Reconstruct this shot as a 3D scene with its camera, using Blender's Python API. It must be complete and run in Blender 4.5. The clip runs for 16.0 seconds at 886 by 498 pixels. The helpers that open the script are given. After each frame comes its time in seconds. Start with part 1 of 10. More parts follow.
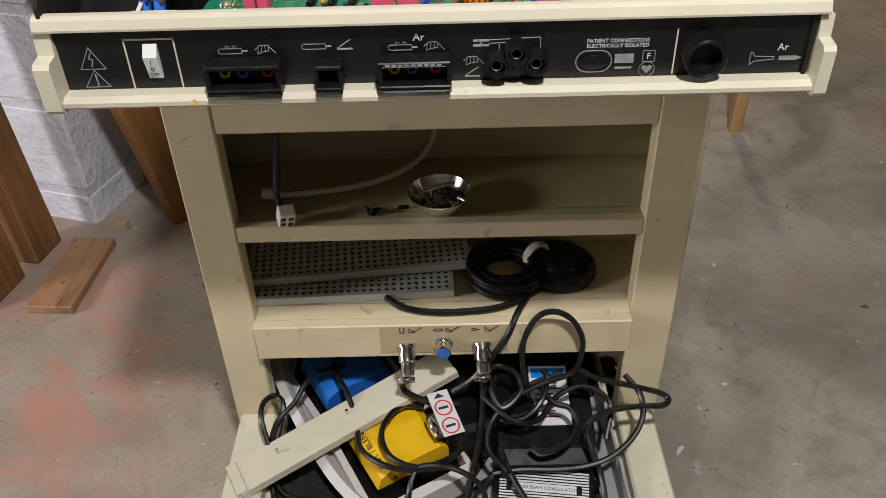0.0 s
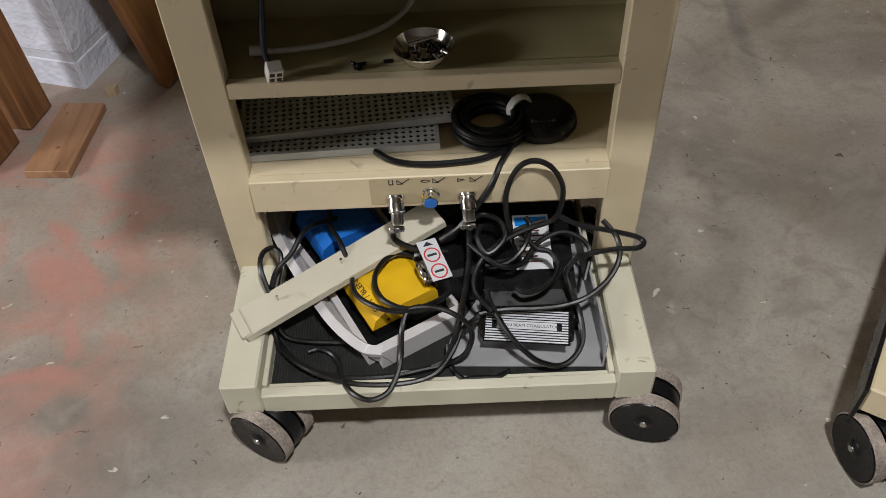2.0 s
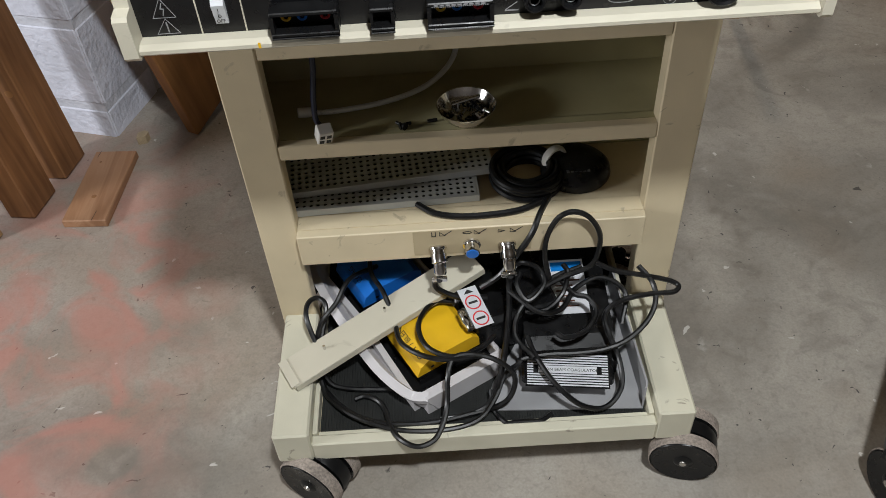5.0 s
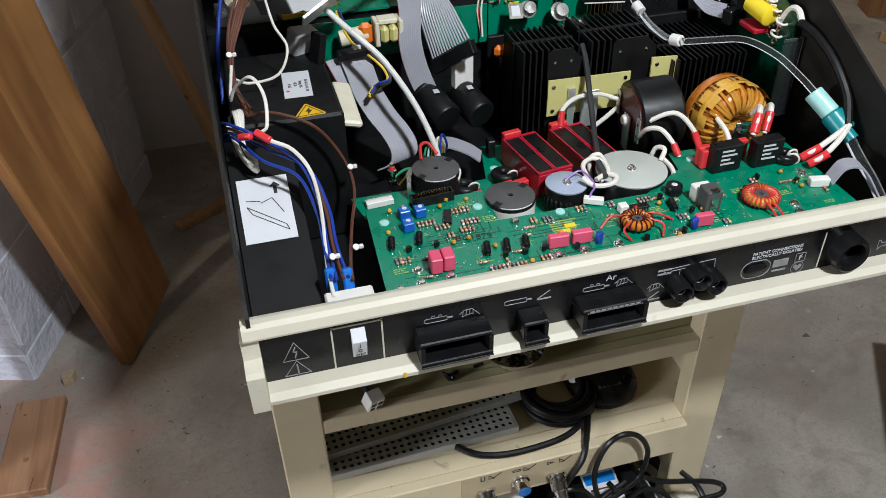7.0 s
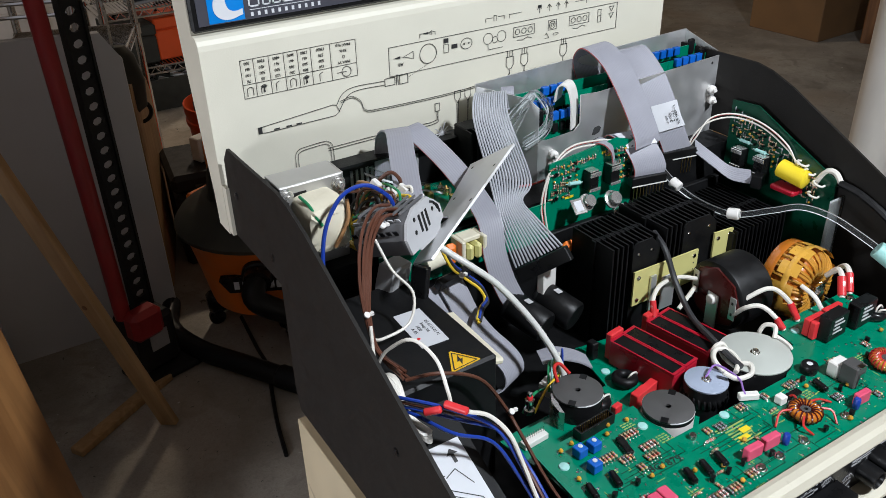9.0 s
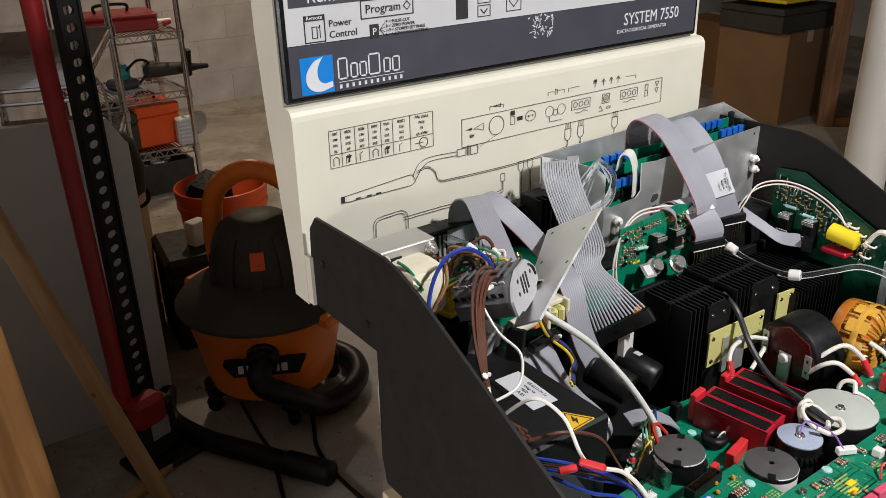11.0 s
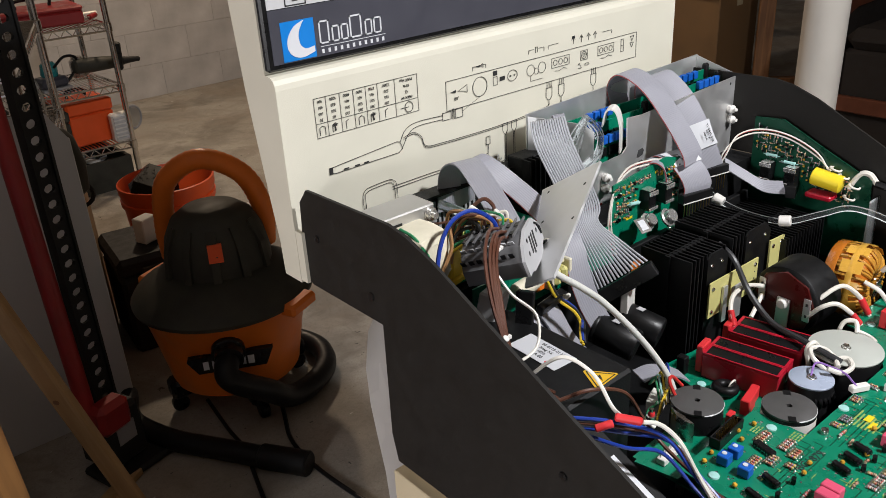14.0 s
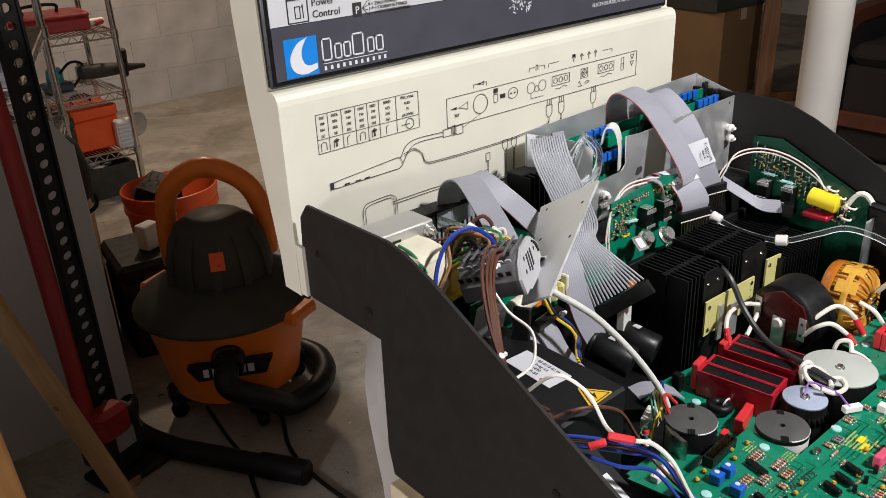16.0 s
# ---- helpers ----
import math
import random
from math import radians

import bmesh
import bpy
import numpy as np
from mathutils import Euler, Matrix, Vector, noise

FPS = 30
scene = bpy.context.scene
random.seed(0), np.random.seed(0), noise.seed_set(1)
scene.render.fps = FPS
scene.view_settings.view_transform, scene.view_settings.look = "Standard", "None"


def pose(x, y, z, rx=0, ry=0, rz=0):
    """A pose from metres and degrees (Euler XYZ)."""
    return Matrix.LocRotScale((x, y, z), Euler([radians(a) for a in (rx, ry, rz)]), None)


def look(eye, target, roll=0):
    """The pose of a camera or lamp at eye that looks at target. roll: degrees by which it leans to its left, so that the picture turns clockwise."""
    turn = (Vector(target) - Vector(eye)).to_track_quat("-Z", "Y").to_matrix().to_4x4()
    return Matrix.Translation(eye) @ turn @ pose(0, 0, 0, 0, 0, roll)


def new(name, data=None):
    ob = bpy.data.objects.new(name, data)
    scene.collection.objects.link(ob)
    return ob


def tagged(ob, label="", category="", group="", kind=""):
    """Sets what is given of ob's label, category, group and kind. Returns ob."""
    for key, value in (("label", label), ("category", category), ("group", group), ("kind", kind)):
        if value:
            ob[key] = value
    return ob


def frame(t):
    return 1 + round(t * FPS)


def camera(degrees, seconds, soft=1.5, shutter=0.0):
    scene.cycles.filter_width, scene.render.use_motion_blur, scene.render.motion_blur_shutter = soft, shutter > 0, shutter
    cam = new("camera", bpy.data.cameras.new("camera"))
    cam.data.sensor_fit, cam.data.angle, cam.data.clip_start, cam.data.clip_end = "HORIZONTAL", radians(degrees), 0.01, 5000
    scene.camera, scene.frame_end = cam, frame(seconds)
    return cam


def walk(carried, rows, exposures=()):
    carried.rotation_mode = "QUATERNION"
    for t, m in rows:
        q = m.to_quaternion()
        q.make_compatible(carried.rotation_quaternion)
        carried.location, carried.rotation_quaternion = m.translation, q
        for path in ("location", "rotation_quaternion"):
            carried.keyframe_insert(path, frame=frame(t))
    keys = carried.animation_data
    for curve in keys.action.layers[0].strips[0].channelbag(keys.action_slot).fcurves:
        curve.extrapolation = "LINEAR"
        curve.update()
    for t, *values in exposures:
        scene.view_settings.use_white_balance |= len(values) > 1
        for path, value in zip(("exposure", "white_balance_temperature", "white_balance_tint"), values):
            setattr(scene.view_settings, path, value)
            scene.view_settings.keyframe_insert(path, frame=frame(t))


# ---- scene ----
cam = camera(56.3, 16.0, 0.85)
PATH = [
    (0, (0.013, -0.814, 1.064), (-0.006, 0.779, -0.145), -1.7),
    (0.5, (0.023, -0.848, 1.043), (0.0, 0.626, -0.309), -2.2),
    (1, (0.026, -0.863, 1.055), (0.005, 0.561, -0.349), -2.6),
    (1.5, (0.024, -0.869, 1.066), (0.01, 0.534, -0.36), -2.6),
    (2, (0.02, -0.866, 1.081), (0.01, 0.514, -0.366), -2.7),
    (2.5, (0.018, -0.867, 1.097), (0.007, 0.507, -0.356), -3.0),
    (3, (0.005, -0.865, 1.109), (-0.001, 0.506, -0.347), -3.0),
    (3.2, (0.002, -0.864, 1.114), (-0.002, 0.504, -0.345), -3.0),
    (5.3, (-0.059, -0.856, 1.154), (-0.062, 0.58, -0.238), -4.0),
    (5.5, (-0.093, -0.851, 1.164), (-0.065, 0.61, -0.202), -3.7),
    (6, (-0.161, -0.819, 1.182), (-0.015, 0.702, -0.11), -1.7),
    (6.5, (-0.217, -0.741, 1.204), (0.039, 0.804, -0.041), -0.9),
    (7, (-0.273, -0.669, 1.236), (0.133, 0.868, 0.022), -1.3),
    (7.5, (-0.328, -0.611, 1.273), (0.244, 0.915, 0.114), -2.0),
    (8, (-0.418, -0.531, 1.287), (0.328, 0.95, 0.169), -1.0),
    (8.5, (-0.482, -0.477, 1.297), (0.388, 0.987, 0.248), -1.3),
    (9, (-0.506, -0.453, 1.3), (0.4, 1.028, 0.307), -1.8),
    (9.5, (-0.535, -0.436, 1.311), (0.393, 1.065, 0.369), -2.2),
    (9.7, (-0.549, -0.429, 1.315), (0.388, 1.078, 0.392), -2.2),
    (11.8, (-0.649, -0.362, 1.274), (0.467, 1.1, 0.487), -2.1),
    (12, (-0.654, -0.354, 1.276), (0.471, 1.093, 0.477), -2.5),
    (12.5, (-0.655, -0.354, 1.265), (0.478, 1.078, 0.45), -3.5),
    (13, (-0.657, -0.353, 1.261), (0.484, 1.062, 0.427), -3.6),
    (13.5, (-0.653, -0.35, 1.259), (0.493, 1.057, 0.417), -3.7),
    (14, (-0.651, -0.347, 1.262), (0.5, 1.052, 0.415), -3.4),
    (14.5, (-0.651, -0.347, 1.267), (0.505, 1.047, 0.418), -3.0),
    (15, (-0.653, -0.348, 1.272), (0.505, 1.048, 0.427), -2.6),
    (15.5, (-0.651, -0.351, 1.272), (0.502, 1.051, 0.433), -2.6),
    (16, (-0.651, -0.353, 1.272), (0.502, 1.055, 0.443), -2.7),
]
walk(cam, [(t, look(eye, target, roll)) for t, eye, target, roll in PATH], [(0.0, 0.14, 6350, 11), (0.5, 0.16, 6250, 11), (3.0, 0.12, 6100, 10), (5.5, 0.15, 5850, 8), (7.0, 0.16, 5700, 8), (9.0, 0.22, 5600, 9), (9.5, 0.22, 5750, 10), (12.0, 0.20, 6150, 12), (14.5, 0.34, 6000, 12), (16.0, 0.36, 6050, 13)])

# ---- light ----
world = bpy.data.worlds.new("world")
scene.world = world
world.use_nodes = True
world.node_tree.nodes["Background"].inputs[0].default_value = (0.55, 0.5, 0.44, 1)
world.node_tree.nodes["Background"].inputs[1].default_value = 0.015


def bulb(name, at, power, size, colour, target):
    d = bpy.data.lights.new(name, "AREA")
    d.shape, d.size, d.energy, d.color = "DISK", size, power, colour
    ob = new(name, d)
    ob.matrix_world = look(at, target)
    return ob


bulb("key_lamp", (0.25, -1.1, 2.30), 39, 0.14, (1.0, 0.965, 0.90), (0.1, 0.1, 0.0))
bulb("far_lamp", (1.15, 3.6, 2.30), 23, 0.2, (1.0, 0.75, 0.49), (1.15, 3.4, 0.0))
# unseen fill lamp added on the left to brighten faces turned to -x
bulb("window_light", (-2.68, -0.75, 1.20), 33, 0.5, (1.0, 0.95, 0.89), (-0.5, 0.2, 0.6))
scene.view_settings.exposure = 0.0


# ---- materials ----
def mat(name, col, rough=0.5, metal=0.0, vary=0.08, scale=40.0, bump=0.0, bscale=300.0, coat=0.0, dist=0.002, spread=None, trans=0.0, per=0.0, scuff=0.0):
    """Painted, plastic or metal surface with two scales of variation."""
    m = bpy.data.materials.new(name)
    m.use_nodes = True
    nt = m.node_tree
    b = nt.nodes["Principled BSDF"]
    b.inputs["Roughness"].default_value, b.inputs["Metallic"].default_value = rough, metal
    b.inputs["Coat Weight"].default_value = coat
    b.inputs["Transmission Weight"].default_value = trans
    tc = nt.nodes.new("ShaderNodeTexCoord")
    n1, n2 = nt.nodes.new("ShaderNodeTexNoise"), nt.nodes.new("ShaderNodeTexNoise")
    n1.inputs["Scale"].default_value, n2.inputs["Scale"].default_value = scale, scale * 0.12
    n1.inputs["Detail"].default_value, n2.inputs["Detail"].default_value = 6, 4
    for n in (n1, n2):
        nt.links.new(tc.outputs["Object"], n.inputs["Vector"])
    add = nt.nodes.new("ShaderNodeMath")
    add.operation = "ADD"
    nt.links.new(n1.outputs["Fac"], add.inputs[0])
    nt.links.new(n2.outputs["Fac"], add.inputs[1])
    ramp = nt.nodes.new("ShaderNodeMapRange")
    ramp.inputs[1].default_value, ramp.inputs[2].default_value = 0.6, 1.4
    nt.links.new(add.outputs[0], ramp.inputs[0])
    mix = nt.nodes.new("ShaderNodeMix")
    mix.data_type = "RGBA"
    dark = tuple(c * (1 - 2 * vary) for c in col)
    lite = spread or tuple(min(1, c * (1 + vary)) for c in col)
    mix.inputs[6].default_value, mix.inputs[7].default_value = (*dark, 1), (*lite, 1)
    nt.links.new(ramp.outputs[0], mix.inputs[0])
    out = mix.outputs[2]
    if per:
        info = nt.nodes.new("ShaderNodeObjectInfo")
        hsv = nt.nodes.new("ShaderNodeHueSaturation")
        val = nt.nodes.new("ShaderNodeMapRange")
        val.inputs[3].default_value, val.inputs[4].default_value = 1 - per, 1 + per
        nt.links.new(info.outputs["Random"], val.inputs[0])
        nt.links.new(val.outputs[0], hsv.inputs["Value"])
        nt.links.new(out, hsv.inputs["Color"])
        out = hsv.outputs[0]
    if scuff:
        n4, lim, mx = nt.nodes.new("ShaderNodeTexNoise"), nt.nodes.new("ShaderNodeMapRange"), nt.nodes.new("ShaderNodeMix")
        n4.inputs["Scale"].default_value, n4.inputs["Detail"].default_value, n4.inputs["Distortion"].default_value = 26, 9, 1.5
        lim.inputs[1].default_value, lim.inputs[2].default_value, lim.inputs[4].default_value = 0.66, 0.72, scuff
        mx.data_type = "RGBA"
        mx.inputs[7].default_value = (0.16, 0.13, 0.09, 1)
        nt.links.new(tc.outputs["Object"], n4.inputs["Vector"])
        nt.links.new(n4.outputs["Fac"], lim.inputs[0])
        nt.links.new(lim.outputs[0], mx.inputs[0])
        nt.links.new(out, mx.inputs[6])
        out = mx.outputs[2]
    nt.links.new(out, b.inputs["Base Color"])
    rr = nt.nodes.new("ShaderNodeMapRange")
    rr.inputs[1].default_value, rr.inputs[2].default_value = 0.35, 0.65
    rr.inputs[3].default_value, rr.inputs[4].default_value = max(0.02, rough - 0.08), min(1, rough + 0.08)
    nt.links.new(n1.outputs["Fac"], rr.inputs[0])
    nt.links.new(rr.outputs[0], b.inputs["Roughness"])
    if bump:
        n3, bp = nt.nodes.new("ShaderNodeTexNoise"), nt.nodes.new("ShaderNodeBump")
        n3.inputs["Scale"].default_value, n3.inputs["Detail"].default_value = bscale, 5
        nt.links.new(tc.outputs["Object"], n3.inputs["Vector"])
        bp.inputs["Strength"].default_value, bp.inputs["Distance"].default_value = bump, dist
        nt.links.new(n3.outputs["Fac"], bp.inputs["Height"])
        nt.links.new(bp.outputs[0], b.inputs["Normal"])
    return m


def wood(name, lite, dark, along="z", rough=0.6, scale=14.0):
    """Sawn timber: grain stretched along one axis, with knots."""
    m = bpy.data.materials.new(name)
    m.use_nodes = True
    nt = m.node_tree
    b = nt.nodes["Principled BSDF"]
    b.inputs["Roughness"].default_value = rough
    tc, mp = nt.nodes.new("ShaderNodeTexCoord"), nt.nodes.new("ShaderNodeMapping")
    s = [scale, scale, scale]
    s["xyz".index(along)] = scale * 0.07
    mp.inputs["Scale"].default_value = s
    nt.links.new(tc.outputs["Object"], mp.inputs[0])
    n1, n2 = nt.nodes.new("ShaderNodeTexNoise"), nt.nodes.new("ShaderNodeTexNoise")
    n1.inputs["Scale"].default_value, n1.inputs["Detail"].default_value, n1.inputs["Distortion"].default_value = 3.0, 8, 1.2
    n2.inputs["Scale"].default_value, n2.inputs["Detail"].default_value = 5.0, 3
    nt.links.new(mp.outputs[0], n1.inputs["Vector"])
    nt.links.new(tc.outputs["Object"], n2.inputs["Vector"])
    cr = nt.nodes.new("ShaderNodeValToRGB")
    cr.color_ramp.elements[0].position, cr.color_ramp.elements[1].position = 0.35, 0.65
    cr.color_ramp.elements[0].color, cr.color_ramp.elements[1].color = (*dark, 1), (*lite, 1)
    nt.links.new(n1.outputs["Fac"], cr.inputs[0])
    mix = nt.nodes.new("ShaderNodeMix")
    mix.data_type, mix.blend_type = "RGBA", "MULTIPLY"
    sc = nt.nodes.new("ShaderNodeMapRange")
    sc.inputs[1].default_value, sc.inputs[2].default_value, sc.inputs[3].default_value = 0.3, 0.7, 0.6
    nt.links.new(n2.outputs["Fac"], sc.inputs[0])
    mix.inputs[0].default_value = 1.0
    nt.links.new(cr.outputs[0], mix.inputs[6])
    nt.links.new(sc.outputs[0], mix.inputs[7])
    nt.links.new(mix.outputs[2], b.inputs["Base Color"])
    bp = nt.nodes.new("ShaderNodeBump")
    bp.inputs["Strength"].default_value, bp.inputs["Distance"].default_value = 0.3, 0.002
    nt.links.new(n1.outputs["Fac"], bp.inputs["Height"])
    nt.links.new(bp.outputs[0], b.inputs["Normal"])
    return m


def concrete(name):
    """Old basement slab: mottled grey, trowel marks, pale spatters and faded red paint beside the block pier."""
    m = bpy.data.materials.new(name)
    m.use_nodes = True
    nt = m.node_tree
    L, N = nt.links.new, nt.nodes.new
    b = nt.nodes["Principled BSDF"]
    tc = N("ShaderNodeTexCoord")

    def nz(scale, detail=6, dist=0.0):
        n = N("ShaderNodeTexNoise")
        n.inputs["Scale"].default_value, n.inputs["Detail"].default_value, n.inputs["Distortion"].default_value = scale, detail, dist
        L(tc.outputs["Object"], n.inputs["Vector"])
        return n.outputs["Fac"]

    def rng(v, a, c, lo=0.0, hi=1.0):
        r = N("ShaderNodeMapRange")
        for i, x in enumerate((a, c, lo, hi)):
            r.inputs[i + 1].default_value = x
        L(v, r.inputs[0])
        return r.outputs[0]

    def mix(f, a, c):
        x = N("ShaderNodeMix")
        x.data_type = "RGBA"
        L(f, x.inputs[0])
        for i, v in ((6, a), (7, c)):
            if isinstance(v, tuple):
                x.inputs[i].default_value = (*v, 1)
            else:
                L(v, x.inputs[i])
        return x.outputs[2]

    def mul(a, c):
        x = N("ShaderNodeMath")
        x.operation = "MULTIPLY"
        L(a, x.inputs[0])
        L(c, x.inputs[1])
        return x.outputs[0]

    col = mix(rng(nz(2.6, 9, 1.1), 0.40, 0.58), (0.205, 0.187, 0.16), (0.43, 0.40, 0.35))
    col = mix(rng(nz(22, 8), 0.3, 0.7, 0, 0.55), col, (0.30, 0.27, 0.23))
    col = mix(rng(nz(9, 10, 1.5), 0.52, 0.66, 0, 0.5), col, (0.17, 0.15, 0.125))
    col = mix(rng(nz(5, 12, 2.5), 0.52, 0.72, 0, 0.35), col, (0.42, 0.39, 0.345))
    col = mix(rng(nz(14, 5, 0.8), 0.70, 0.76, 0, 0.6), col, (0.52, 0.50, 0.46))
    col = mix(rng(nz(26, 4, 2.0), 0.715, 0.74, 0, 0.8), col, (0.09, 0.08, 0.07))
    col = mix(rng(nz(1.3, 3), 0.42, 0.60, 0, 0.5), col, (0.40, 0.37, 0.325))
    col = mix(rng(nz(1.7, 7, 1.0), 0.48, 0.66, 0, 0.55), col, (0.315, 0.25, 0.185))
    col = mix(rng(nz(95, 6, 0.6), 0.50, 0.68, 0, 0.28), col, (0.17, 0.15, 0.125))
    col = mix(rng(nz(240, 3), 0.30, 0.70, 0, 0.26), col, (0.15, 0.135, 0.115))
    col = mix(rng(nz(48, 3, 1.0), 0.705, 0.73, 0, 0.9), col, (0.06, 0.055, 0.05))
    col = mix(rng(nz(34, 3, 0.5), 0.72, 0.75, 0, 0.8), col, (0.62, 0.60, 0.56))
    # faded red paint round (-0.72, 0.35)
    pos = N("ShaderNodeVectorMath")
    pos.operation = "DISTANCE"
    pos.inputs[1].default_value = (-0.755, 0.10, 0)
    squash = N("ShaderNodeMapping")
    squash.inputs["Location"].default_value = (0, 0.055, 0)
    squash.inputs["Scale"].default_value = (1, 0.45, 1)
    L(tc.outputs["Object"], squash.inputs[0])
    L(squash.outputs[0], pos.inputs[0])
    near = rng(pos.outputs["Value"], 0.14, 0.36, 1.0, 0.0)
    col = mix(mul(near, rng(nz(7, 9, 1.2), 0.44, 0.62, 0.06, 0.62)), col, (0.50, 0.21, 0.165))
    L(col, b.inputs["Base Color"])
    L(rng(nz(6, 6), 0.3, 0.7, 0.55, 0.85), b.inputs["Roughness"])
    bp = N("ShaderNodeBump")
    bp.inputs["Strength"].default_value, bp.inputs["Distance"].default_value = 0.22, 0.003
    L(nz(60, 10), bp.inputs["Height"])
    L(bp.outputs[0], b.inputs["Normal"])
    return m


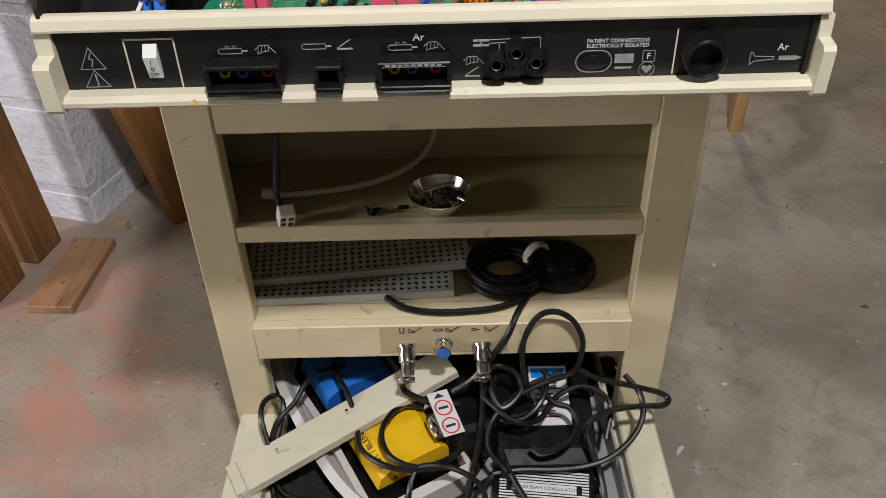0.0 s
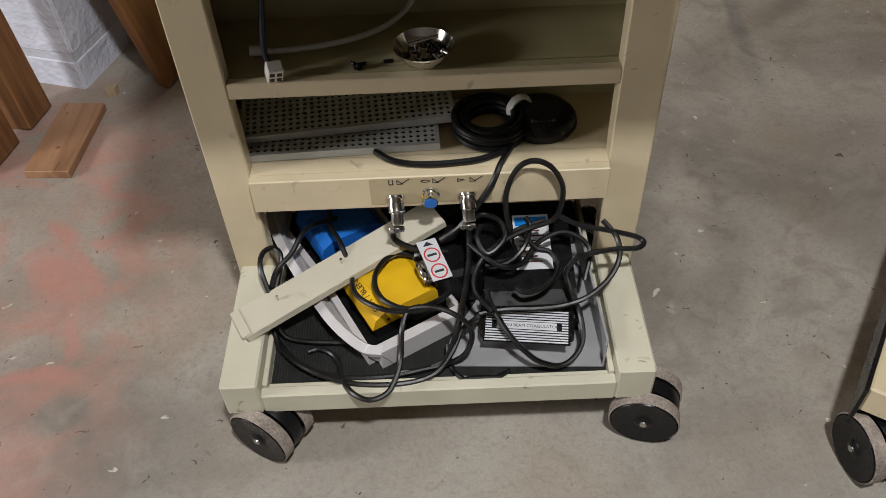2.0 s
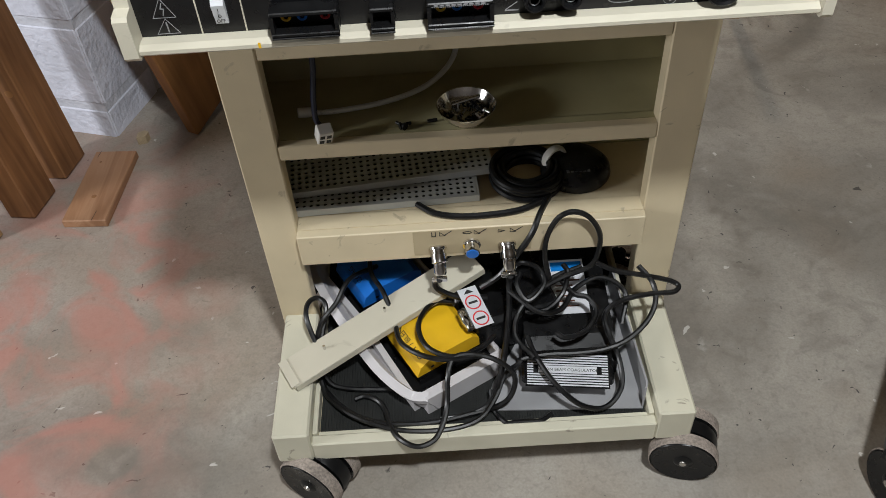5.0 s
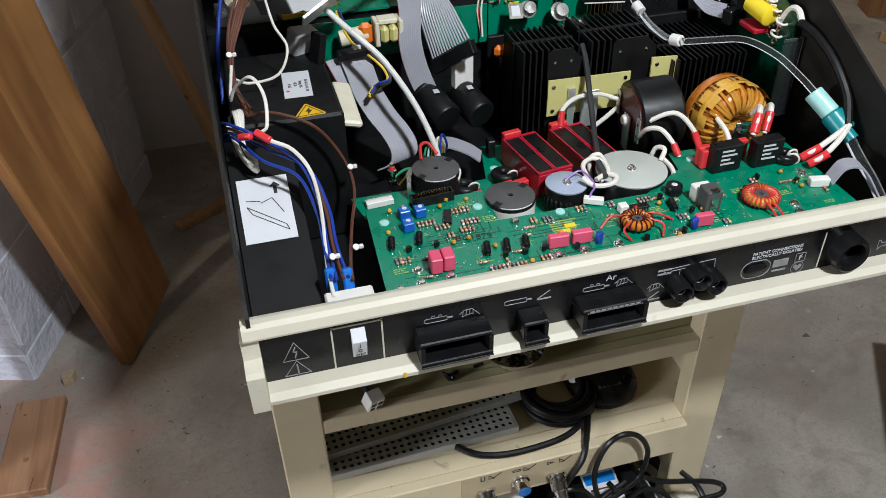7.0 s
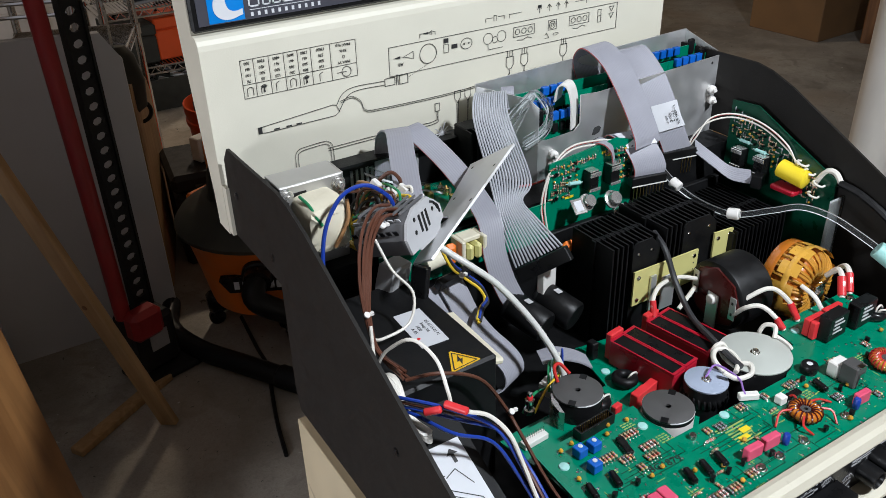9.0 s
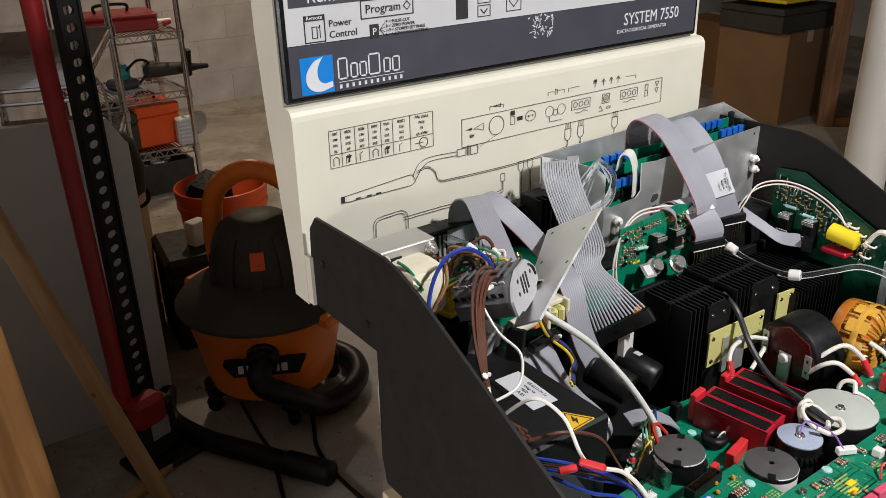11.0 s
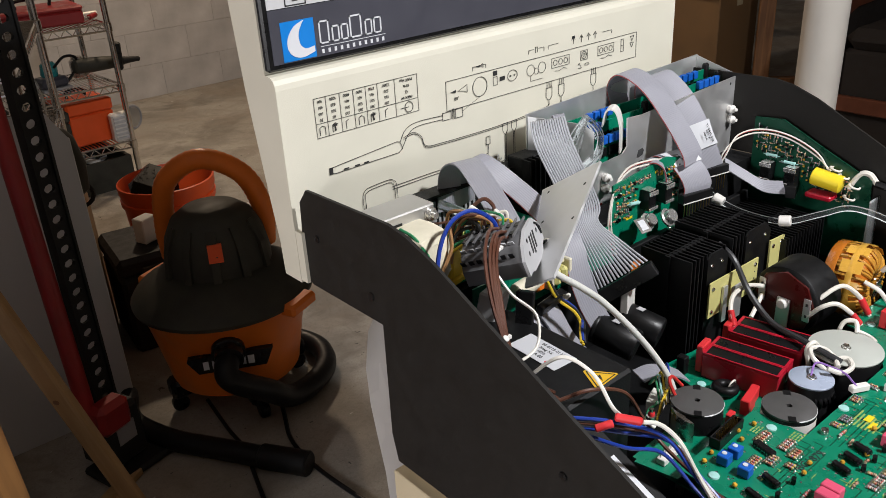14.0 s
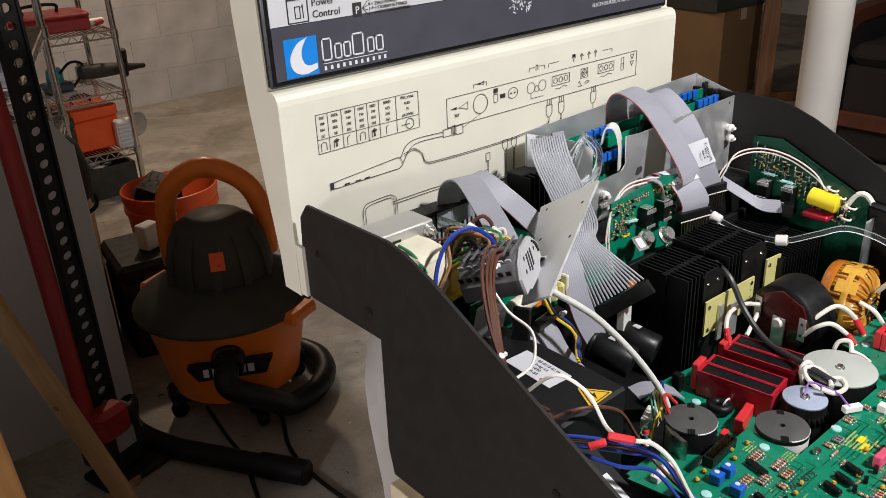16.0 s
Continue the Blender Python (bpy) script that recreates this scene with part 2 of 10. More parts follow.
M = {
    "cream": mat("cream_paint", (0.575, 0.54, 0.435), 0.42, vary=0.05, scale=18, bump=0.08, bscale=900, scuff=0.15),
    "cream_cart": mat("cart_enamel", (0.635, 0.54, 0.365), 0.42, vary=0.07, scale=14, bump=0.1, bscale=700, scuff=0.45),
    "base_enamel": mat("base_enamel", (0.60, 0.575, 0.455), 0.45, vary=0.07, scale=14, bump=0.1, bscale=700, scuff=0.6),
    "lid_cream": mat("lid_paint", (0.66, 0.635, 0.53), 0.5, vary=0.03, scale=20, bump=0.08, bscale=900),
    "black_metal": mat("black_sheet", (0.005, 0.005, 0.0055), 0.55, vary=0.15, scale=60, bump=0.08, bscale=900),
    "black_plastic": mat("black_plastic", (0.007, 0.007, 0.0075), 0.32, vary=0.15, scale=60),
    "rubber": mat("black_rubber", (0.007, 0.007, 0.0075), 0.42, vary=0.2, scale=70, bump=0.05),
    "plug_cord": mat("dark_blue_cord", (0.006, 0.008, 0.025), 0.38, vary=0.1),
    "cord": mat("black_cord", (0.006, 0.006, 0.0065), 0.36, vary=0.2, scale=70),
    "panel_black": mat("panel_black", (0.006, 0.006, 0.007), 0.30, vary=0.1, scale=30),
    "mat_rubber": mat("mat_rubber", (0.02, 0.021, 0.02), 0.6, vary=0.25, scale=60, bump=0.2),
    "print_grey": mat("worn_grey_print", (0.34, 0.34, 0.35), 0.55, vary=0.25, scale=120),
    "washer": mat("pale_washer", (0.36, 0.41, 0.52), 0.35, vary=0.06, scale=40),
    # inner back and upper deck: darker and greener than the cart enamel
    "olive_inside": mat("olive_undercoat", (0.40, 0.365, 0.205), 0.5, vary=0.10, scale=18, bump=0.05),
    "bright_can": mat("bright_tinned_metal", (0.80, 0.79, 0.76), 0.24, 0.8, vary=0.08, scale=60),
    "alu": mat("aluminium", (0.72, 0.72, 0.72), 0.45, 0.8, vary=0.06, scale=50, bump=0.05),
    "steel": mat("steel", (0.55, 0.54, 0.52), 0.28, 1.0, vary=0.08, scale=60),
    "chrome": mat("chrome", (0.7, 0.69, 0.67), 0.12, 1.0, vary=0.06, scale=60),
    "galv": mat("transformer_steel", (0.56, 0.55, 0.53), 0.42, 0.7, vary=0.1, scale=40),
    "pcb": mat("green_board", (0.005, 0.195, 0.105), 0.32, vary=0.12, scale=70, coat=0.3),
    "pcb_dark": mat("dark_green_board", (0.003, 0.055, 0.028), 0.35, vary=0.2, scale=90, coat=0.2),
    "silk": mat("yellow_silkscreen", (0.30, 0.40, 0.10), 0.6),
    "white": mat("white_print", (0.62, 0.63, 0.66), 0.55, vary=0.04),
    "nylon": mat("white_nylon", (0.74, 0.72, 0.68), 0.42, vary=0.05),
    "wire_white": mat("white_wire", (0.72, 0.69, 0.62), 0.38, vary=0.05),
    "wire_blue": mat("blue_wire", (0.015, 0.045, 0.32), 0.35, vary=0.1),
    "wire_brown": mat("brown_wire", (0.10, 0.038, 0.022), 0.38, vary=0.1),
    "wire_yellow": mat("yellow_wire", (0.75, 0.52, 0.03), 0.4, vary=0.08),
    "wire_red": mat("red_wire", (0.55, 0.03, 0.025), 0.38, vary=0.1),
    "wire_green": mat("green_wire", (0.03, 0.25, 0.1), 0.4),
    "wire_violet": mat("violet_wire", (0.30, 0.16, 0.50), 0.4),
    "ribbon": mat("grey_ribbon", (0.30, 0.30, 0.34), 0.5, vary=0.05, scale=30),
    "ribbon_dark": mat("grey_wires", (0.40, 0.41, 0.44), 0.4, vary=0.06, scale=30),
    "tape": mat("cream_tape", (0.72, 0.67, 0.52), 0.6, vary=0.08, scale=50, bump=0.3, bscale=120),
    "red": mat("red_plastic", (0.42, 0.008, 0.026), 0.35, vary=0.1),
    "redcap": mat("red_box_capacitor", (0.62, 0.03, 0.035), 0.4, vary=0.06),
    "pink": mat("pink_capacitor", (0.62, 0.075, 0.15), 0.45, vary=0.06),
    "trim_blue": mat("blue_trimmer", (0.012, 0.11, 0.50), 0.4, vary=0.06),
    "ferrite": mat("grey_ferrite", (0.075, 0.073, 0.072), 0.5, vary=0.12, scale=80),
    "amber_tape": mat("yellow_amber_tape", (0.62, 0.34, 0.045), 0.25, vary=0.15, scale=50, coat=0.4),
    "coax": mat("grey_black_jacket", (0.035, 0.035, 0.038), 0.42, vary=0.1, scale=60),
    "tan_wire": mat("tan_wire", (0.42, 0.22, 0.09), 0.4),
    "lam_steel": mat("dark_laminations", (0.13, 0.13, 0.13), 0.45, 0.7, vary=0.2, scale=90),
    "module_grey": mat("grey_module", (0.12, 0.12, 0.125), 0.5, vary=0.08, scale=50),
    "module_end": mat("pale_module_end", (0.46, 0.46, 0.47), 0.5, vary=0.06, scale=50),
    "side_black": mat("matt_black_plate", (0.013, 0.0115, 0.0098), 0.62, vary=0.15, scale=50, bump=0.1, bscale=800),
    "edge_red": mat("faded_red_edge", (0.30, 0.05, 0.045), 0.45),
    "fr4": mat("pale_laminate", (0.62, 0.58, 0.22), 0.45, vary=0.06),
    "varnish": mat("varnished_winding", (0.50, 0.24, 0.03), 0.22, vary=0.2, scale=60, coat=0.5),
    "kapton": mat("amber_tape", (0.52, 0.16, 0.012), 0.22, vary=0.2, scale=35, coat=0.4),
    "maroon": mat("maroon_cover", (0.075, 0.006, 0.005), 0.3, vary=0.15, scale=40),
    "yellow": mat("yellow_plastic", (0.80, 0.48, 0.01), 0.36, vary=0.06, scale=25),
    "yellow_cap": mat("yellow_capacitor", (0.80, 0.62, 0.02), 0.35, vary=0.05),
    "blue": mat("blue_plastic", (0.02, 0.16, 0.60), 0.36, vary=0.06, scale=25),
    "pedal_grey": mat("pale_grey_plastic", (0.58, 0.56, 0.57), 0.45, vary=0.05, scale=30),
    "grey_paint": mat("grey_bracket_paint", (0.30, 0.30, 0.31), 0.45, vary=0.06, scale=30),
    "tray_grey": mat("grey_tray_metal", (0.50, 0.51, 0.50), 0.45, 0.2, vary=0.06, scale=40),
    "teal": mat("teal_connector", (0.02, 0.22, 0.24), 0.3, vary=0.08),
    "aqua": mat("aqua_sleeve", (0.38, 0.66, 0.62), 0.4, vary=0.06),
    "orange": mat("orange_plastic", (0.80, 0.19, 0.012), 0.42, vary=0.08, scale=18),
    "bucket": mat("orange_bucket", (0.80, 0.10, 0.015), 0.4, vary=0.06, scale=18),
    "dusty": mat("dusty_dark_plastic", (0.048, 0.047, 0.037), 0.6, vary=0.25, scale=25, bump=0.1),
    "jack_red": mat("red_enamel", (0.28, 0.012, 0.012), 0.4, vary=0.15, scale=20),
    "jack_black": mat("black_iron", (0.016, 0.016, 0.016), 0.55, vary=0.3, scale=40, bump=0.2),
    "board_white": mat("white_melamine", (0.54, 0.53, 0.53), 0.5, vary=0.05, scale=6),
    "wall": mat("painted_block", (0.72, 0.74, 0.85), 0.7, vary=0.12, scale=14, bump=1.0, bscale=55, dist=0.006),
    "wall_far": mat("painted_concrete", (0.53, 0.51, 0.50), 0.75, vary=0.20, scale=5, bump=0.5, bscale=45, dist=0.004),
    "mortar": mat("mortar", (0.62, 0.635, 0.71), 0.75, vary=0.1, scale=14, bump=1.0, bscale=60, dist=0.005),
    "ceiling": mat("ceiling_board", (0.42, 0.36, 0.29), 0.8, vary=0.15, scale=5),
    "pole": mat("white_pole_paint", (0.80, 0.76, 0.70), 0.45, vary=0.05, scale=9),
    "card": mat("cardboard", (0.21, 0.115, 0.045), 0.75, vary=0.12, scale=9),
    "floor": concrete("concrete_floor"),
    "pine": wood("planed_pine", (0.47, 0.265, 0.145), (0.33, 0.165, 0.08), "y"),
    "lumber": wood("old_lumber", (0.34, 0.16, 0.06), (0.20, 0.085, 0.03), "z"),
    "plank": wood("stained_plank", (0.48, 0.235, 0.078), (0.29, 0.130, 0.040), "z", 0.45, 8.0),
    "strip": wood("pale_strip", (0.52, 0.33, 0.15), (0.40, 0.23, 0.09), "z"),
    "sofa_cloth": mat("dark_brown_cloth", (0.022, 0.016, 0.013), 0.85, vary=0.2, scale=30, bump=0.2, bscale=400),
    "sofa_wood": mat("reddish_wood", (0.16, 0.05, 0.025), 0.4, vary=0.25, scale=12),
    "ink": mat("black_ink", (0.02, 0.02, 0.02), 0.6),
    "screen_grey": mat("panel_grey", (0.52, 0.52, 0.53), 0.45, vary=0.03, scale=20),
    "screen_dark": mat("panel_dark_grey", (0.055, 0.055, 0.07), 0.4, vary=0.06, scale=30),
    "logo_blue": mat("logo_blue", (0.01, 0.19, 0.60), 0.4),
    "tan": mat("tan_decal", (0.46, 0.38, 0.24), 0.5, vary=0.05),
    "gold": mat("gold_contact", (0.65, 0.45, 0.16), 0.3, 1.0),
    "resistor": mat("tan_resistor", (0.60, 0.47, 0.30), 0.45, vary=0.15, scale=500, per=0.3),
    "solder": mat("bright_solder", (0.78, 0.77, 0.74), 0.22, 1.0, vary=0.05),
    "amber": mat("amber_capacitor", (0.62, 0.33, 0.03), 0.4, per=0.2),
    "sand": mat("speckled_tread", (0.34, 0.29, 0.25), 0.8, vary=0.35, scale=260),
    "film": mat("plastic_film", (0.80, 0.77, 0.76), 0.35, vary=0.08, scale=12, trans=0.15),
    "disc_milky": mat("milky_disc", (0.47, 0.49, 0.45), 0.4, vary=0.05, scale=40),
}


for k in ("black_metal", "black_plastic", "rubber", "mat_rubber", "jack_black", "side_black", "dusty"):
    M[k].node_tree.nodes["Principled BSDF"].inputs["Specular IOR Level"].default_value = 0.28


def tubing(name, tint):
    """Thin clear plastic wall: see-through, with gloss that grows towards the edges."""
    m = bpy.data.materials.new(name)
    m.use_nodes = True
    nt = m.node_tree
    nt.nodes.remove(nt.nodes["Principled BSDF"])
    t, gl, fr, mx = (nt.nodes.new(k) for k in ("ShaderNodeBsdfTransparent", "ShaderNodeBsdfPrincipled", "ShaderNodeLayerWeight", "ShaderNodeMixShader"))
    t.inputs["Color"].default_value = (*tint, 1)
    gl.inputs["Base Color"].default_value = (0.7, 0.72, 0.73, 1)
    gl.inputs["Roughness"].default_value = 0.08
    gl.inputs["Coat Weight"].default_value = 1.0
    fr.inputs["Blend"].default_value = 0.22
    nt.links.new(fr.outputs["Fresnel"], mx.inputs[0])
    nt.links.new(t.outputs[0], mx.inputs[1])
    nt.links.new(gl.outputs[0], mx.inputs[2])
    nt.links.new(mx.outputs[0], nt.nodes["Material Output"].inputs["Surface"])
    return m


M["tube_clear"] = tubing("clear_tubing", (0.93, 0.94, 0.94))
M["tube_milky"] = mat("milky_tubing", (0.72, 0.72, 0.68), 0.35, vary=0.05, trans=0.1)


# ---- mesh tools ----
class G:
    """Collects vertices and faces of one mesh."""

    def __init__(self, m=None):
        self.v, self.f, self.s, self.m = [], [], [], m

    def add(self, verts, faces, smooth=False):
        n = len(self.v)
        for p in verts:
            p = Vector(p)
            self.v.append(self.m @ p if self.m is not None else p)
        for f in faces:
            self.f.append([n + i for i in f])
            self.s.append(smooth)
        return self

    def box(self, x0, x1, y0, y1, z0, z1, b=0.0):
        if b <= 0:
            vs = [(x, y, z) for x in (x0, x1) for y in (y0, y1) for z in (z0, z1)]
            return self.add(vs, [(0, 1, 3, 2), (4, 6, 7, 5), (0, 4, 5, 1), (2, 3, 7, 6), (0, 2, 6, 4), (1, 5, 7, 3)])
        vs, idx = [], {}
        for i, (x, sx) in enumerate(((x0, 1), (x1, -1))):
            for j, (y, sy) in enumerate(((y0, 1), (y1, -1))):
                for k, (z, sz) in enumerate(((z0, 1), (z1, -1))):
                    for a, p in enumerate(((x, y + sy * b, z + sz * b), (x + sx * b, y, z + sz * b), (x + sx * b, y + sy * b, z))):
                        idx[i, j, k, a] = len(vs)
                        vs.append(p)
        fs = []
        for i in (0, 1):
            fs.append([idx[i, j, k, 0] for j, k in ((0, 0), (0, 1), (1, 1), (1, 0))][:: 1 if i == 0 else -1])
            fs.append([idx[j, i, k, 1] for j, k in ((0, 0), (1, 0), (1, 1), (0, 1))][:: 1 if i == 0 else -1])
            fs.append([idx[j, k, i, 2] for j, k in ((0, 0), (0, 1), (1, 1), (1, 0))][:: 1 if i == 0 else -1])
        for i in (0, 1):
            for j in (0, 1):
                fs.append([idx[i, j, 0, 0], idx[i, j, 1, 0], idx[i, j, 1, 1], idx[i, j, 0, 1]])
                fs.append([idx[i, 0, j, 0], idx[i, 0, j, 2], idx[i, 1, j, 2], idx[i, 1, j, 0]])
                fs.append([idx[0, i, j, 1], idx[1, i, j, 1], idx[1, i, j, 2], idx[0, i, j, 2]])
                for k in (0, 1):
                    fs.append([idx[i, j, k, 0], idx[i, j, k, 1], idx[i, j, k, 2]])
        return self.add(vs, fs)

    def prism(self, poly, axis, a0, a1):
        """A flat outline pushed along an axis; the outline's two numbers are the other axes in order."""
        def P(u, w, a):
            return {"x": (a, u, w), "y": (u, a, w), "z": (u, w, a)}[axis]
        n = len(poly)
        vs = [P(u, w, a0) for u, w in poly] + [P(u, w, a1) for u, w in poly]
        fs = [list(range(n))[::-1], list(range(n, 2 * n))] + [(i, (i + 1) % n, n + (i + 1) % n, n + i) for i in range(n)]
        return self.add(vs, fs)

    def lathe(self, prof, base=(0, 0, 0), way=(0, 0, 1), n=20, cap=True):
        """Rings of (radius, height) round an axis."""
        q = Vector(way).to_track_quat("Z", "Y").to_matrix()
        vs, fs = [], []
        for r, h in prof:
            for i in range(n):
                a = 2 * math.pi * i / n
                vs.append(q @ Vector((r * math.cos(a), r * math.sin(a), h)) + Vector(base))
        self.add(vs, [(k * n + i, k * n + (i + 1) % n, (k + 1) * n + (i + 1) % n, (k + 1) * n + i) for k in range(len(prof) - 1) for i in range(n)], True)
        if cap:
            k = (len(prof) - 1) * n
            o = len(self.v) - len(vs)
            self.f.append([o + i for i in range(n)][::-1])
            self.f.append([o + k + i for i in range(n)])
            self.s += [False, False]
        return self

    def cyl(self, p0, p1, r, n=14, b=0.0, r1=None):
        p0, p1 = Vector(p0), Vector(p1)
        h = (p1 - p0).length
        r1 = r if r1 is None else r1
        prof = [(r - b, 0), (r, b), (r1, h - b), (r1 - b, h)] if b else [(r, 0), (r1, h)]
        return self.lathe(prof, p0, p1 - p0, n)

    def ring(self, c, way, R, r, n=28, k=10, flat=1.0):
        """A torus; flat stretches it along its axis."""
        q = Vector(way).to_track_quat("Z", "Y").to_matrix()
        vs = []
        for i in range(n):
            a = 2 * math.pi * i / n
            for j in range(k):
                t = 2 * math.pi * j / k
                rr = R + r * math.cos(t)
                vs.append(q @ Vector((rr * math.cos(a), rr * math.sin(a), r * flat * math.sin(t))) + Vector(c))
        return self.add(vs, [(i * k + j, ((i + 1) % n) * k + j, ((i + 1) % n) * k + (j + 1) % k, i * k + (j + 1) % k) for i in range(n) for j in range(k)], True)

    def tube(self, pts, r, k=8, per=6, closed=False):
        ps = spline(pts, per, closed)
        n = len(ps)
        ups = frames(ps)
        vs = []
        for p, (u, w) in zip(ps, ups):
            for j in range(k):
                a = 2 * math.pi * j / k
                vs.append(p + (u * math.cos(a) + w * math.sin(a)) * r)
        fs = [(i * k + j, i * k + (j + 1) % k, (i + 1) * k + (j + 1) % k, (i + 1) * k + j) for i in range(n - 1) for j in range(k)]
        fs += [list(range(k))[::-1], list(range((n - 1) * k, n * k))]
        return self.add(vs, fs, True)

    def ribbon(self, pts, wides, wires=14, t=0.0009, per=6):
        """A flat cable: a path of points with the half-width vector at each, ridged by its wires."""
        ps, ws = spline(pts, per), spline(wides, per)
        n, k = len(ps), 2 * wires + 1
        vs = []
        for i, (p, w) in enumerate(zip(ps, ws)):
            d = (ps[min(i + 1, n - 1)] - ps[max(i - 1, 0)]).normalized()
            up = d.cross(w).normalized()
            for side in (1, -1):
                for j in range(k):
                    s = -1 + 2 * j / (k - 1)
                    vs.append(p + w * s + up * side * (t * (0.86 if j % 2 == 0 else 1.0)))
        fs = []
        for i in range(n - 1):
            a, c = i * 2 * k, (i + 1) * 2 * k
            for j in range(k - 1):
                fs.append((a + j, a + j + 1, c + j + 1, c + j))
                fs.append((a + k + j, c + k + j, c + k + j + 1, a + k + j + 1))
            fs.append((a, c, c + k, a + k))
            fs.append((a + k - 1, a + 2 * k - 1, c + 2 * k - 1, c + k - 1))
        return self.add(vs, fs, False)

    def sheet(self, nx, ny, cell, hole, t=0.001, seg=8):
        """A perforated sheet in the xy plane, from the origin, with its holes cut through."""
        v0, f0 = len(self.v), len(self.f)
        for i in range(nx):
            for j in range(ny):
                cx, cy = (i + 0.5) * cell[0], (j + 0.5) * cell[1]
                out, inn = [], []
                for s in range(8):
                    a = math.pi / 4 * s
                    u, w = math.cos(a), math.sin(a)
                    k = 1 / max(abs(u), abs(w))
                    out.append((cx + u * k * cell[0] / 2, cy + w * k * cell[1] / 2))
                    inn.append((cx + u * hole[0] / 2, cy + w * hole[1] / 2))
                vs = [(*p, t) for p in out] + [(*p, t) for p in inn] + [(*p, 0) for p in inn] + [(*p, 0) for p in out]
                fs = []
                for s in range(8):
                    q = (s + 1) % 8
                    fs += [(s, q, 8 + q, 8 + s), (8 + s, 8 + q, 16 + q, 16 + s), (16 + s, 16 + q, 24 + q, 24 + s)]
                self.add(vs, fs)
        seen, keep, to = {}, [], {}
        for i in range(v0, len(self.v)):
            p = self.v[i]
            key = (round(p.x * 20000), round(p.y * 20000), round(p.z * 20000))
            if key not in seen:
                seen[key] = v0 + len(keep)
                keep.append(p)
            to[i] = seen[key]
        self.v[v0:] = keep
        for i in range(f0, len(self.f)):
            self.f[i] = [to[k] for k in self.f[i]]
        return self


def spline(pts, per=6, closed=False):
    """Points along a smooth curve through pts."""
    P = [Vector(p) for p in pts]
    if len(P) < 3:
        return [P[0].lerp(P[-1], i / per) for i in range(per + 1)]
    Q = [P[0] * 2 - P[1]] + P + [P[-1] * 2 - P[-2]]
    out = []
    for i in range(1, len(Q) - 2):
        a, b, c, d = Q[i - 1:i + 3]
        for s in range(per):
            t = s / per
            out.append(0.5 * (2 * b + (c - a) * t + (2 * a - 5 * b + 4 * c - d) * t * t + (3 * b - a - 3 * c + d) * t ** 3))
    return out + [P[-1]]


def frames(ps):
    out, u = [], None
    for i, p in enumerate(ps):
        d = (ps[min(i + 1, len(ps) - 1)] - ps[max(i - 1, 0)]).normalized()
        if u is None:
            u = d.orthogonal().normalized()
        u = (u - d * u.dot(d))
        u = u.normalized() if u.length > 1e-6 else d.orthogonal().normalized()
        out.append((u, d.cross(u)))
    return out


def mesh(name, g, material):
    me = bpy.data.meshes.new(name)
    me.from_pydata([tuple(p) for p in g.v], [], g.f)
    me.polygons.foreach_set("use_smooth", g.s)
    me.materials.append(M[material])
    bm = bmesh.new()
    bm.from_mesh(me)
    bmesh.ops.recalc_face_normals(bm, faces=bm.faces)
    bm.to_mesh(me)
    bm.free()
    if any(g.s):
        me.set_sharp_from_angle(angle=radians(38))
    return me


def part(name, g, material, parent=None, label=""):
    """Links one mesh object, under a thing or a part."""
    ob = new(name, g if isinstance(g, bpy.types.Mesh) else mesh(name, g, material))
    if parent is not None:
        ob.parent = parent
    return tagged(ob, label)


def thing(name, label, category, at=(0, 0, 0), group="", kind=""):
    ob = new(name)
    ob.location = at
    ob.empty_display_size = 0.05
    bpy.context.view_layer.update()
    return tagged(ob, label, category, group, kind)


def lettering(words, size, m, material, parent, name="lettering", align="CENTER", wide=1.0):
    c = bpy.data.curves.new("letters", "FONT")
    c.body, c.size, c.align_x, c.extrude = words, size, align, 0.00015
    c.resolution_u = 2
    t = bpy.data.objects.new("letters", c)
    me = bpy.data.meshes.new_from_object(t)
    bpy.data.objects.remove(t)
    me.materials.clear()
    me.materials.append(M[material])
    me.transform(m @ Matrix.Diagonal((wide, 1, 1, 1)))
    ob = new(name, me)
    ob.parent = parent
    return ob


def front(x, y, z):
    """A pose for print on a face that looks towards -y."""
    return pose(x, y, z, 90, 0, 0)


def flip(x, y, z):
    """The same, upside down."""
    return pose(x, y, z, 90, 0, 0) @ pose(0, 0, 0, 0, 0, 180)


def bars(g, x0, x1, y, z0, z1):
    """A flat mark on a face that looks towards -y."""
    return g.box(min(x0, x1), max(x0, x1), y - 0.0004, y, min(z0, z1), max(z0, z1))


def line(g, pts, y, w=0.0008, flipz=False):
    """A printed line of straight pieces on a face that looks towards -y."""
    for (xa, za), (xb, zb) in zip(pts, pts[1:]):
        d = Vector((xb - xa, 0, zb - za))
        if d.length < 1e-6:
            continue
        n = Vector((-d.z, 0, d.x)).normalized() * w / 2
        e = d.normalized() * w / 2
        a, b = Vector((xa, y, za)) - e, Vector((xb, y, zb)) + e
        o = Vector((0, -0.0004, 0))
        vs = [a + n, a - n, b - n, b + n]
        g.add(vs + [v + o for v in vs], [(0, 1, 2, 3), (4, 7, 6, 5), (0, 4, 5, 1), (1, 5, 6, 2), (2, 6, 7, 3), (3, 7, 4, 0)])
    return g


def circle(cx, cz, r, n=20, a0=0.0, a1=360.0, rz=None):
    return [(cx + r * math.cos(radians(a0 + (a1 - a0) * i / n)), cz + (rz or r) * math.sin(radians(a0 + (a1 - a0) * i / n))) for i in range(n + 1)]


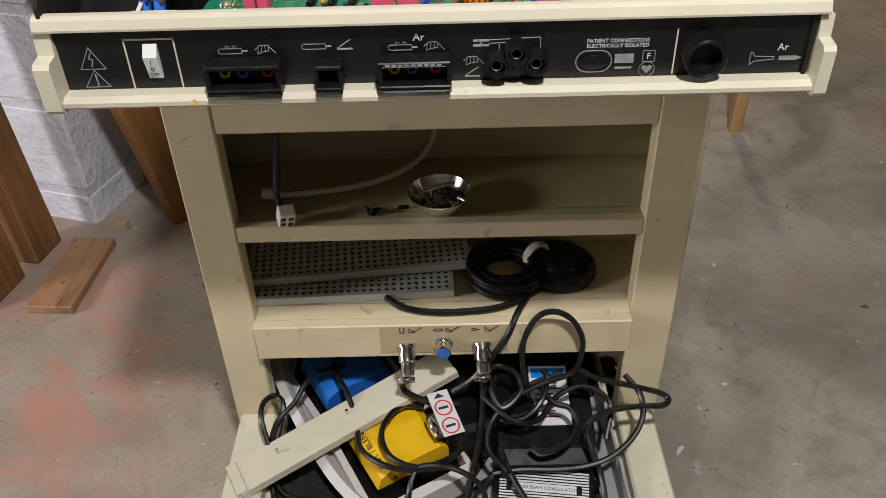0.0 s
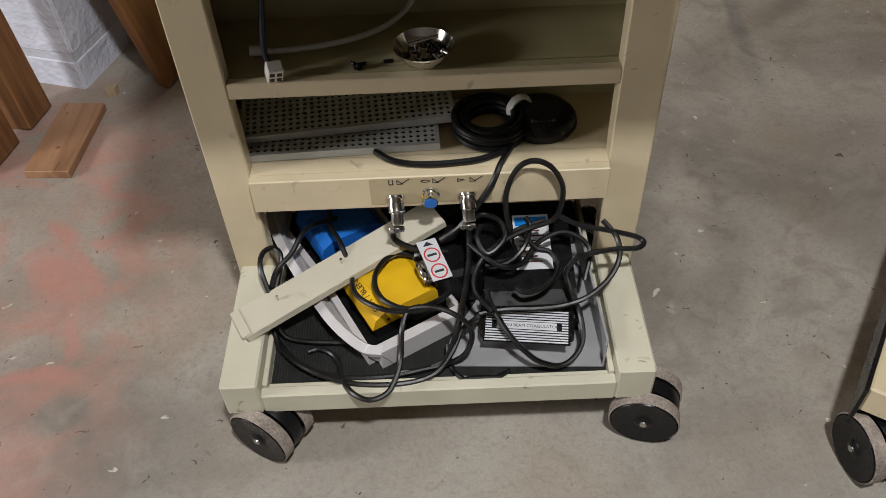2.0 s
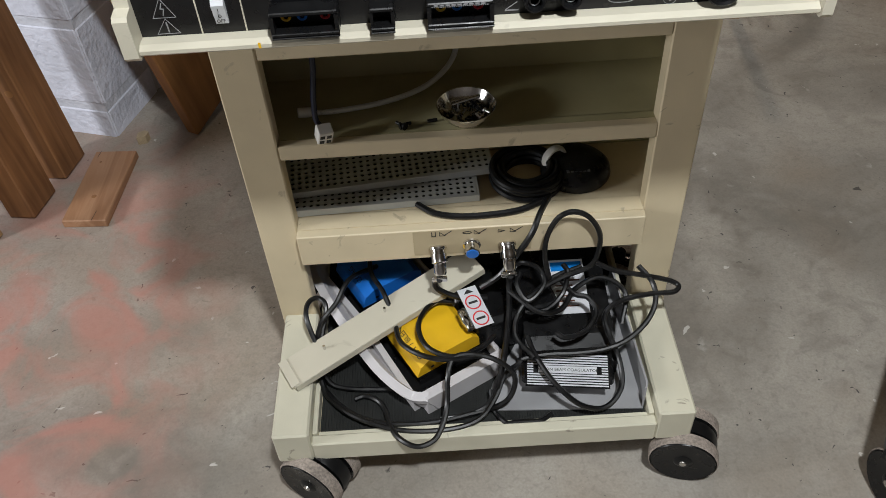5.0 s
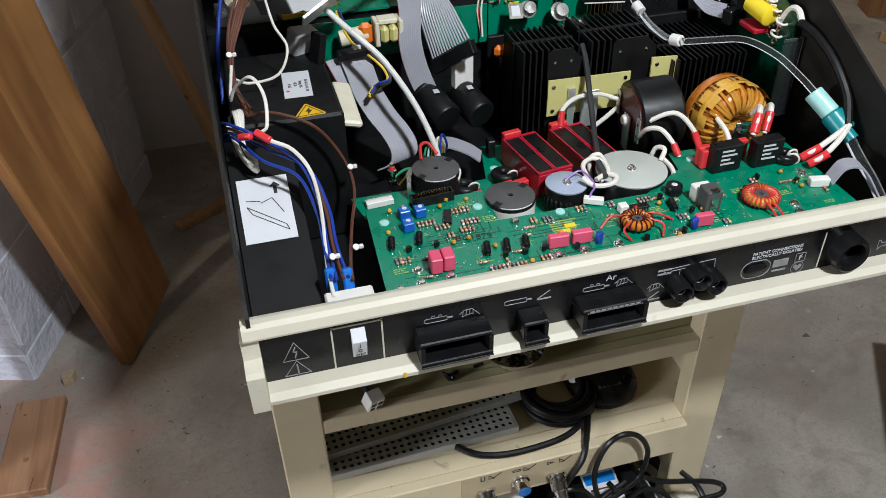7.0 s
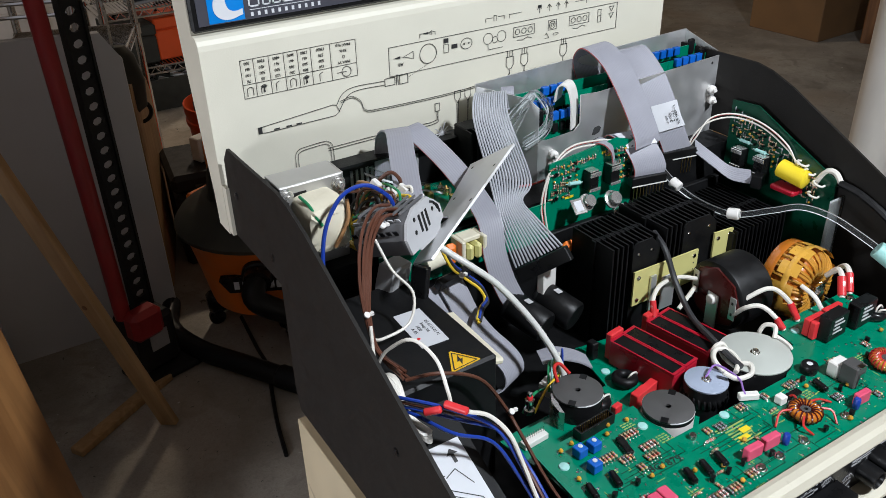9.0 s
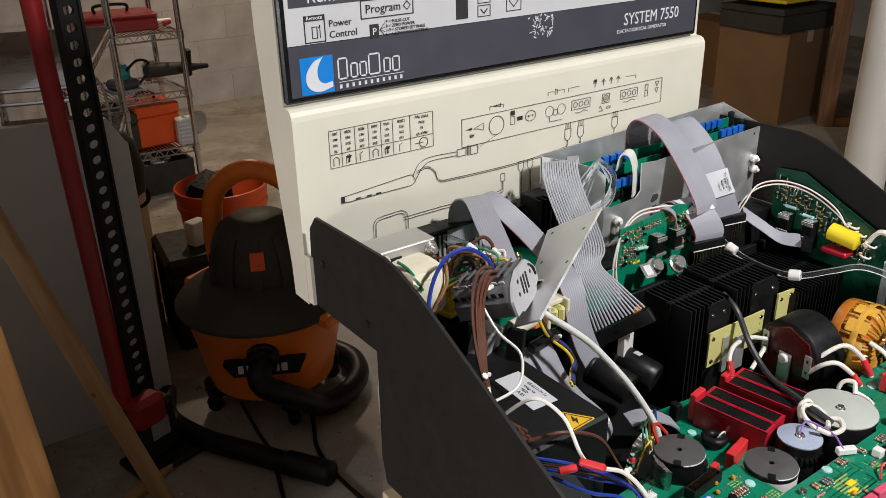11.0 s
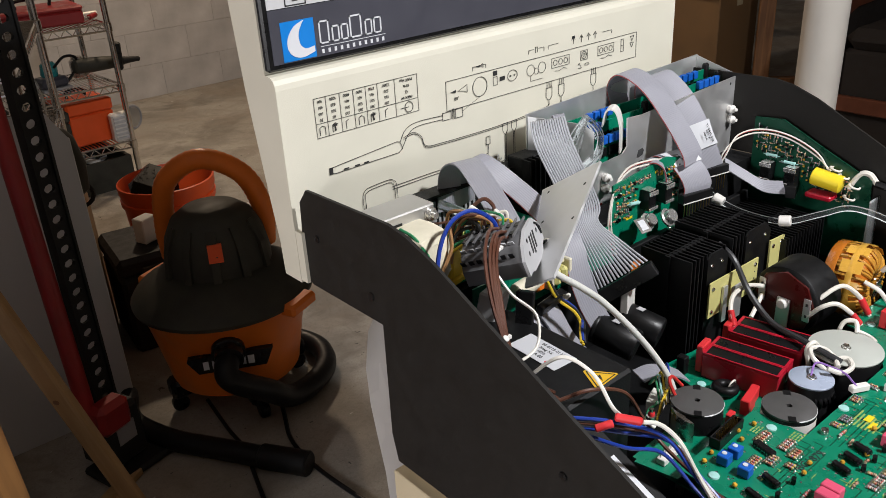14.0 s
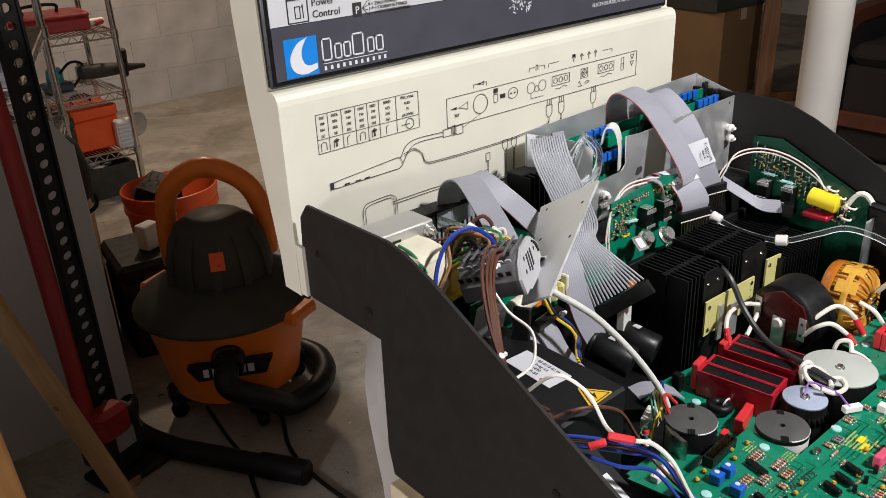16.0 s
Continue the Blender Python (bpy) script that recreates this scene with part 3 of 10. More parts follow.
# ---- the room ----
def room():
    floor = part("floor", G().box(-3.0, 6.5, -3.0, 6.0, -0.15, 0.0), "floor")
    tagged(floor, "stained grey concrete basement floor with faded red paint", "floor", kind="structure")
    g = G(pose(-0.712, 0.690, 0, 0, 0, 20)).prism([(-0.016, -0.010), (0.004, -0.012), (0.013, 0.002), (0.006, 0.012), (-0.010, 0.009)], "z", 0, 0.020)
    tagged(part("mortar_chip", g, "resistor"), "small chip of broken mortar on the floor", "debris")
    for name, b in (("wall_north", (-3.0, 6.5, 4.85, 5.05, 0, 2.45)), ("wall_south", (-3.0, 6.5, -3.2, -3.0, 0, 2.45)), ("wall_west", (-3.2, -3.0, -3.0, 5.05, 0, 2.45)), ("wall_east", (6.5, 6.7, -3.0, 5.05, 0, 2.45))):
        w = part(name, G().box(*b), "wall_far")
        tagged(w, "white-painted concrete basement wall with chipped base", "wall", kind="structure")
    wn = bpy.data.objects["wall_north"]
    block = mesh("block", G().box(0.0006, 0.3994, 0, 0.010, 0.0006, 0.2024, 0.0007), "wall_far")
    for row in range(12):
        for k in range(13):
            ob = part("block", block, None, wn)
            ob.location = (-0.6 + k * 0.4 + 0.2 * (row % 2), 4.8435, row * 0.203)
    c = part("ceiling", G().box(-3.2, 6.7, -3.2, 5.05, 2.45, 2.6), "ceiling")
    tagged(c, "dim unfinished basement ceiling boards", "ceiling", kind="structure")


def block_pier():
    """White-painted concrete blocks, corner at (-0.78, 0.71), turned so that one face looks at the aisle."""
    m = pose(-0.78, 0.71, -0.124, 0, 0, -17)
    pier = thing("block_pier", "white-painted concrete block pier with chipped base", "wall", kind="structure")
    core = part("mortar", G(m).box(-0.92, -0.0025, 0.0025, 0.775, 0.125, 2.57), "mortar", pier)
    face = mesh("block", G().box(0, 0.390, 0, 0.193, 0, 0.193, 0.006), "wall")
    half = mesh("block", G().box(0, 0.190, 0, 0.193, 0, 0.193, 0.006), "wall")
    for row in range(12):
        x = -0.39
        first = face
        if row % 2:
            x, first = -0.19, half
        rowx = [(x, first)]
        while rowx[-1][0] > -0.95:
            rowx.append((rowx[-1][0] - 0.4, face))
        for x, me in rowx:
            ob = part("block", me, None, pier)
            ob.matrix_world = m @ pose(x, 0, row * 0.2075 + 0.004)
        ys = [(0.2, face), (0.6, half)] if row % 2 else [(0.4, face)]
        for y, me in ys + ([(0.2, half)] if not row % 2 else []):
            ob = part("block", me, None, pier)
            ob.matrix_world = m @ pose(-0.193, y, row * 0.2075 + 0.004) @ Matrix(((0, 1, 0, 0), (1, 0, 0, 0), (0, 0, 1, 0), (0, 0, 0, 1)))
    return pier


room()
block_pier()

# timber beside the pier
def plank(name, label, category, mat_name, foot, top, wide, thick, face):
    """A board from foot to top; wide lies across face, a horizontal direction."""
    foot, top, w = Vector(foot), Vector(top), Vector(face).normalized()
    d = (top - foot)
    L = d.length
    z = d.normalized()
    x = (w - z * w.dot(z)).normalized()
    y = z.cross(x)
    g = G().box(0, wide, 0, thick, 0, L, 0.003)
    ob = part(name, g, mat_name)
    ob.matrix_world = Matrix.Translation(foot) @ Matrix((x, y, z)).transposed().to_4x4()
    return tagged(ob, label, category)


plank("leaning_board", "wide orange-stained wooden board leaning over the pier", "board", "plank", (-0.590, 0.697, 0.0), (-0.707, 0.218, 1.75), 0.215, 0.030, (0.43, 0.90, 0))
ls = plank("lumber_stud", "brown sawn timber stud standing on end", "lumber", "lumber", (-0.905, 0.572, 0.0), (-1.02, 0.62, 1.6), 0.05, 0.09, (1, -0.2, 0))
plank("lumber_stud", "brown sawn timber stud standing on end", "lumber", "lumber", (-0.945, 0.45, 0.0), (-1.04, 0.50, 1.6), 0.06, 0.09, (1, -0.2, 0))
for z, u in ((0.22, 0.03), (0.41, 0.055), (0.63, 0.02)):
    part("knot", G().lathe([(0.009, 0.0), (0.007, 0.0004), (0.0, 0.0005)], (0.025, -0.0001, z), (0, -1, 0), 10), "plank", ls)
plank("pale_board", "pale whitewood board standing on end", "lumber", "strip", (-1.03, 0.405, 0.0), (-1.06, 0.40, 1.6), 0.088, 0.02, (1, -0.3, 0))
ws = plank("wood_strip", "narrow bare wooden strip leaning against the wall", "lumber", "strip", (-0.305, 1.165, 0.0), (-0.70, 1.150, 1.5), 0.045, 0.018, (0.7, -0.7, 0))
g = G(pose(-0.727, 0.403, 0, 0, 0, -3.5)).box(-0.093, 0, 0, 0.228, 0, 0.019, 0.002)
oc = tagged(part("board_offcut", g, "pine"), "short knotty pine board offcut lying on the floor", "lumber")
mo = pose(-0.727, 0.403, 0.0191, 0, 0, -3.5)
for x, y, r in ((-0.048, 0.075, 0.0055), (-0.070, 0.190, 0.003)):
    part("knot", G(mo).lathe([(r, 0.0), (r * 0.8, 0.0004), (0.0, 0.0005)], (x, y, 0), (0, 0, 1), 12), "lumber", oc)
for x, y, a, n in ((-0.030, 0.0, 86, 0.030), (-0.080, 0.228, -95, 0.022)):
    part("crack", G(mo @ pose(x, y, 0, 0, 0, a)).box(0.0, n, -0.0004, 0.0004, -0.0002, 0.0002), "ink", oc)
g = G(pose(-0.48, 1.155, 0, 0, 0, 33)).box(0, 0.3, 0, 0.035, 0, 0.018, 0.002)
tagged(part("floor_batten", g, "strip"), "thin wooden batten lying on the floor", "lumber")

for z, u in ((0.38, 0.014), (0.83, 0.030), (1.21, 0.020)):
    part("knot", G().lathe([(0.0065, 0.0), (0.005, 0.0004), (0.0, 0.0005)], (u, -0.0001, z), (0, -1, 0), 10), "lumber", ws)


# ---- the cart ----
def caster(cart, at, turn):
    m = pose(at[0], at[1], 0, 0, 0, turn)
    c = part("caster", G(m).box(-0.016, 0.016, -0.02, 0.03, 0.05, 0.088, 0.006).cyl((0, 0.012, 0.088), (0, 0.012, 0.108), 0.013), "black_plastic", cart, "black twin-wheel caster with worn treads")
    part("fender", G(m).lathe([(0.030, -0.0115), (0.0465, -0.0105), (0.0480, 0.0), (0.0465, 0.0105), (0.030, 0.0115)], (0, -0.01, 0.050), (1, 0, 0), 28), "black_plastic", c)
    for s in (-1, 1):
        x0, x1 = sorted((s * 0.013, s * 0.036))
        hub = (x0 if s > 0 else x1, -0.01, 0.050)
        part("wheel", G(m).lathe([(0.012, 0), (0.040, 0.0), (0.0475, 0.003), (0.0475, 0.0195), (0.0455, 0.0225), (0.036, 0.0215), (0.014, 0.0205), (0.010, 0.0235), (0.0, 0.0235)], hub, (s, 0, 0), 28), "black_plastic", c)
        part("tread", G(m).lathe([(0.0478, 0.002), (0.0498, 0.0035), (0.0498, 0.0195), (0.0478, 0.0212)], hub, (s, 0, 0), 32, False), "sand", c, "grey speckled worn tread")
        part("axle", G(m).lathe([(0.0055, 0.0236), (0.005, 0.0255), (0.0, 0.026)], hub, (s, 0, 0), 10), "steel", c)
    return c


def cart():
    c = thing("equipment_cart", "cream enamelled steel equipment cart with open shelves", "cart")
    for s in (-1, 1):
        a, b = (-0.302, -0.2475) if s < 0 else (0.2468, 0.304)
        g = G()
        # front post with folded edges, and the side sheet behind it
        g.box(a, b, 0.0, 0.028, 0.12, 0.745, 0.002)
        o0, o1 = (-0.302, -0.289) if s < 0 else (0.289, 0.304)
        g.box(o0, o1, 0.027, 0.170, 0.12, 0.745, 0.001)
        part("side_panel", g, "cream_cart", c)
        a, b = sorted((s * 0.244, s * 0.296))
        g = G().box(a, b, -0.225, 0.0, 0.091, 0.156, 0.003)
        part("base_arm", g, "base_enamel", c, "cream base arm with scuffed paint")
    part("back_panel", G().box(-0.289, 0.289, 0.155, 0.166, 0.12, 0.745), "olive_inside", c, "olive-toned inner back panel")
    part("top_rail", G().box(-0.2475, 0.2475, 0.001, 0.02, 0.612, 0.745, 0.002), "cream_cart", c)
    part("top_deck", G().box(-0.29, 0.29, 0.003, 0.170, 0.7455, 0.752, 0.001), "cream_cart", c)
    part("shelf", G().box(-0.2475, 0.2475, 0.0005, 0.016, 0.461, 0.484, 0.0015), "cream_cart", c)
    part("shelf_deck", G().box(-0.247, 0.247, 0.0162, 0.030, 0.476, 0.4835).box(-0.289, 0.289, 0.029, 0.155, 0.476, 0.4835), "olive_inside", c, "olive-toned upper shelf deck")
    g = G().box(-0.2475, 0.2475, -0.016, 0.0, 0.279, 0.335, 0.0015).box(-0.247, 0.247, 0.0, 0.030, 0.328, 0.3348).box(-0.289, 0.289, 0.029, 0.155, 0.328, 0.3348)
    shelf = part("shelf", g, "cream_cart", c, "cream lower shelf with a row of round sockets")
    part("decal", G().box(-0.083, 0.086, -0.0172, -0.0158, 0.287, 0.3335), "tan", shelf, "tan decal strip with black pictograms")
    g = G()
    for cx in (-0.049, 0.0, 0.051):
        line(g, [(cx + 0.004, 0.3235), (cx + 0.012, 0.3235), (cx + 0.004, 0.3305), (cx + 0.004, 0.3235)], -0.0174, 0.0008)
        line(g, [(cx + 0.010, 0.3240), (cx + 0.021, 0.3320)], -0.0174, 0.0012)
    line(g, [(-0.056, 0.331), (-0.056, 0.323), (-0.051, 0.323), (-0.051, 0.331)], -0.0174, 0.0012)
    line(g, circle(-0.006, 0.327, 0.006, 12, rz=0.002), -0.0174, 0.0009)
    line(g, [(0.038, 0.329), (0.047, 0.3265), (0.038, 0.324), (0.038, 0.329)], -0.0174, 0.0009)
    part("pictogram", g, "ink", shelf)
    for cx, body in ((-0.049, "chrome"), (0.051, "chrome")):
        g = G().lathe([(0.011, 0), (0.013, 0.002), (0.013, 0.005), (0.0105, 0.006), (0.0105, 0.012), (0.012, 0.0125), (0.012, 0.024), (0.0095, 0.026), (0.009, 0.040), (0.0075, 0.043)], (cx, -0.0165, 0.304), (0.05, -0.72, -0.69), 20)
        g.box(cx - 0.011, cx + 0.011, -0.050, -0.044, 0.262, 0.270, 0.001)
        part("plug", g, body, shelf, "metal round cable plug screwed in")
    part("socket", G().lathe([(0.013, 0), (0.013, 0.003), (0.0105, 0.0035), (0.0105, 0.017), (0.0095, 0.018)], (0.0, -0.0165, 0.303), (0, -1, -0.12), 22), "chrome", shelf)
    g = G().lathe([(0.0088, 0), (0.0088, 0.0035), (0.0, 0.0036)], (0.0, -0.0325, 0.3012), (0, -1, -0.12), 20)
    part("socket_insert", g, "blue", shelf, "blue round socket insert")
    # base
    part("base_front", G().box(-0.2442, 0.2442, -0.2245, -0.208, 0.0915, 0.131, 0.002).box(-0.2358, 0.2358, -0.2078, -0.198, 0.1131, 0.1235, 0.001), "base_enamel", c)
    part("base_tray", G().box(-0.2435, 0.2435, -0.2075, 0.165, 0.100, 0.113), "cream_cart", c, "cream base tray with a raised rim")
    for s in (-1, 1):
        a, b = sorted((s * 0.236, s * 0.2435))
        part("base_rim", G().box(a, b, -0.2075, 0.15, 0.1131, 0.134, 0.001), "base_enamel", c)
    g = G()
    g.box(-0.235, 0.235, -0.206, 0.154, 0.1135, 0.1165)
    for i in range(117):
        x = -0.234 + i * 0.004
        g.box(x, x + 0.0022, -0.206, 0.154, 0.1165, 0.1182)
    tagged(part("ribbed_mat", g, "mat_rubber", c, "black ribbed rubber mat"), kind="stuff")
    caster(c, (-0.252, -0.208), 60)
    caster(c, (0.288, -0.205), 74)
    caster(c, (-0.255, 0.13), -40)
    caster(c, (0.27, 0.13), 50)
    return c


cart()


def spare_cart():
    """A second cart base standing to the right, turned a little."""
    m = pose(0.935, -0.240, 0, 0, 0, -33)
    c = thing("spare_cart", "second cream cart base with black edges beside the first", "cart")
    for s in (-1, 1):
        a, b = sorted((s * 0.244, s * 0.296))
        part("base_arm", G(m).box(a, b, -0.225, 0.36, 0.105, 0.156, 0.003), "cream_cart", c)
        a, b = sorted((s * 0.2965, s * 0.302))
        part("edge_strip", G(m).box(a, b, -0.228, 0.36, 0.075, 0.152, 0.001), "black_plastic", c, "black rubber edge strip")
    part("base_tray", G(m).box(-0.244, 0.244, -0.225, 0.36, 0.1, 0.125), "cream_cart", c)
    for x, y, a in ((-0.262, -0.215, 10), (0.262, -0.215, 60), (-0.262, 0.33, 40), (0.262, 0.33, 20)):
        p = m @ Vector((x, y, 0))
        caster(c, (p.x, p.y), a)


spare_cart()


# ---- on the shelves ----
BOWL = thing("parts_bowl", "polished steel bowl full of screws on the upper shelf", "bowl")
part("bowl", G().lathe([(0.016, 0.0), (0.018, 0.001), (0.026, 0.006), (0.034, 0.017), (0.0385, 0.026), (0.0395, 0.0262), (0.036, 0.019), (0.028, 0.008), (0.018, 0.0025), (0.0, 0.002)], (0.001, 0.034, 0.4838), (0, 0, 1), 36, False), "chrome", BOWL)
r3 = random.Random(11)
for i in range(34):
    a, d = r3.uniform(0, 6.28), 0.023 * math.sqrt(r3.random())
    x, y, z = 0.001 + d * math.cos(a), 0.034 + d * math.sin(a), 0.4838 + 0.009 + r3.uniform(0, 0.008)
    w = Vector((r3.uniform(-1, 1), r3.uniform(-1, 1), r3.uniform(-0.2, 0.5))).normalized()
    part("screw", G().lathe([(0.0032, 0), (0.0030, 0.0018), (0.0014, 0.002), (0.0014, 0.009), (0, 0.0095)], (x, y, z), w, 8), ("steel", "black_plastic", "chrome")[i % 3], BOWL)
for dy in (0.0, 0.007):
    part("pin", G().cyl((-0.018, 0.038 + dy, 0.507), (0.020, 0.050 + dy * 0.3, 0.510), 0.0016, 8), "chrome", BOWL)
for x, y, a in ((-0.088, 0.024, 20), (-0.080, 0.022, 140)):
    g = G().lathe([(0.0055, 0), (0.005, 0.003), (0.0024, 0.0035), (0.0022, 0.016), (0, 0.017)], (x, y, 0.4885), (math.cos(radians(a)), math.sin(radians(a)), 0.02), 12)
    tagged(part("loose_screw", g, "black_plastic"), "dark machine screw lying on the shelf", "screw", "loose screws")
g = G().cyl((-0.051, 0.034, 0.4865), (-0.038, 0.036, 0.4865), 0.0024, 8)
tagged(part("loose_pin", g, "black_plastic"), "small black pin lying on the shelf", "pin")
PL = thing("hanging_plug", "white square plug on a dark blue cable hanging into the shelf", "cable")
part("cable", G().tube([(-0.185, 0.030, 0.620), (-0.187, 0.026, 0.585), (-0.192, 0.018, 0.545), (-0.193, 0.012, 0.518), (-0.188, 0.010, 0.506)], 0.0037, 8), "plug_cord", PL)
pg = part("plug", G(pose(-0.185, 0.006, 0.497, 18, 8, 20)).box(-0.010, 0.010, -0.009, 0.009, -0.010, 0.012, 0.0015), "nylon", PL, "white nylon plug")
for u in (-0.0045, 0.0045):
    for w in (-0.005, 0.004):
        part("pin_hole", G(pose(-0.185, 0.006, 0.497, 18, 8, 20)).box(u - 0.003, u + 0.003, -0.0094, -0.0088, w - 0.0028, w + 0.0028), "ink", pg)
g = G().tube([(-0.222, 0.060, 0.494), (-0.180, 0.064, 0.490), (-0.12, 0.075, 0.490), (-0.07, 0.095, 0.491), (-0.035, 0.120, 0.496), (-0.01, 0.142, 0.515), (0.0, 0.148, 0.56)], 0.0038, 8)
tb = tagged(part("milky_tube", g, "tube_milky"), "milky plastic tube lying across the shelf", "tube")
part("coupling", G().cyl((-0.224, 0.060, 0.494), (-0.206, 0.063, 0.492), 0.0068, 12, 0.001), "nylon", tb)


def perforated_tray(m, nx, ny):
    t = thing("perforated_tray", "grey perforated metal tray stacked on the lower shelf", "tray", group="stacked trays")
    cell = (0.0102, 0.0102)
    part("sheet", G(m).sheet(nx, ny, cell, (0.0060, 0.0060), 0.0018), "tray_grey", t)
    w, d = nx * cell[0], ny * cell[1]
    g = G(m).box(-0.004, w + 0.004, -0.004, 0, -0.010, 0.0014).box(-0.004, w + 0.004, d, d + 0.004, -0.010, 0.0014).box(-0.004, 0, 0, d, -0.010, 0.0014).box(w, w + 0.004, 0, d, -0.010, 0.0014)
    part("rim", g, "tray_grey", t)
    # black sheet added below the holes to stand for the shade inside the tray
    part("liner", G(m).box(0.001, w - 0.001, 0.001, d - 0.001, -0.006, -0.0045), "mat_rubber", t, "dark sheet added for the shade inside the holes")
    return t


perforated_tray(pose(-0.253, 0.031, 0.3460, 0, 0, 2.3), 26, 11)
perforated_tray(pose(-0.258, 0.054, 0.3605, 3, 0, 5.8), 29, 9)
PK = thing("foot_pedal", "round black foot pedal lying on the lower shelf", "foot pedal")
part("pedal_dome", G().lathe([(0.050, 0), (0.052, 0.004), (0.050, 0.014), (0.042, 0.022), (0.025, 0.026), (0.0, 0.027)], (0.163, 0.090, 0.3352), (0, 0, 1), 36), "black_plastic", PK)
g = G(pose(0.163, 0.090, 0.3352, 0, 0, 0))
for i in range(6):
    g.box(-0.018 + i * 0.006, -0.014 + i * 0.006, -0.030, -0.024, 0.0225, 0.0250)
part("label_bar", g, "ferrite", PK)
CO = thing("cable_coil", "coiled black cable tied with a white strap on the lower shelf", "cable")
for k in range(9):
    part("coil_turn", G().ring((0.088 + 0.002 * (k % 2), 0.082 - 0.002 * (k % 3), 0.3410 + 0.0085 * (k // 3)), (0.06 * (k % 3 - 1), 0.05 * (k % 2), 1), 0.035 + 0.0078 * (k % 3), 0.0050, 40, 8), "rubber", CO)
part("strap", G().ring((0.132, 0.100, 0.356), (0.6, -1, 0), 0.018, 0.003, 20, 6, 2.2), "nylon", CO, "white strap")
part("cable", G().tube([(0.135, 0.085, 0.345), (0.125, 0.055, 0.342), (0.112, 0.030, 0.341), (0.075, 0.009, 0.341), (0.032, 0.002, 0.341), (-0.014, 0.002, 0.341), (-0.050, 0.012, 0.341), (-0.075, 0.034, 0.341)], 0.0045, 8), "rubber", CO)

# ---- on the base ----
FS = thing("foot_switch", "pale grey double foot switch with yellow and blue pedals", "foot switch")
mf = pose(-0.066, -0.066, 0.1185, 0, 0, 30.4)
part("base", G(mf).prism([(-0.060, -0.082), (0.066, -0.082), (0.070, -0.074), (0.070, 0.250), (0.060, 0.262), (-0.050, 0.262), (-0.066, 0.245), (-0.068, -0.070)], "z", 0, 0.012), "black_plastic", FS)
part("front_wall", G(mf).prism([(-0.066, -0.090), (0.068, -0.090), (0.074, -0.080), (0.074, -0.074), (-0.066, -0.074)], "z", 0.0, 0.036), "pedal_grey", FS)
part("side_wall", G(mf).box(0.066, 0.074, -0.074, 0.255, 0, 0.036, 0.002), "pedal_grey", FS)
part("divider", G(mf).box(-0.060, 0.066, 0.062, 0.092, 0.012, 0.058, 0.004), "pedal_grey", FS)
g = G()
pts = [mf @ Vector(p) for p in ((-0.052, -0.086, 0.018), (-0.074, -0.066, 0.020), (-0.090, -0.01, 0.026), (-0.094, 0.07, 0.034), (-0.092, 0.15, 0.040), (-0.080, 0.228, 0.042), (-0.050, 0.262, 0.038), (-0.020, 0.258, 0.03))]
g.ribbon(pts, [(mf.to_3x3() @ Vector((-0.010, 0.0, 0.018)))] * 8, 2, 0.008)
part("guard", g, "pedal_grey", FS, "curved pale grey guard rail")
part("side_wall", G(mf).prism([(-0.074, 0.0), (0.240, 0.0), (0.240, 0.03), (0.08, 0.046), (-0.074, 0.02)], "x", -0.080, -0.070), "pedal_grey", FS)
for y0, mm, words in ((0.0, "yellow", "CUT / BLEND"), (0.165, "blue", "COAG")):
    mp = mf @ pose(0.0, y0, 0.030, 4, 0, 0)
    p = part("pedal", G(mp).prism([(-0.056, 0.006), (-0.050, 0.026), (-0.034, 0.036), (0.040, 0.036), (0.052, 0.026), (0.054, 0.006)], "y", -0.047, 0.046), mm, FS, words.split()[0].lower() + " pedal, " + mm + " plastic")
    mt2 = mp @ Matrix.Translation((-0.0425, 0.0, 0.0316)) @ pose(0, 0, 0, 0, -32, 0) @ pose(0, 0, 0, 0, 0, 90)
    lettering(words, 0.0125, mt2 @ Matrix.Translation((0, -0.005, 0.0004)), "ink", p)
    part("pedal_skirt", G(mp).box(-0.052, 0.050, -0.048, 0.046, -0.016, 0.006), "black_plastic", p)
    part("dimple", G(mp).lathe([(0.003, 0), (0.0, 0.0008)], (-0.030, -0.0471, 0.016), (0, -1, 0), 10), "ink", p)
ST = thing("cover_strip", "loose cream metal cover strip lying across the base", "metal strip")
A, B = Vector((-0.279, -0.127, 0.166)), Vector((0.006, 0.028, 0.226))
d = (B - A).normalized()
w = Vector((0.45, -0.89, 0.0))
w = (w - d * w.dot(d)).normalized()
ms2 = Matrix.Translation(A) @ Matrix((d, -w, d.cross(-w))).transposed().to_4x4()
Ls = (B - A).length
part("strip", G(ms2).box(0, Ls, -0.027, 0.027, 0, 0.002, 0.0008).box(0, Ls, -0.027, -0.0255, -0.010, 0.0).box(0, 0.0015, -0.027, 0.027, -0.014, 0.0), "cream", ST)
part("lip", G(ms2).box(-0.004, 0.010, -0.026, 0.026, 0.0022, 0.0040, 0.0006), "cream", ST)
for x in (0.065, 0.170):
    part("stud", G(ms2).cyl((x, 0.004, 0.002), (x + 0.001, 0.004, 0.010), 0.0022, 8), "chrome", ST)
AR = thing("argon_foot_switch", "black foot switch on a grey bracket with a striped label plate", "foot switch")
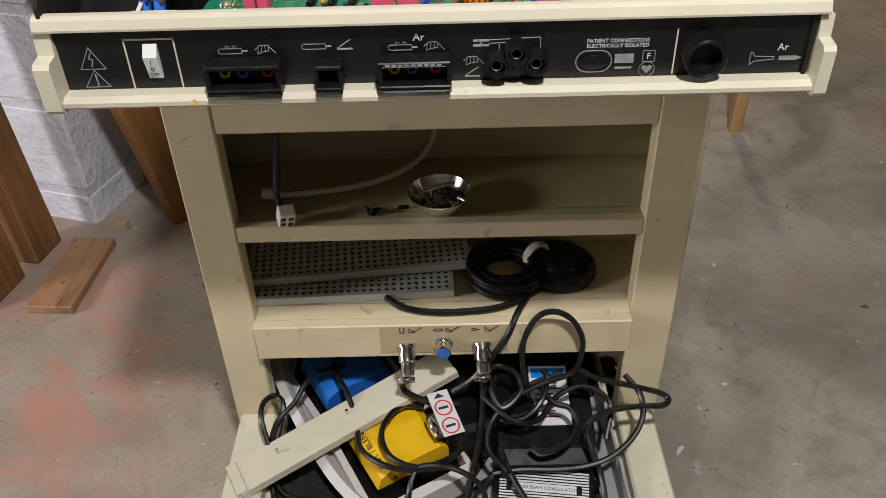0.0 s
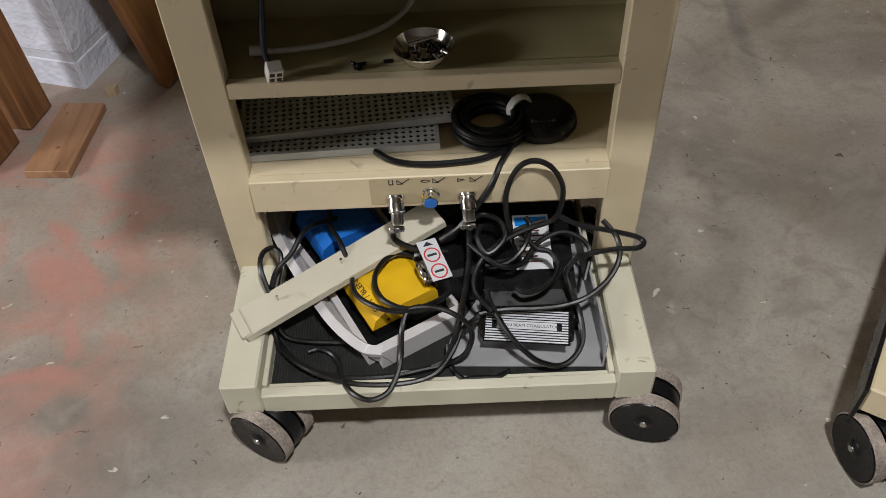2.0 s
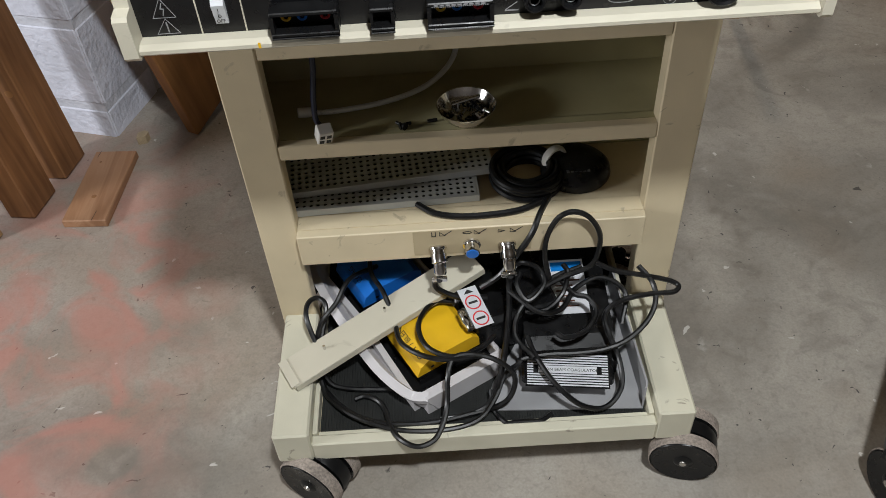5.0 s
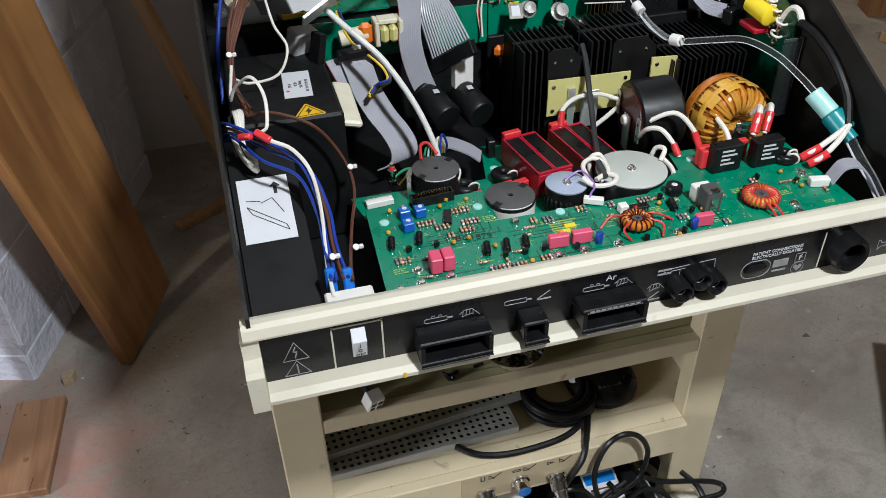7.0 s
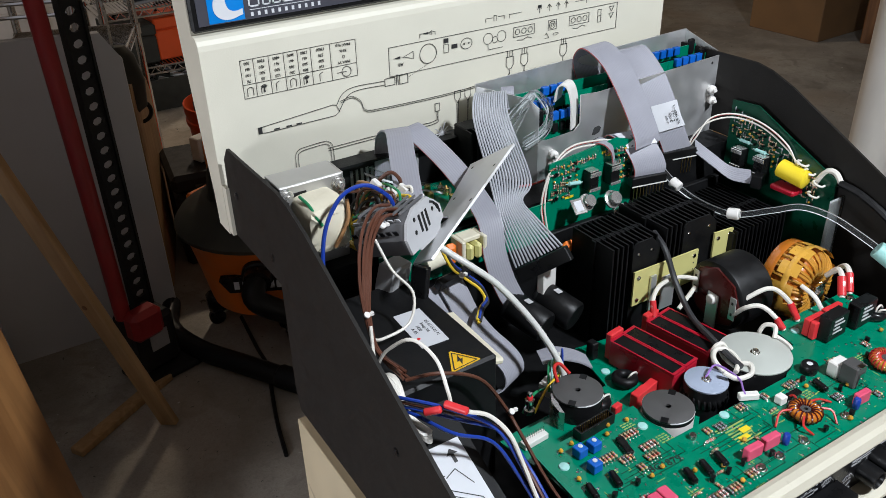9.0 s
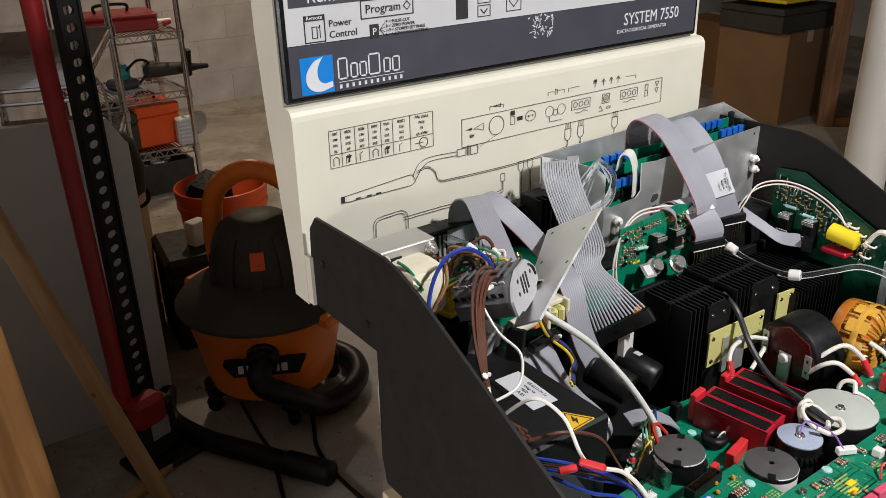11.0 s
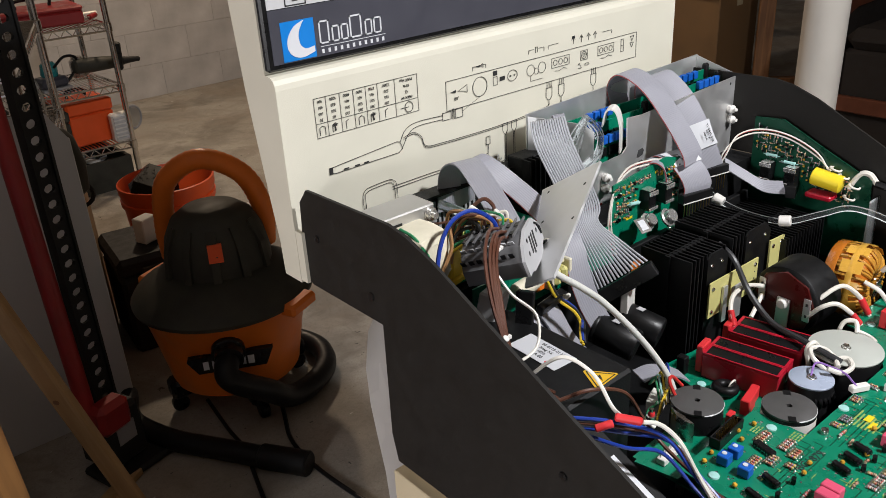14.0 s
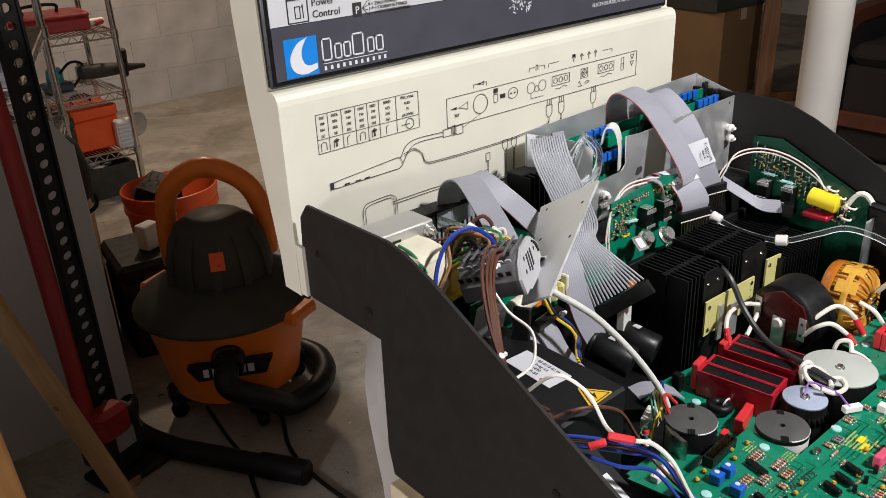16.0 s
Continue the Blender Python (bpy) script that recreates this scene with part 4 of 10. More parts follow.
part("bracket", G().prism([(0.006, -0.178), (0.232, -0.190), (0.236, -0.180), (0.225, 0.050), (0.113, 0.030), (0.02, -0.130)], "z", 0.119, 0.121).prism([(0.232, -0.190), (0.236, -0.180), (0.227, 0.050), (0.224, 0.050), (0.233, -0.180), (0.230, -0.188)], "z", 0.121, 0.168), "grey_paint", AR, "bent grey sheet bracket")
part("housing", G().prism([(-0.125, 0.121), (-0.125, 0.150), (-0.085, 0.168), (0.030, 0.192), (0.075, 0.192), (0.080, 0.121)], "x", 0.072, 0.205), "black_plastic", AR, "black pedal housing")
part("pedal_plate", G(pose(0.131, -0.117, 0.147, 0, 0, -6)).box(-0.066, 0.066, -0.040, 0.036, -0.006, 0.012, 0.003), "black_plastic", AR)
mlp = pose(0.127, -0.146, 0.1603, 10, 0, -7)
lp = part("label_plate", G(mlp).box(-0.060, 0.060, -0.026, 0.026, 0, 0.0012), "black_plastic", AR, "striped black and white label plate")
g = G(mlp)
for i in range(13):
    y = -0.0238 + i * 0.0040
    if 5 <= i <= 7:
        g.box(-0.058, -0.049, y, y + 0.0022, 0.0012, 0.0015).box(0.049, 0.058, y, y + 0.0022, 0.0012, 0.0015)
    else:
        g.box(-0.058, 0.058, y, y + 0.0022, 0.0012, 0.0015)
g.box(-0.042, 0.042, -0.0042, 0.0072, 0.0012, 0.0015)
part("stripes", g, "white", lp)
lettering("ARGON BEAM COAGULATOR", 0.0066, mlp @ pose(0, -0.0008, 0.0016), "ink", lp)
mtop = Matrix.Translation((0.148, -0.005, 0.1858)) @ pose(0, 0, 0, 12.0, 0, 0)
sl = part("rating_label", G(mtop).box(-0.027, 0.027, -0.048, 0.048, 0, 0.0008), "white", AR, "white rating label with blue and red print")
part("label_band", G(mtop).box(-0.024, 0.024, 0.028, 0.044, 0.0008, 0.0012), "logo_blue", sl)
g = G(mtop)
for i in range(7):
    g.box(-0.020, (0.012, 0.018, 0.006)[i % 3], 0.018 - i * 0.009, 0.0205 - i * 0.009, 0.0008, 0.0012)
part("label_bar", g, "wire_brown", sl)
TG = thing("warning_tag", "white paper tag with two red ring marks on a cable", "tag")
mtg = pose(0.000, -0.055, 0.212, 14, 4, 22)
part("tag", G(mtg).box(-0.015, 0.015, -0.036, 0.032, 0, 0.0006), "white", TG)
for y in (-0.022, 0.006):
    part("red_ring", G(mtg).ring((0, y, 0.0008), (0, 0, 1), 0.0112, 0.0011, 24, 6, 0.5), "redcap", TG)
    part("label_bar", G(mtg).box(-0.007, 0.007, y - 0.0018, y + 0.0018, 0.0006, 0.0010), "ink", TG)
part("wedge_mark", G(mtg).prism([(-0.008, 0.022), (0.008, 0.022), (0.0, 0.029)], "z", 0.0006, 0.0010), "ink", TG)
BK = thing("black_pedal_body", "black plastic pedal body half hidden under cables", "foot switch")
part("body", G(pose(0.02, 0.03, 0.1185, 0, 0, 14)).box(-0.05, 0.09, -0.10, 0.09, 0, 0.075, 0.008), "black_plastic", BK)


def cable(pts, r=0.0039, label="black flexible cable tangled on the cart base"):
    ob = part("cable", G().tube(pts, r, 8, 7), "cord")
    return tagged(ob, label, "cable", "tangled cables")


cable([(-0.049, -0.050, 0.268), (-0.056, -0.030, 0.245), (-0.052, -0.033, 0.228), (-0.021, -0.035, 0.21), (0.020, -0.030, 0.20)], 0.0048)
cable([(0.053, -0.050, 0.266), (0.052, -0.034, 0.25), (0.05, -0.066, 0.215), (0.036, -0.134, 0.185), (0.023, -0.162, 0.150), (0.010, -0.176, 0.132), (-0.02, -0.186, 0.1245), (-0.06, -0.190, 0.1245)], 0.0044)
cable([(0.116, 0.030, 0.345), (0.098, -0.006, 0.344), (0.086, -0.024, 0.326), (0.070, -0.026, 0.295), (0.053, -0.030, 0.27), (0.037, -0.034, 0.25), (0.012, -0.031, 0.225)], 0.0044)
cable([(0.112, -0.045, 0.24), (0.104, -0.032, 0.285), (0.107, -0.030, 0.325), (0.120, -0.030, 0.356), (0.140, -0.030, 0.366), (0.163, -0.030, 0.354), (0.180, -0.030, 0.322), (0.182, -0.028, 0.285), (0.171, -0.030, 0.255), (0.125, -0.046, 0.25), (0.074, -0.062, 0.23)])
cable([(0.071, -0.11, 0.205), (0.08, -0.13, 0.187), (0.097, -0.165, 0.178), (0.116, -0.188, 0.168), (0.139, -0.198, 0.15), (0.168, -0.196, 0.135), (0.19, -0.185, 0.138), (0.204, -0.164, 0.15), (0.203, -0.132, 0.168), (0.192, -0.107, 0.19), (0.187, -0.087, 0.205), (0.198, -0.077, 0.218), (0.218, -0.074, 0.228), (0.255, -0.069, 0.23), (0.288, -0.068, 0.23), (0.298, -0.059, 0.232), (0.287, -0.05, 0.235), (0.25, -0.044, 0.243), (0.208, -0.039, 0.252), (0.18, -0.03, 0.262)])
cable([(-0.238, -0.111, 0.14), (-0.227, -0.138, 0.126), (-0.196, -0.173, 0.13), (-0.157, -0.196, 0.132), (-0.116, -0.21, 0.132), (-0.067, -0.214, 0.132), (-0.027, -0.209, 0.132), (0.001, -0.196, 0.135), (0.022, -0.17, 0.145), (0.036, -0.146, 0.16), (0.057, -0.138, 0.175), (0.063, -0.132, 0.178), (0.1, -0.128, 0.18), (0.141, -0.129, 0.18), (0.181, -0.129, 0.185), (0.214, -0.121, 0.192), (0.245, -0.101, 0.205), (0.261, -0.079, 0.222), (0.261, -0.053, 0.236), (0.243, -0.03, 0.25)])
cable([(-0.235, -0.107, 0.145), (-0.233, -0.122, 0.127), (-0.211, -0.152, 0.124), (-0.18, -0.177, 0.124), (-0.142, -0.191, 0.124), (-0.101, -0.195, 0.124), (-0.06, -0.193, 0.124), (-0.019, -0.186, 0.126), (0.013, -0.181, 0.13), (0.038, -0.178, 0.145), (0.049, -0.166, 0.165), (0.044, -0.156, 0.185), (0.017, -0.146, 0.203), (-0.015, -0.14, 0.207), (-0.037, -0.145, 0.205), (-0.046, -0.167, 0.192), (-0.049, -0.191, 0.165), (-0.056, -0.215, 0.152), (-0.07, -0.235, 0.142), (-0.094, -0.242, 0.139), (-0.118, -0.227, 0.137), (-0.132, -0.202, 0.132), (-0.139, -0.173, 0.126), (-0.15, -0.153, 0.124), (-0.17, -0.142, 0.124), (-0.186, -0.146, 0.124)])
cable([(-0.233, -0.107, 0.14), (-0.218, -0.12, 0.126), (-0.188, -0.128, 0.124), (-0.145, -0.132, 0.124), (-0.116, -0.135, 0.124)])
cable([(-0.238, -0.082, 0.17), (-0.252, -0.05, 0.20), (-0.251, -0.024, 0.205), (-0.237, -0.014, 0.205), (-0.224, -0.03, 0.20), (-0.233, -0.068, 0.17)])
cable([(-0.150, 0.060, 0.19), (-0.187, 0.007, 0.22), (-0.207, -0.031, 0.21), (-0.228, -0.056, 0.20), (-0.241, -0.072, 0.17)])
cable([(-0.162, 0.095, 0.19), (-0.156, 0.031, 0.205), (-0.137, -0.013, 0.210), (-0.122, -0.05, 0.19), (-0.11, -0.107, 0.2), (-0.071, -0.14, 0.205), (-0.029, -0.146, 0.205), (0.009, -0.137, 0.20)])
cable([(-0.030, -0.030, 0.195), (-0.060, -0.035, 0.203), (-0.081, -0.068, 0.207), (-0.083, -0.098, 0.207), (-0.069, -0.126, 0.206), (-0.036, -0.142, 0.206), (0.0, -0.127, 0.20), (0.026, -0.105, 0.20)])
cable([(0.015, -0.155, 0.14), (0.018, -0.179, 0.124), (0.033, -0.203, 0.124), (0.047, -0.203, 0.124), (0.066, -0.203, 0.124), (0.083, -0.203, 0.124), (0.1, -0.192, 0.1235)])
cable([(0.061, -0.024, 0.26), (0.074, -0.024, 0.265), (0.096, -0.028, 0.255), (0.102, -0.051, 0.245), (0.077, -0.072, 0.235), (0.063, -0.049, 0.245), (0.07, -0.03, 0.25)])
cable([(0.133, -0.022, 0.255), (0.139, -0.031, 0.245), (0.129, -0.06, 0.235), (0.105, -0.076, 0.22), (0.073, -0.075, 0.215)])
cable([(0.114, -0.106, 0.2), (0.129, -0.116, 0.2), (0.158, -0.11, 0.208), (0.175, -0.084, 0.215), (0.166, -0.062, 0.222), (0.146, -0.056, 0.226), (0.127, -0.037, 0.24)])
cable([(0.161, -0.020, 0.245), (0.113, -0.038, 0.24), (0.067, -0.076, 0.225), (0.056, -0.106, 0.20), (0.079, -0.14, 0.19)])
cable([(0.05, -0.05, 0.235), (0.090, -0.085, 0.225), (0.125, -0.075, 0.215), (0.15, -0.045, 0.225), (0.19, -0.03, 0.23), (0.225, -0.045, 0.21), (0.215, -0.085, 0.185)])
g = G().lathe([(0.0075, 0), (0.0085, 0.002), (0.0085, 0.022), (0.007, 0.024), (0.0062, 0.034)], (-0.020, -0.058, 0.205), (0.35, -0.9, -0.15), 16)
tagged(part("cable_plug", g, "chrome"), "loose metal cable plug among the cables", "plug")


# ---- the open generator on the cart ----
GEN = thing("electrosurgical_generator", "opened cream and black electrosurgical generator with exposed circuit boards", "medical device", (0, 0, 0.752))
GEN.location = (0, 0, 0)

SIDE = [(-0.205, 0.758), (0.165, 0.758), (0.171, 0.785), (0.169, 0.903), (0.292, 0.903), (0.285, 0.985), (0.272, 1.000), (0.150, 1.002), (0.128, 0.998), (0.096, 0.986), (-0.041, 0.917), (-0.104, 0.886), (-0.195, 0.846), (-0.205, 0.838)]
for s in (-1, 1):
    a, b = sorted((s * 0.2955, s * 0.2985))
    sp = part("side_plate", G().prism(SIDE, "x", a, b), "side_black", GEN, "matt black sheet side plate with a sloping top edge")
    for y, z in ((0.262, 0.955), (0.182, 0.925), (-0.038, 0.862), (-0.16, 0.80)):
        part("screw", G().lathe([(0.004, 0), (0.0035, 0.0012), (0.0, 0.0016)], (s * 0.2985, y, z), (s, 0, 0), 10), "black_plastic", sp)
part("base_pan", G().prism([(-0.20, 0.7525), (0.1695, 0.7525), (0.1695, 0.899), (0.285, 0.899), (0.285, 0.902), (0.1665, 0.902), (0.1665, 0.757), (-0.20, 0.757)], "x", -0.2955, 0.2955), "black_metal", GEN, "black stepped sheet-metal pan")
part("paint_chip", G().box(-0.1885, -0.1862, -0.2205, -0.2199, 0.7620, 0.7672), "yellow", GEN)
g = G()
g.box(-0.2955, 0.2955, 0.280, 0.284, 0.902, 0.952, 0.0008).box(-0.2955, 0.2955, 0.262, 0.2835, 0.952, 0.955)
part("rear_panel", g, "black_metal", GEN, "black rear panel with vent slots")
# slots are closed grey strips: the lit wall behind put in as colour
g = G()
for k in range(2):
    for i in range(14):
        x = (-0.17 if k == 0 else -0.03) + i * 0.0062
        g.box(x, x + 0.0030, 0.2788, 0.2799, 0.905, 0.940)
tagged(part("vent_slot", g, "grey_paint", GEN), kind="stuff")
# front bezel
bez = part("front_bezel", G().prism([(-0.192, 0.8185), (-0.206, 0.8185), (-0.2095, 0.8200), (-0.2098, 0.8218), (-0.207, 0.8285), (-0.203, 0.8310), (-0.197, 0.8310), (-0.192, 0.829)], "x", -0.303, 0.305)
           .prism([(-0.192, 0.7595), (-0.217, 0.7595), (-0.220, 0.762), (-0.220, 0.7655), (-0.214, 0.7688), (-0.192, 0.7688)], "x", -0.292, 0.300), "cream", GEN, "cream moulded bezel with a connector panel")
for s in (-1, 1):
    a, b = (-0.3055, -0.2922) if s < 0 else (0.3002, 0.3100)
    part("end_cap", G().prism([(-0.19, 0.757), (-0.220, 0.757), (-0.2235, 0.761), (-0.2235, 0.796), (-0.2205, 0.7995), (-0.2075, 0.801), (-0.2055, 0.8183), (-0.19, 0.8183)], "x", a, b), "cream", bez)
fp = part("connector_panel", G().box(-0.292, 0.300, -0.2015, -0.193, 0.7690, 0.8182), "panel_black", bez, "glossy black connector panel with white pictograms")
FY = -0.2016


def pen_mark(g, x, z, buttons):
    """Outline of a pencil-shaped hand piece, with or without its two buttons."""
    w = 0.00045
    line(g, [(x, z - 0.0012), (x + 0.0015, z - 0.0022), (x + 0.0185, z - 0.0022), (x + 0.0185, z + 0.0020), (x + 0.0015, z + 0.0020), (x, z + 0.0010), (x, z - 0.0012)], FY, w)
    bars(g, x + 0.0185, x + 0.0230, FY, z - 0.0007, z + 0.0006)
    if buttons:
        for dx in (0.006, 0.0115):
            line(g, [(x + dx, z + 0.0020), (x + dx, z + 0.0042), (x + dx + 0.0026, z + 0.0042), (x + dx + 0.0026, z + 0.0020)], FY, w)


def grip_mark(g, x, z):
    """Outline of a closed grip over a small bar."""
    w = 0.00042
    line(g, [(x, z), (x + 0.0035, z + 0.0032), (x + 0.0100, z + 0.0036), (x + 0.0160, z - 0.0032)], FY, w)
    for i in range(4):
        line(g, [(x + 0.0030 + 0.0026 * i, z + 0.0030), (x + 0.0018 + 0.0030 * i, z - 0.0030 + 0.0004 * i)], FY, w)
    line(g, [(x + 0.0020, z - 0.0034), (x + 0.0050, z - 0.0022), (x + 0.0100, z - 0.0012)], FY, w)


def blade_mark(g, x, z):
    bars(g, x, x + 0.0120, FY, z - 0.0006, z + 0.0006)
    line(g, [(x + 0.0005, z + 0.0008), (x + 0.0105, z + 0.0075)], FY, 0.0007)


def print_panel():
    g = G()
    for top, base in ((0.8045, 0.7865), (0.7855, 0.7712)):
        line(g, [(-0.2775, base), (-0.2675, top), (-0.2575, base), (-0.2775, base)], FY, 0.0005)
    line(g, [(-0.2672, 0.7995), (-0.2690, 0.7950), (-0.2662, 0.7945), (-0.2680, 0.7890)], FY, 0.0009)
    line(g, [(-0.2675, 0.7815), (-0.2672, 0.7758)], FY, 0.0012)
    line(g, [(-0.2672, 0.7742), (-0.2671, 0.7730)], FY, 0.0012)
    pen_mark(g, -0.166, 0.7988, True)
    grip_mark(g, -0.137, 0.7995)
    pen_mark(g, -0.100, 0.8010, False)
    blade_mark(g, -0.0725, 0.7985)
    pen_mark(g, -0.0325, 0.7985, True)
    grip_mark(g, -0.0045, 0.7990)
    for z in (0.8025, 0.7985):
        bars(g, 0.0340, 0.0465, FY, z - 0.0008, z + 0.0009)
    line(g, [(0.038, 0.8030), (0.042, 0.7985)], FY, 0.0009)
    line(g, [(0.0465, 0.8028), (0.0865, 0.8042), (0.0870, 0.7950)], FY, 0.00045)
    line(g, [(0.0465, 0.8000), (0.0700, 0.8008), (0.0700, 0.7970)], FY, 0.00045)
    line(g, [(0.0545, 0.7990), (0.0545, 0.7930)], FY, 0.00045)
    grip_mark(g, 0.0265, 0.7860)
    blade_mark(g, 0.0275, 0.7728)
    rim = [(0.1295 + s * 0.0052 + 0.0090 * math.cos(radians(a)), 0.7828 + 0.0090 * math.sin(radians(a))) for s, a0 in ((1, -90), (-1, 90)) for a in range(a0, a0 + 181, 18)]
    line(g, rim + rim[:1], FY, 0.0008)
    bars(g, 0.1460, 0.1610, FY, 0.7808, 0.7885)
    bars(g, 0.1465, 0.1600, FY, 0.7760, 0.7776)
    line(g, [(0.1680, 0.7815), (0.1775, 0.7815), (0.1775, 0.7908), (0.1680, 0.7908), (0.1680, 0.7815)], FY, 0.0005)
    for s in (-1, 1):
        g.prism([(0.1722, 0.7715), (0.1722 + s * 0.0042, 0.7760), (0.1722 + s * 0.0036, 0.7781), (0.1722 + s * 0.0018, 0.7785), (0.1722, 0.7770)], "y", FY - 0.0004, FY)
    line(g, circle(0.1722, 0.7752, 0.0062, 16), FY, 0.0004)
    line(g, [(0.2535, 0.7765), (0.2565, 0.7795), (0.2720, 0.7810), (0.2720, 0.7830), (0.2565, 0.7838), (0.2550, 0.7868), (0.2530, 0.7868), (0.2535, 0.7765)], FY, 0.0005)
    g.prism([(0.2760, 0.7800), (0.2890, 0.7800), (0.2945, 0.7818), (0.2890, 0.7835), (0.2760, 0.7835)], "y", FY - 0.0004, FY)
    tagged(part("pictogram", g, "print_grey", fp), kind="stuff")
    g = G()
    for x in (-0.2385, -0.1995):
        line(g, [(x, 0.8108), (x, 0.7690)], FY, 0.0013)
    line(g, [(-0.2385, 0.8102), (-0.1995, 0.8102)], FY, 0.0013)
    line(g, [(0.1930, 0.8080), (0.1930, 0.7710)], FY, 0.0011)
    tagged(part("divider", g, "cream", fp), kind="stuff")
    lettering("PATIENT CONNECTIONS", 0.0043, front(0.1475, FY - 0.0004, 0.7985), "white", fp)
    lettering("ELECTRICALLY ISOLATED", 0.0043, front(0.1475, FY - 0.0004, 0.7943), "white", fp)
    lettering("F", 0.0075, front(0.1727, FY - 0.0004, 0.7838), "screen_grey", fp)
    lettering("Ar", 0.0085, front(-0.0085, FY - 0.0004, 0.8040), "white", fp)
    lettering("Ar", 0.0080, front(0.2775, FY - 0.0004, 0.7885), "white", fp)


print_panel()
sw = part("power_switch", G().prism([(-0.2014, 0.7790), (-0.2035, 0.7785), (-0.2090, 0.7980), (-0.2020, 0.8065), (-0.2014, 0.8065)], "x", -0.2240, -0.2130), "white", fp, "white rocker power switch marked OFF")
lettering("OFF", 0.0044, front(-0.2185, -0.2066, 0.7812), "ink", sw)
g = G()
line(g, circle(-0.2185, 0.7878, 0.0013, 12), -0.2072, 0.0004)
line(g, [(-0.2185, 0.7925), (-0.2185, 0.7955)], -0.2089, 0.0005)
part("switch_mark", g, "ink", sw)


def triple_socket(x0, x1):
    g = G()
    g.box(x0, x1, -0.222, -0.2016, 0.7905, 0.7945, 0.001).box(x0, x1, -0.2245, -0.2017, 0.7728, 0.7760, 0.0008).box(x0, x1, -0.2255, -0.2227, 0.7712, 0.7727, 0.0004)
    g.box(x0, x0 + 0.0035, -0.2235, -0.2017, 0.776, 0.7905).box(x1 - 0.0035, x1, -0.2235, -0.2017, 0.776, 0.7905)
    g.box(x0 + 0.0035, x1 - 0.0035, -0.206, -0.2018, 0.776, 0.7905)
    ob = part("triple_socket", g, "black_plastic", fp, "black hooded three-pin socket")
    for x, m in ((x0 + 0.012, "yellow"), (x0 + 0.026, "blue"), (x1 - 0.0125, "redcap")):
        part("socket_ring", G().ring((x, -0.2072, 0.7832), (0, 1, 0), 0.0035, 0.0013, 16, 6), m, ob)
    g = G()
    for i in range(9):
        x = x0 + 0.006 + i * (x1 - x0 - 0.012) / 9
        bars(g, x, x + 0.0036, -0.2221, 0.7919, 0.7931)
    if x0 > -0.1:
        for i in range(26):
            x = x0 + 0.004 + i * (x1 - x0 - 0.008) / 26
            bars(g, x, x + 0.0011, -0.2256, 0.7716, 0.7723)
            bars(g, x, x + 0.0011, -0.2221, 0.7908, 0.7914)
        tagged(part("label_bar", g, "grey_paint", ob), kind="stuff")
    return ob


triple_socket(-0.1745, -0.1160)
triple_socket(-0.0405, 0.0165)
g = G().box(-0.0895, -0.0685, -0.220, -0.2016, 0.788, 0.792, 0.001).box(-0.0895, -0.0685, -0.2245, -0.2017, 0.7728, 0.776, 0.0008).box(-0.0895, -0.0685, -0.2255, -0.2227, 0.7712, 0.7727, 0.0004)
g.box(-0.0895, -0.0868, -0.220, -0.2017, 0.776, 0.788).box(-0.0715, -0.0685, -0.220, -0.2017, 0.776, 0.788).box(-0.0868, -0.0715, -0.206, -0.2018, 0.776, 0.788)
part("square_socket", g, "black_plastic", fp)
for x, z in ((0.0520, 0.7860), (0.0830, 0.7870), (0.0675, 0.7955)):
    g = G().lathe([(0.0094, 0), (0.0094, 0.012), (0.0088, 0.0165), (0.0072, 0.017), (0.0060, 0.014), (0.0055, 0.003), (0.0, 0.003)], (x, -0.2017, z), (0, -1, 0), 20)
    ob = part("round_socket", g, "black_plastic", fp)
    part("socket_ring", G().ring((x, -0.212, z), (0, 1, 0), 0.0042, 0.0006, 16, 6), "ribbon_dark", ob)
g = G().lathe([(0.0115, 0), (0.0115, 0.0015), (0.010, 0.002), (0.0, 0.0021)], (0, 0, 0), (0, -1, 0), 22)
for i, v in enumerate(g.v):
    g.v[i] = Vector((0.1295 + v.x * 0.95, -0.2022 + v.y, 0.7828 + v.z * 0.52))
part("oval_socket", g, "black_plastic", fp)
part("argon_port", G().lathe([(0.0172, 0), (0.0172, 0.010), (0.0165, 0.0155), (0.0150, 0.0165), (0.0125, 0.015), (0.0118, 0.003), (0.0, 0.003)], (0.2140, -0.2017, 0.7885), (0, -1, 0), 28), "black_plastic", fp, "large round black gas port")

# lid standing open behind
# unseen top is carried up to 1.56 so its shadow covers the white panel
LID = part("lid", G().prism([(0.2945, 0.900), (0.2935, 1.0875), (0.2942, 1.0925), (0.2965, 1.0965), (0.3005, 1.0990), (0.309, 1.1000), (0.313, 1.56), (0.358, 1.56), (0.357, 1.16), (0.350, 1.08), (0.334, 0.98), (0.326, 0.935), (0.324, 0.900)], "x", -0.3025, 0.286), "lid_cream", GEN, "cream lid with printed diagrams, standing open")
CP = part("control_panel", G().box(-0.302, 0.274, 0.3015, 0.309, 1.1025, 1.55, 0.002), "black_plastic", LID, "grey control panel in a black frame")
part("panel_band", G().box(-0.296, 0.268, 0.3005, 0.3018, 1.108, 1.1545), "screen_dark", CP)
part("panel_face", G().box(-0.296, 0.268, 0.3005, 0.3018, 1.1552, 1.545), "screen_grey", CP)


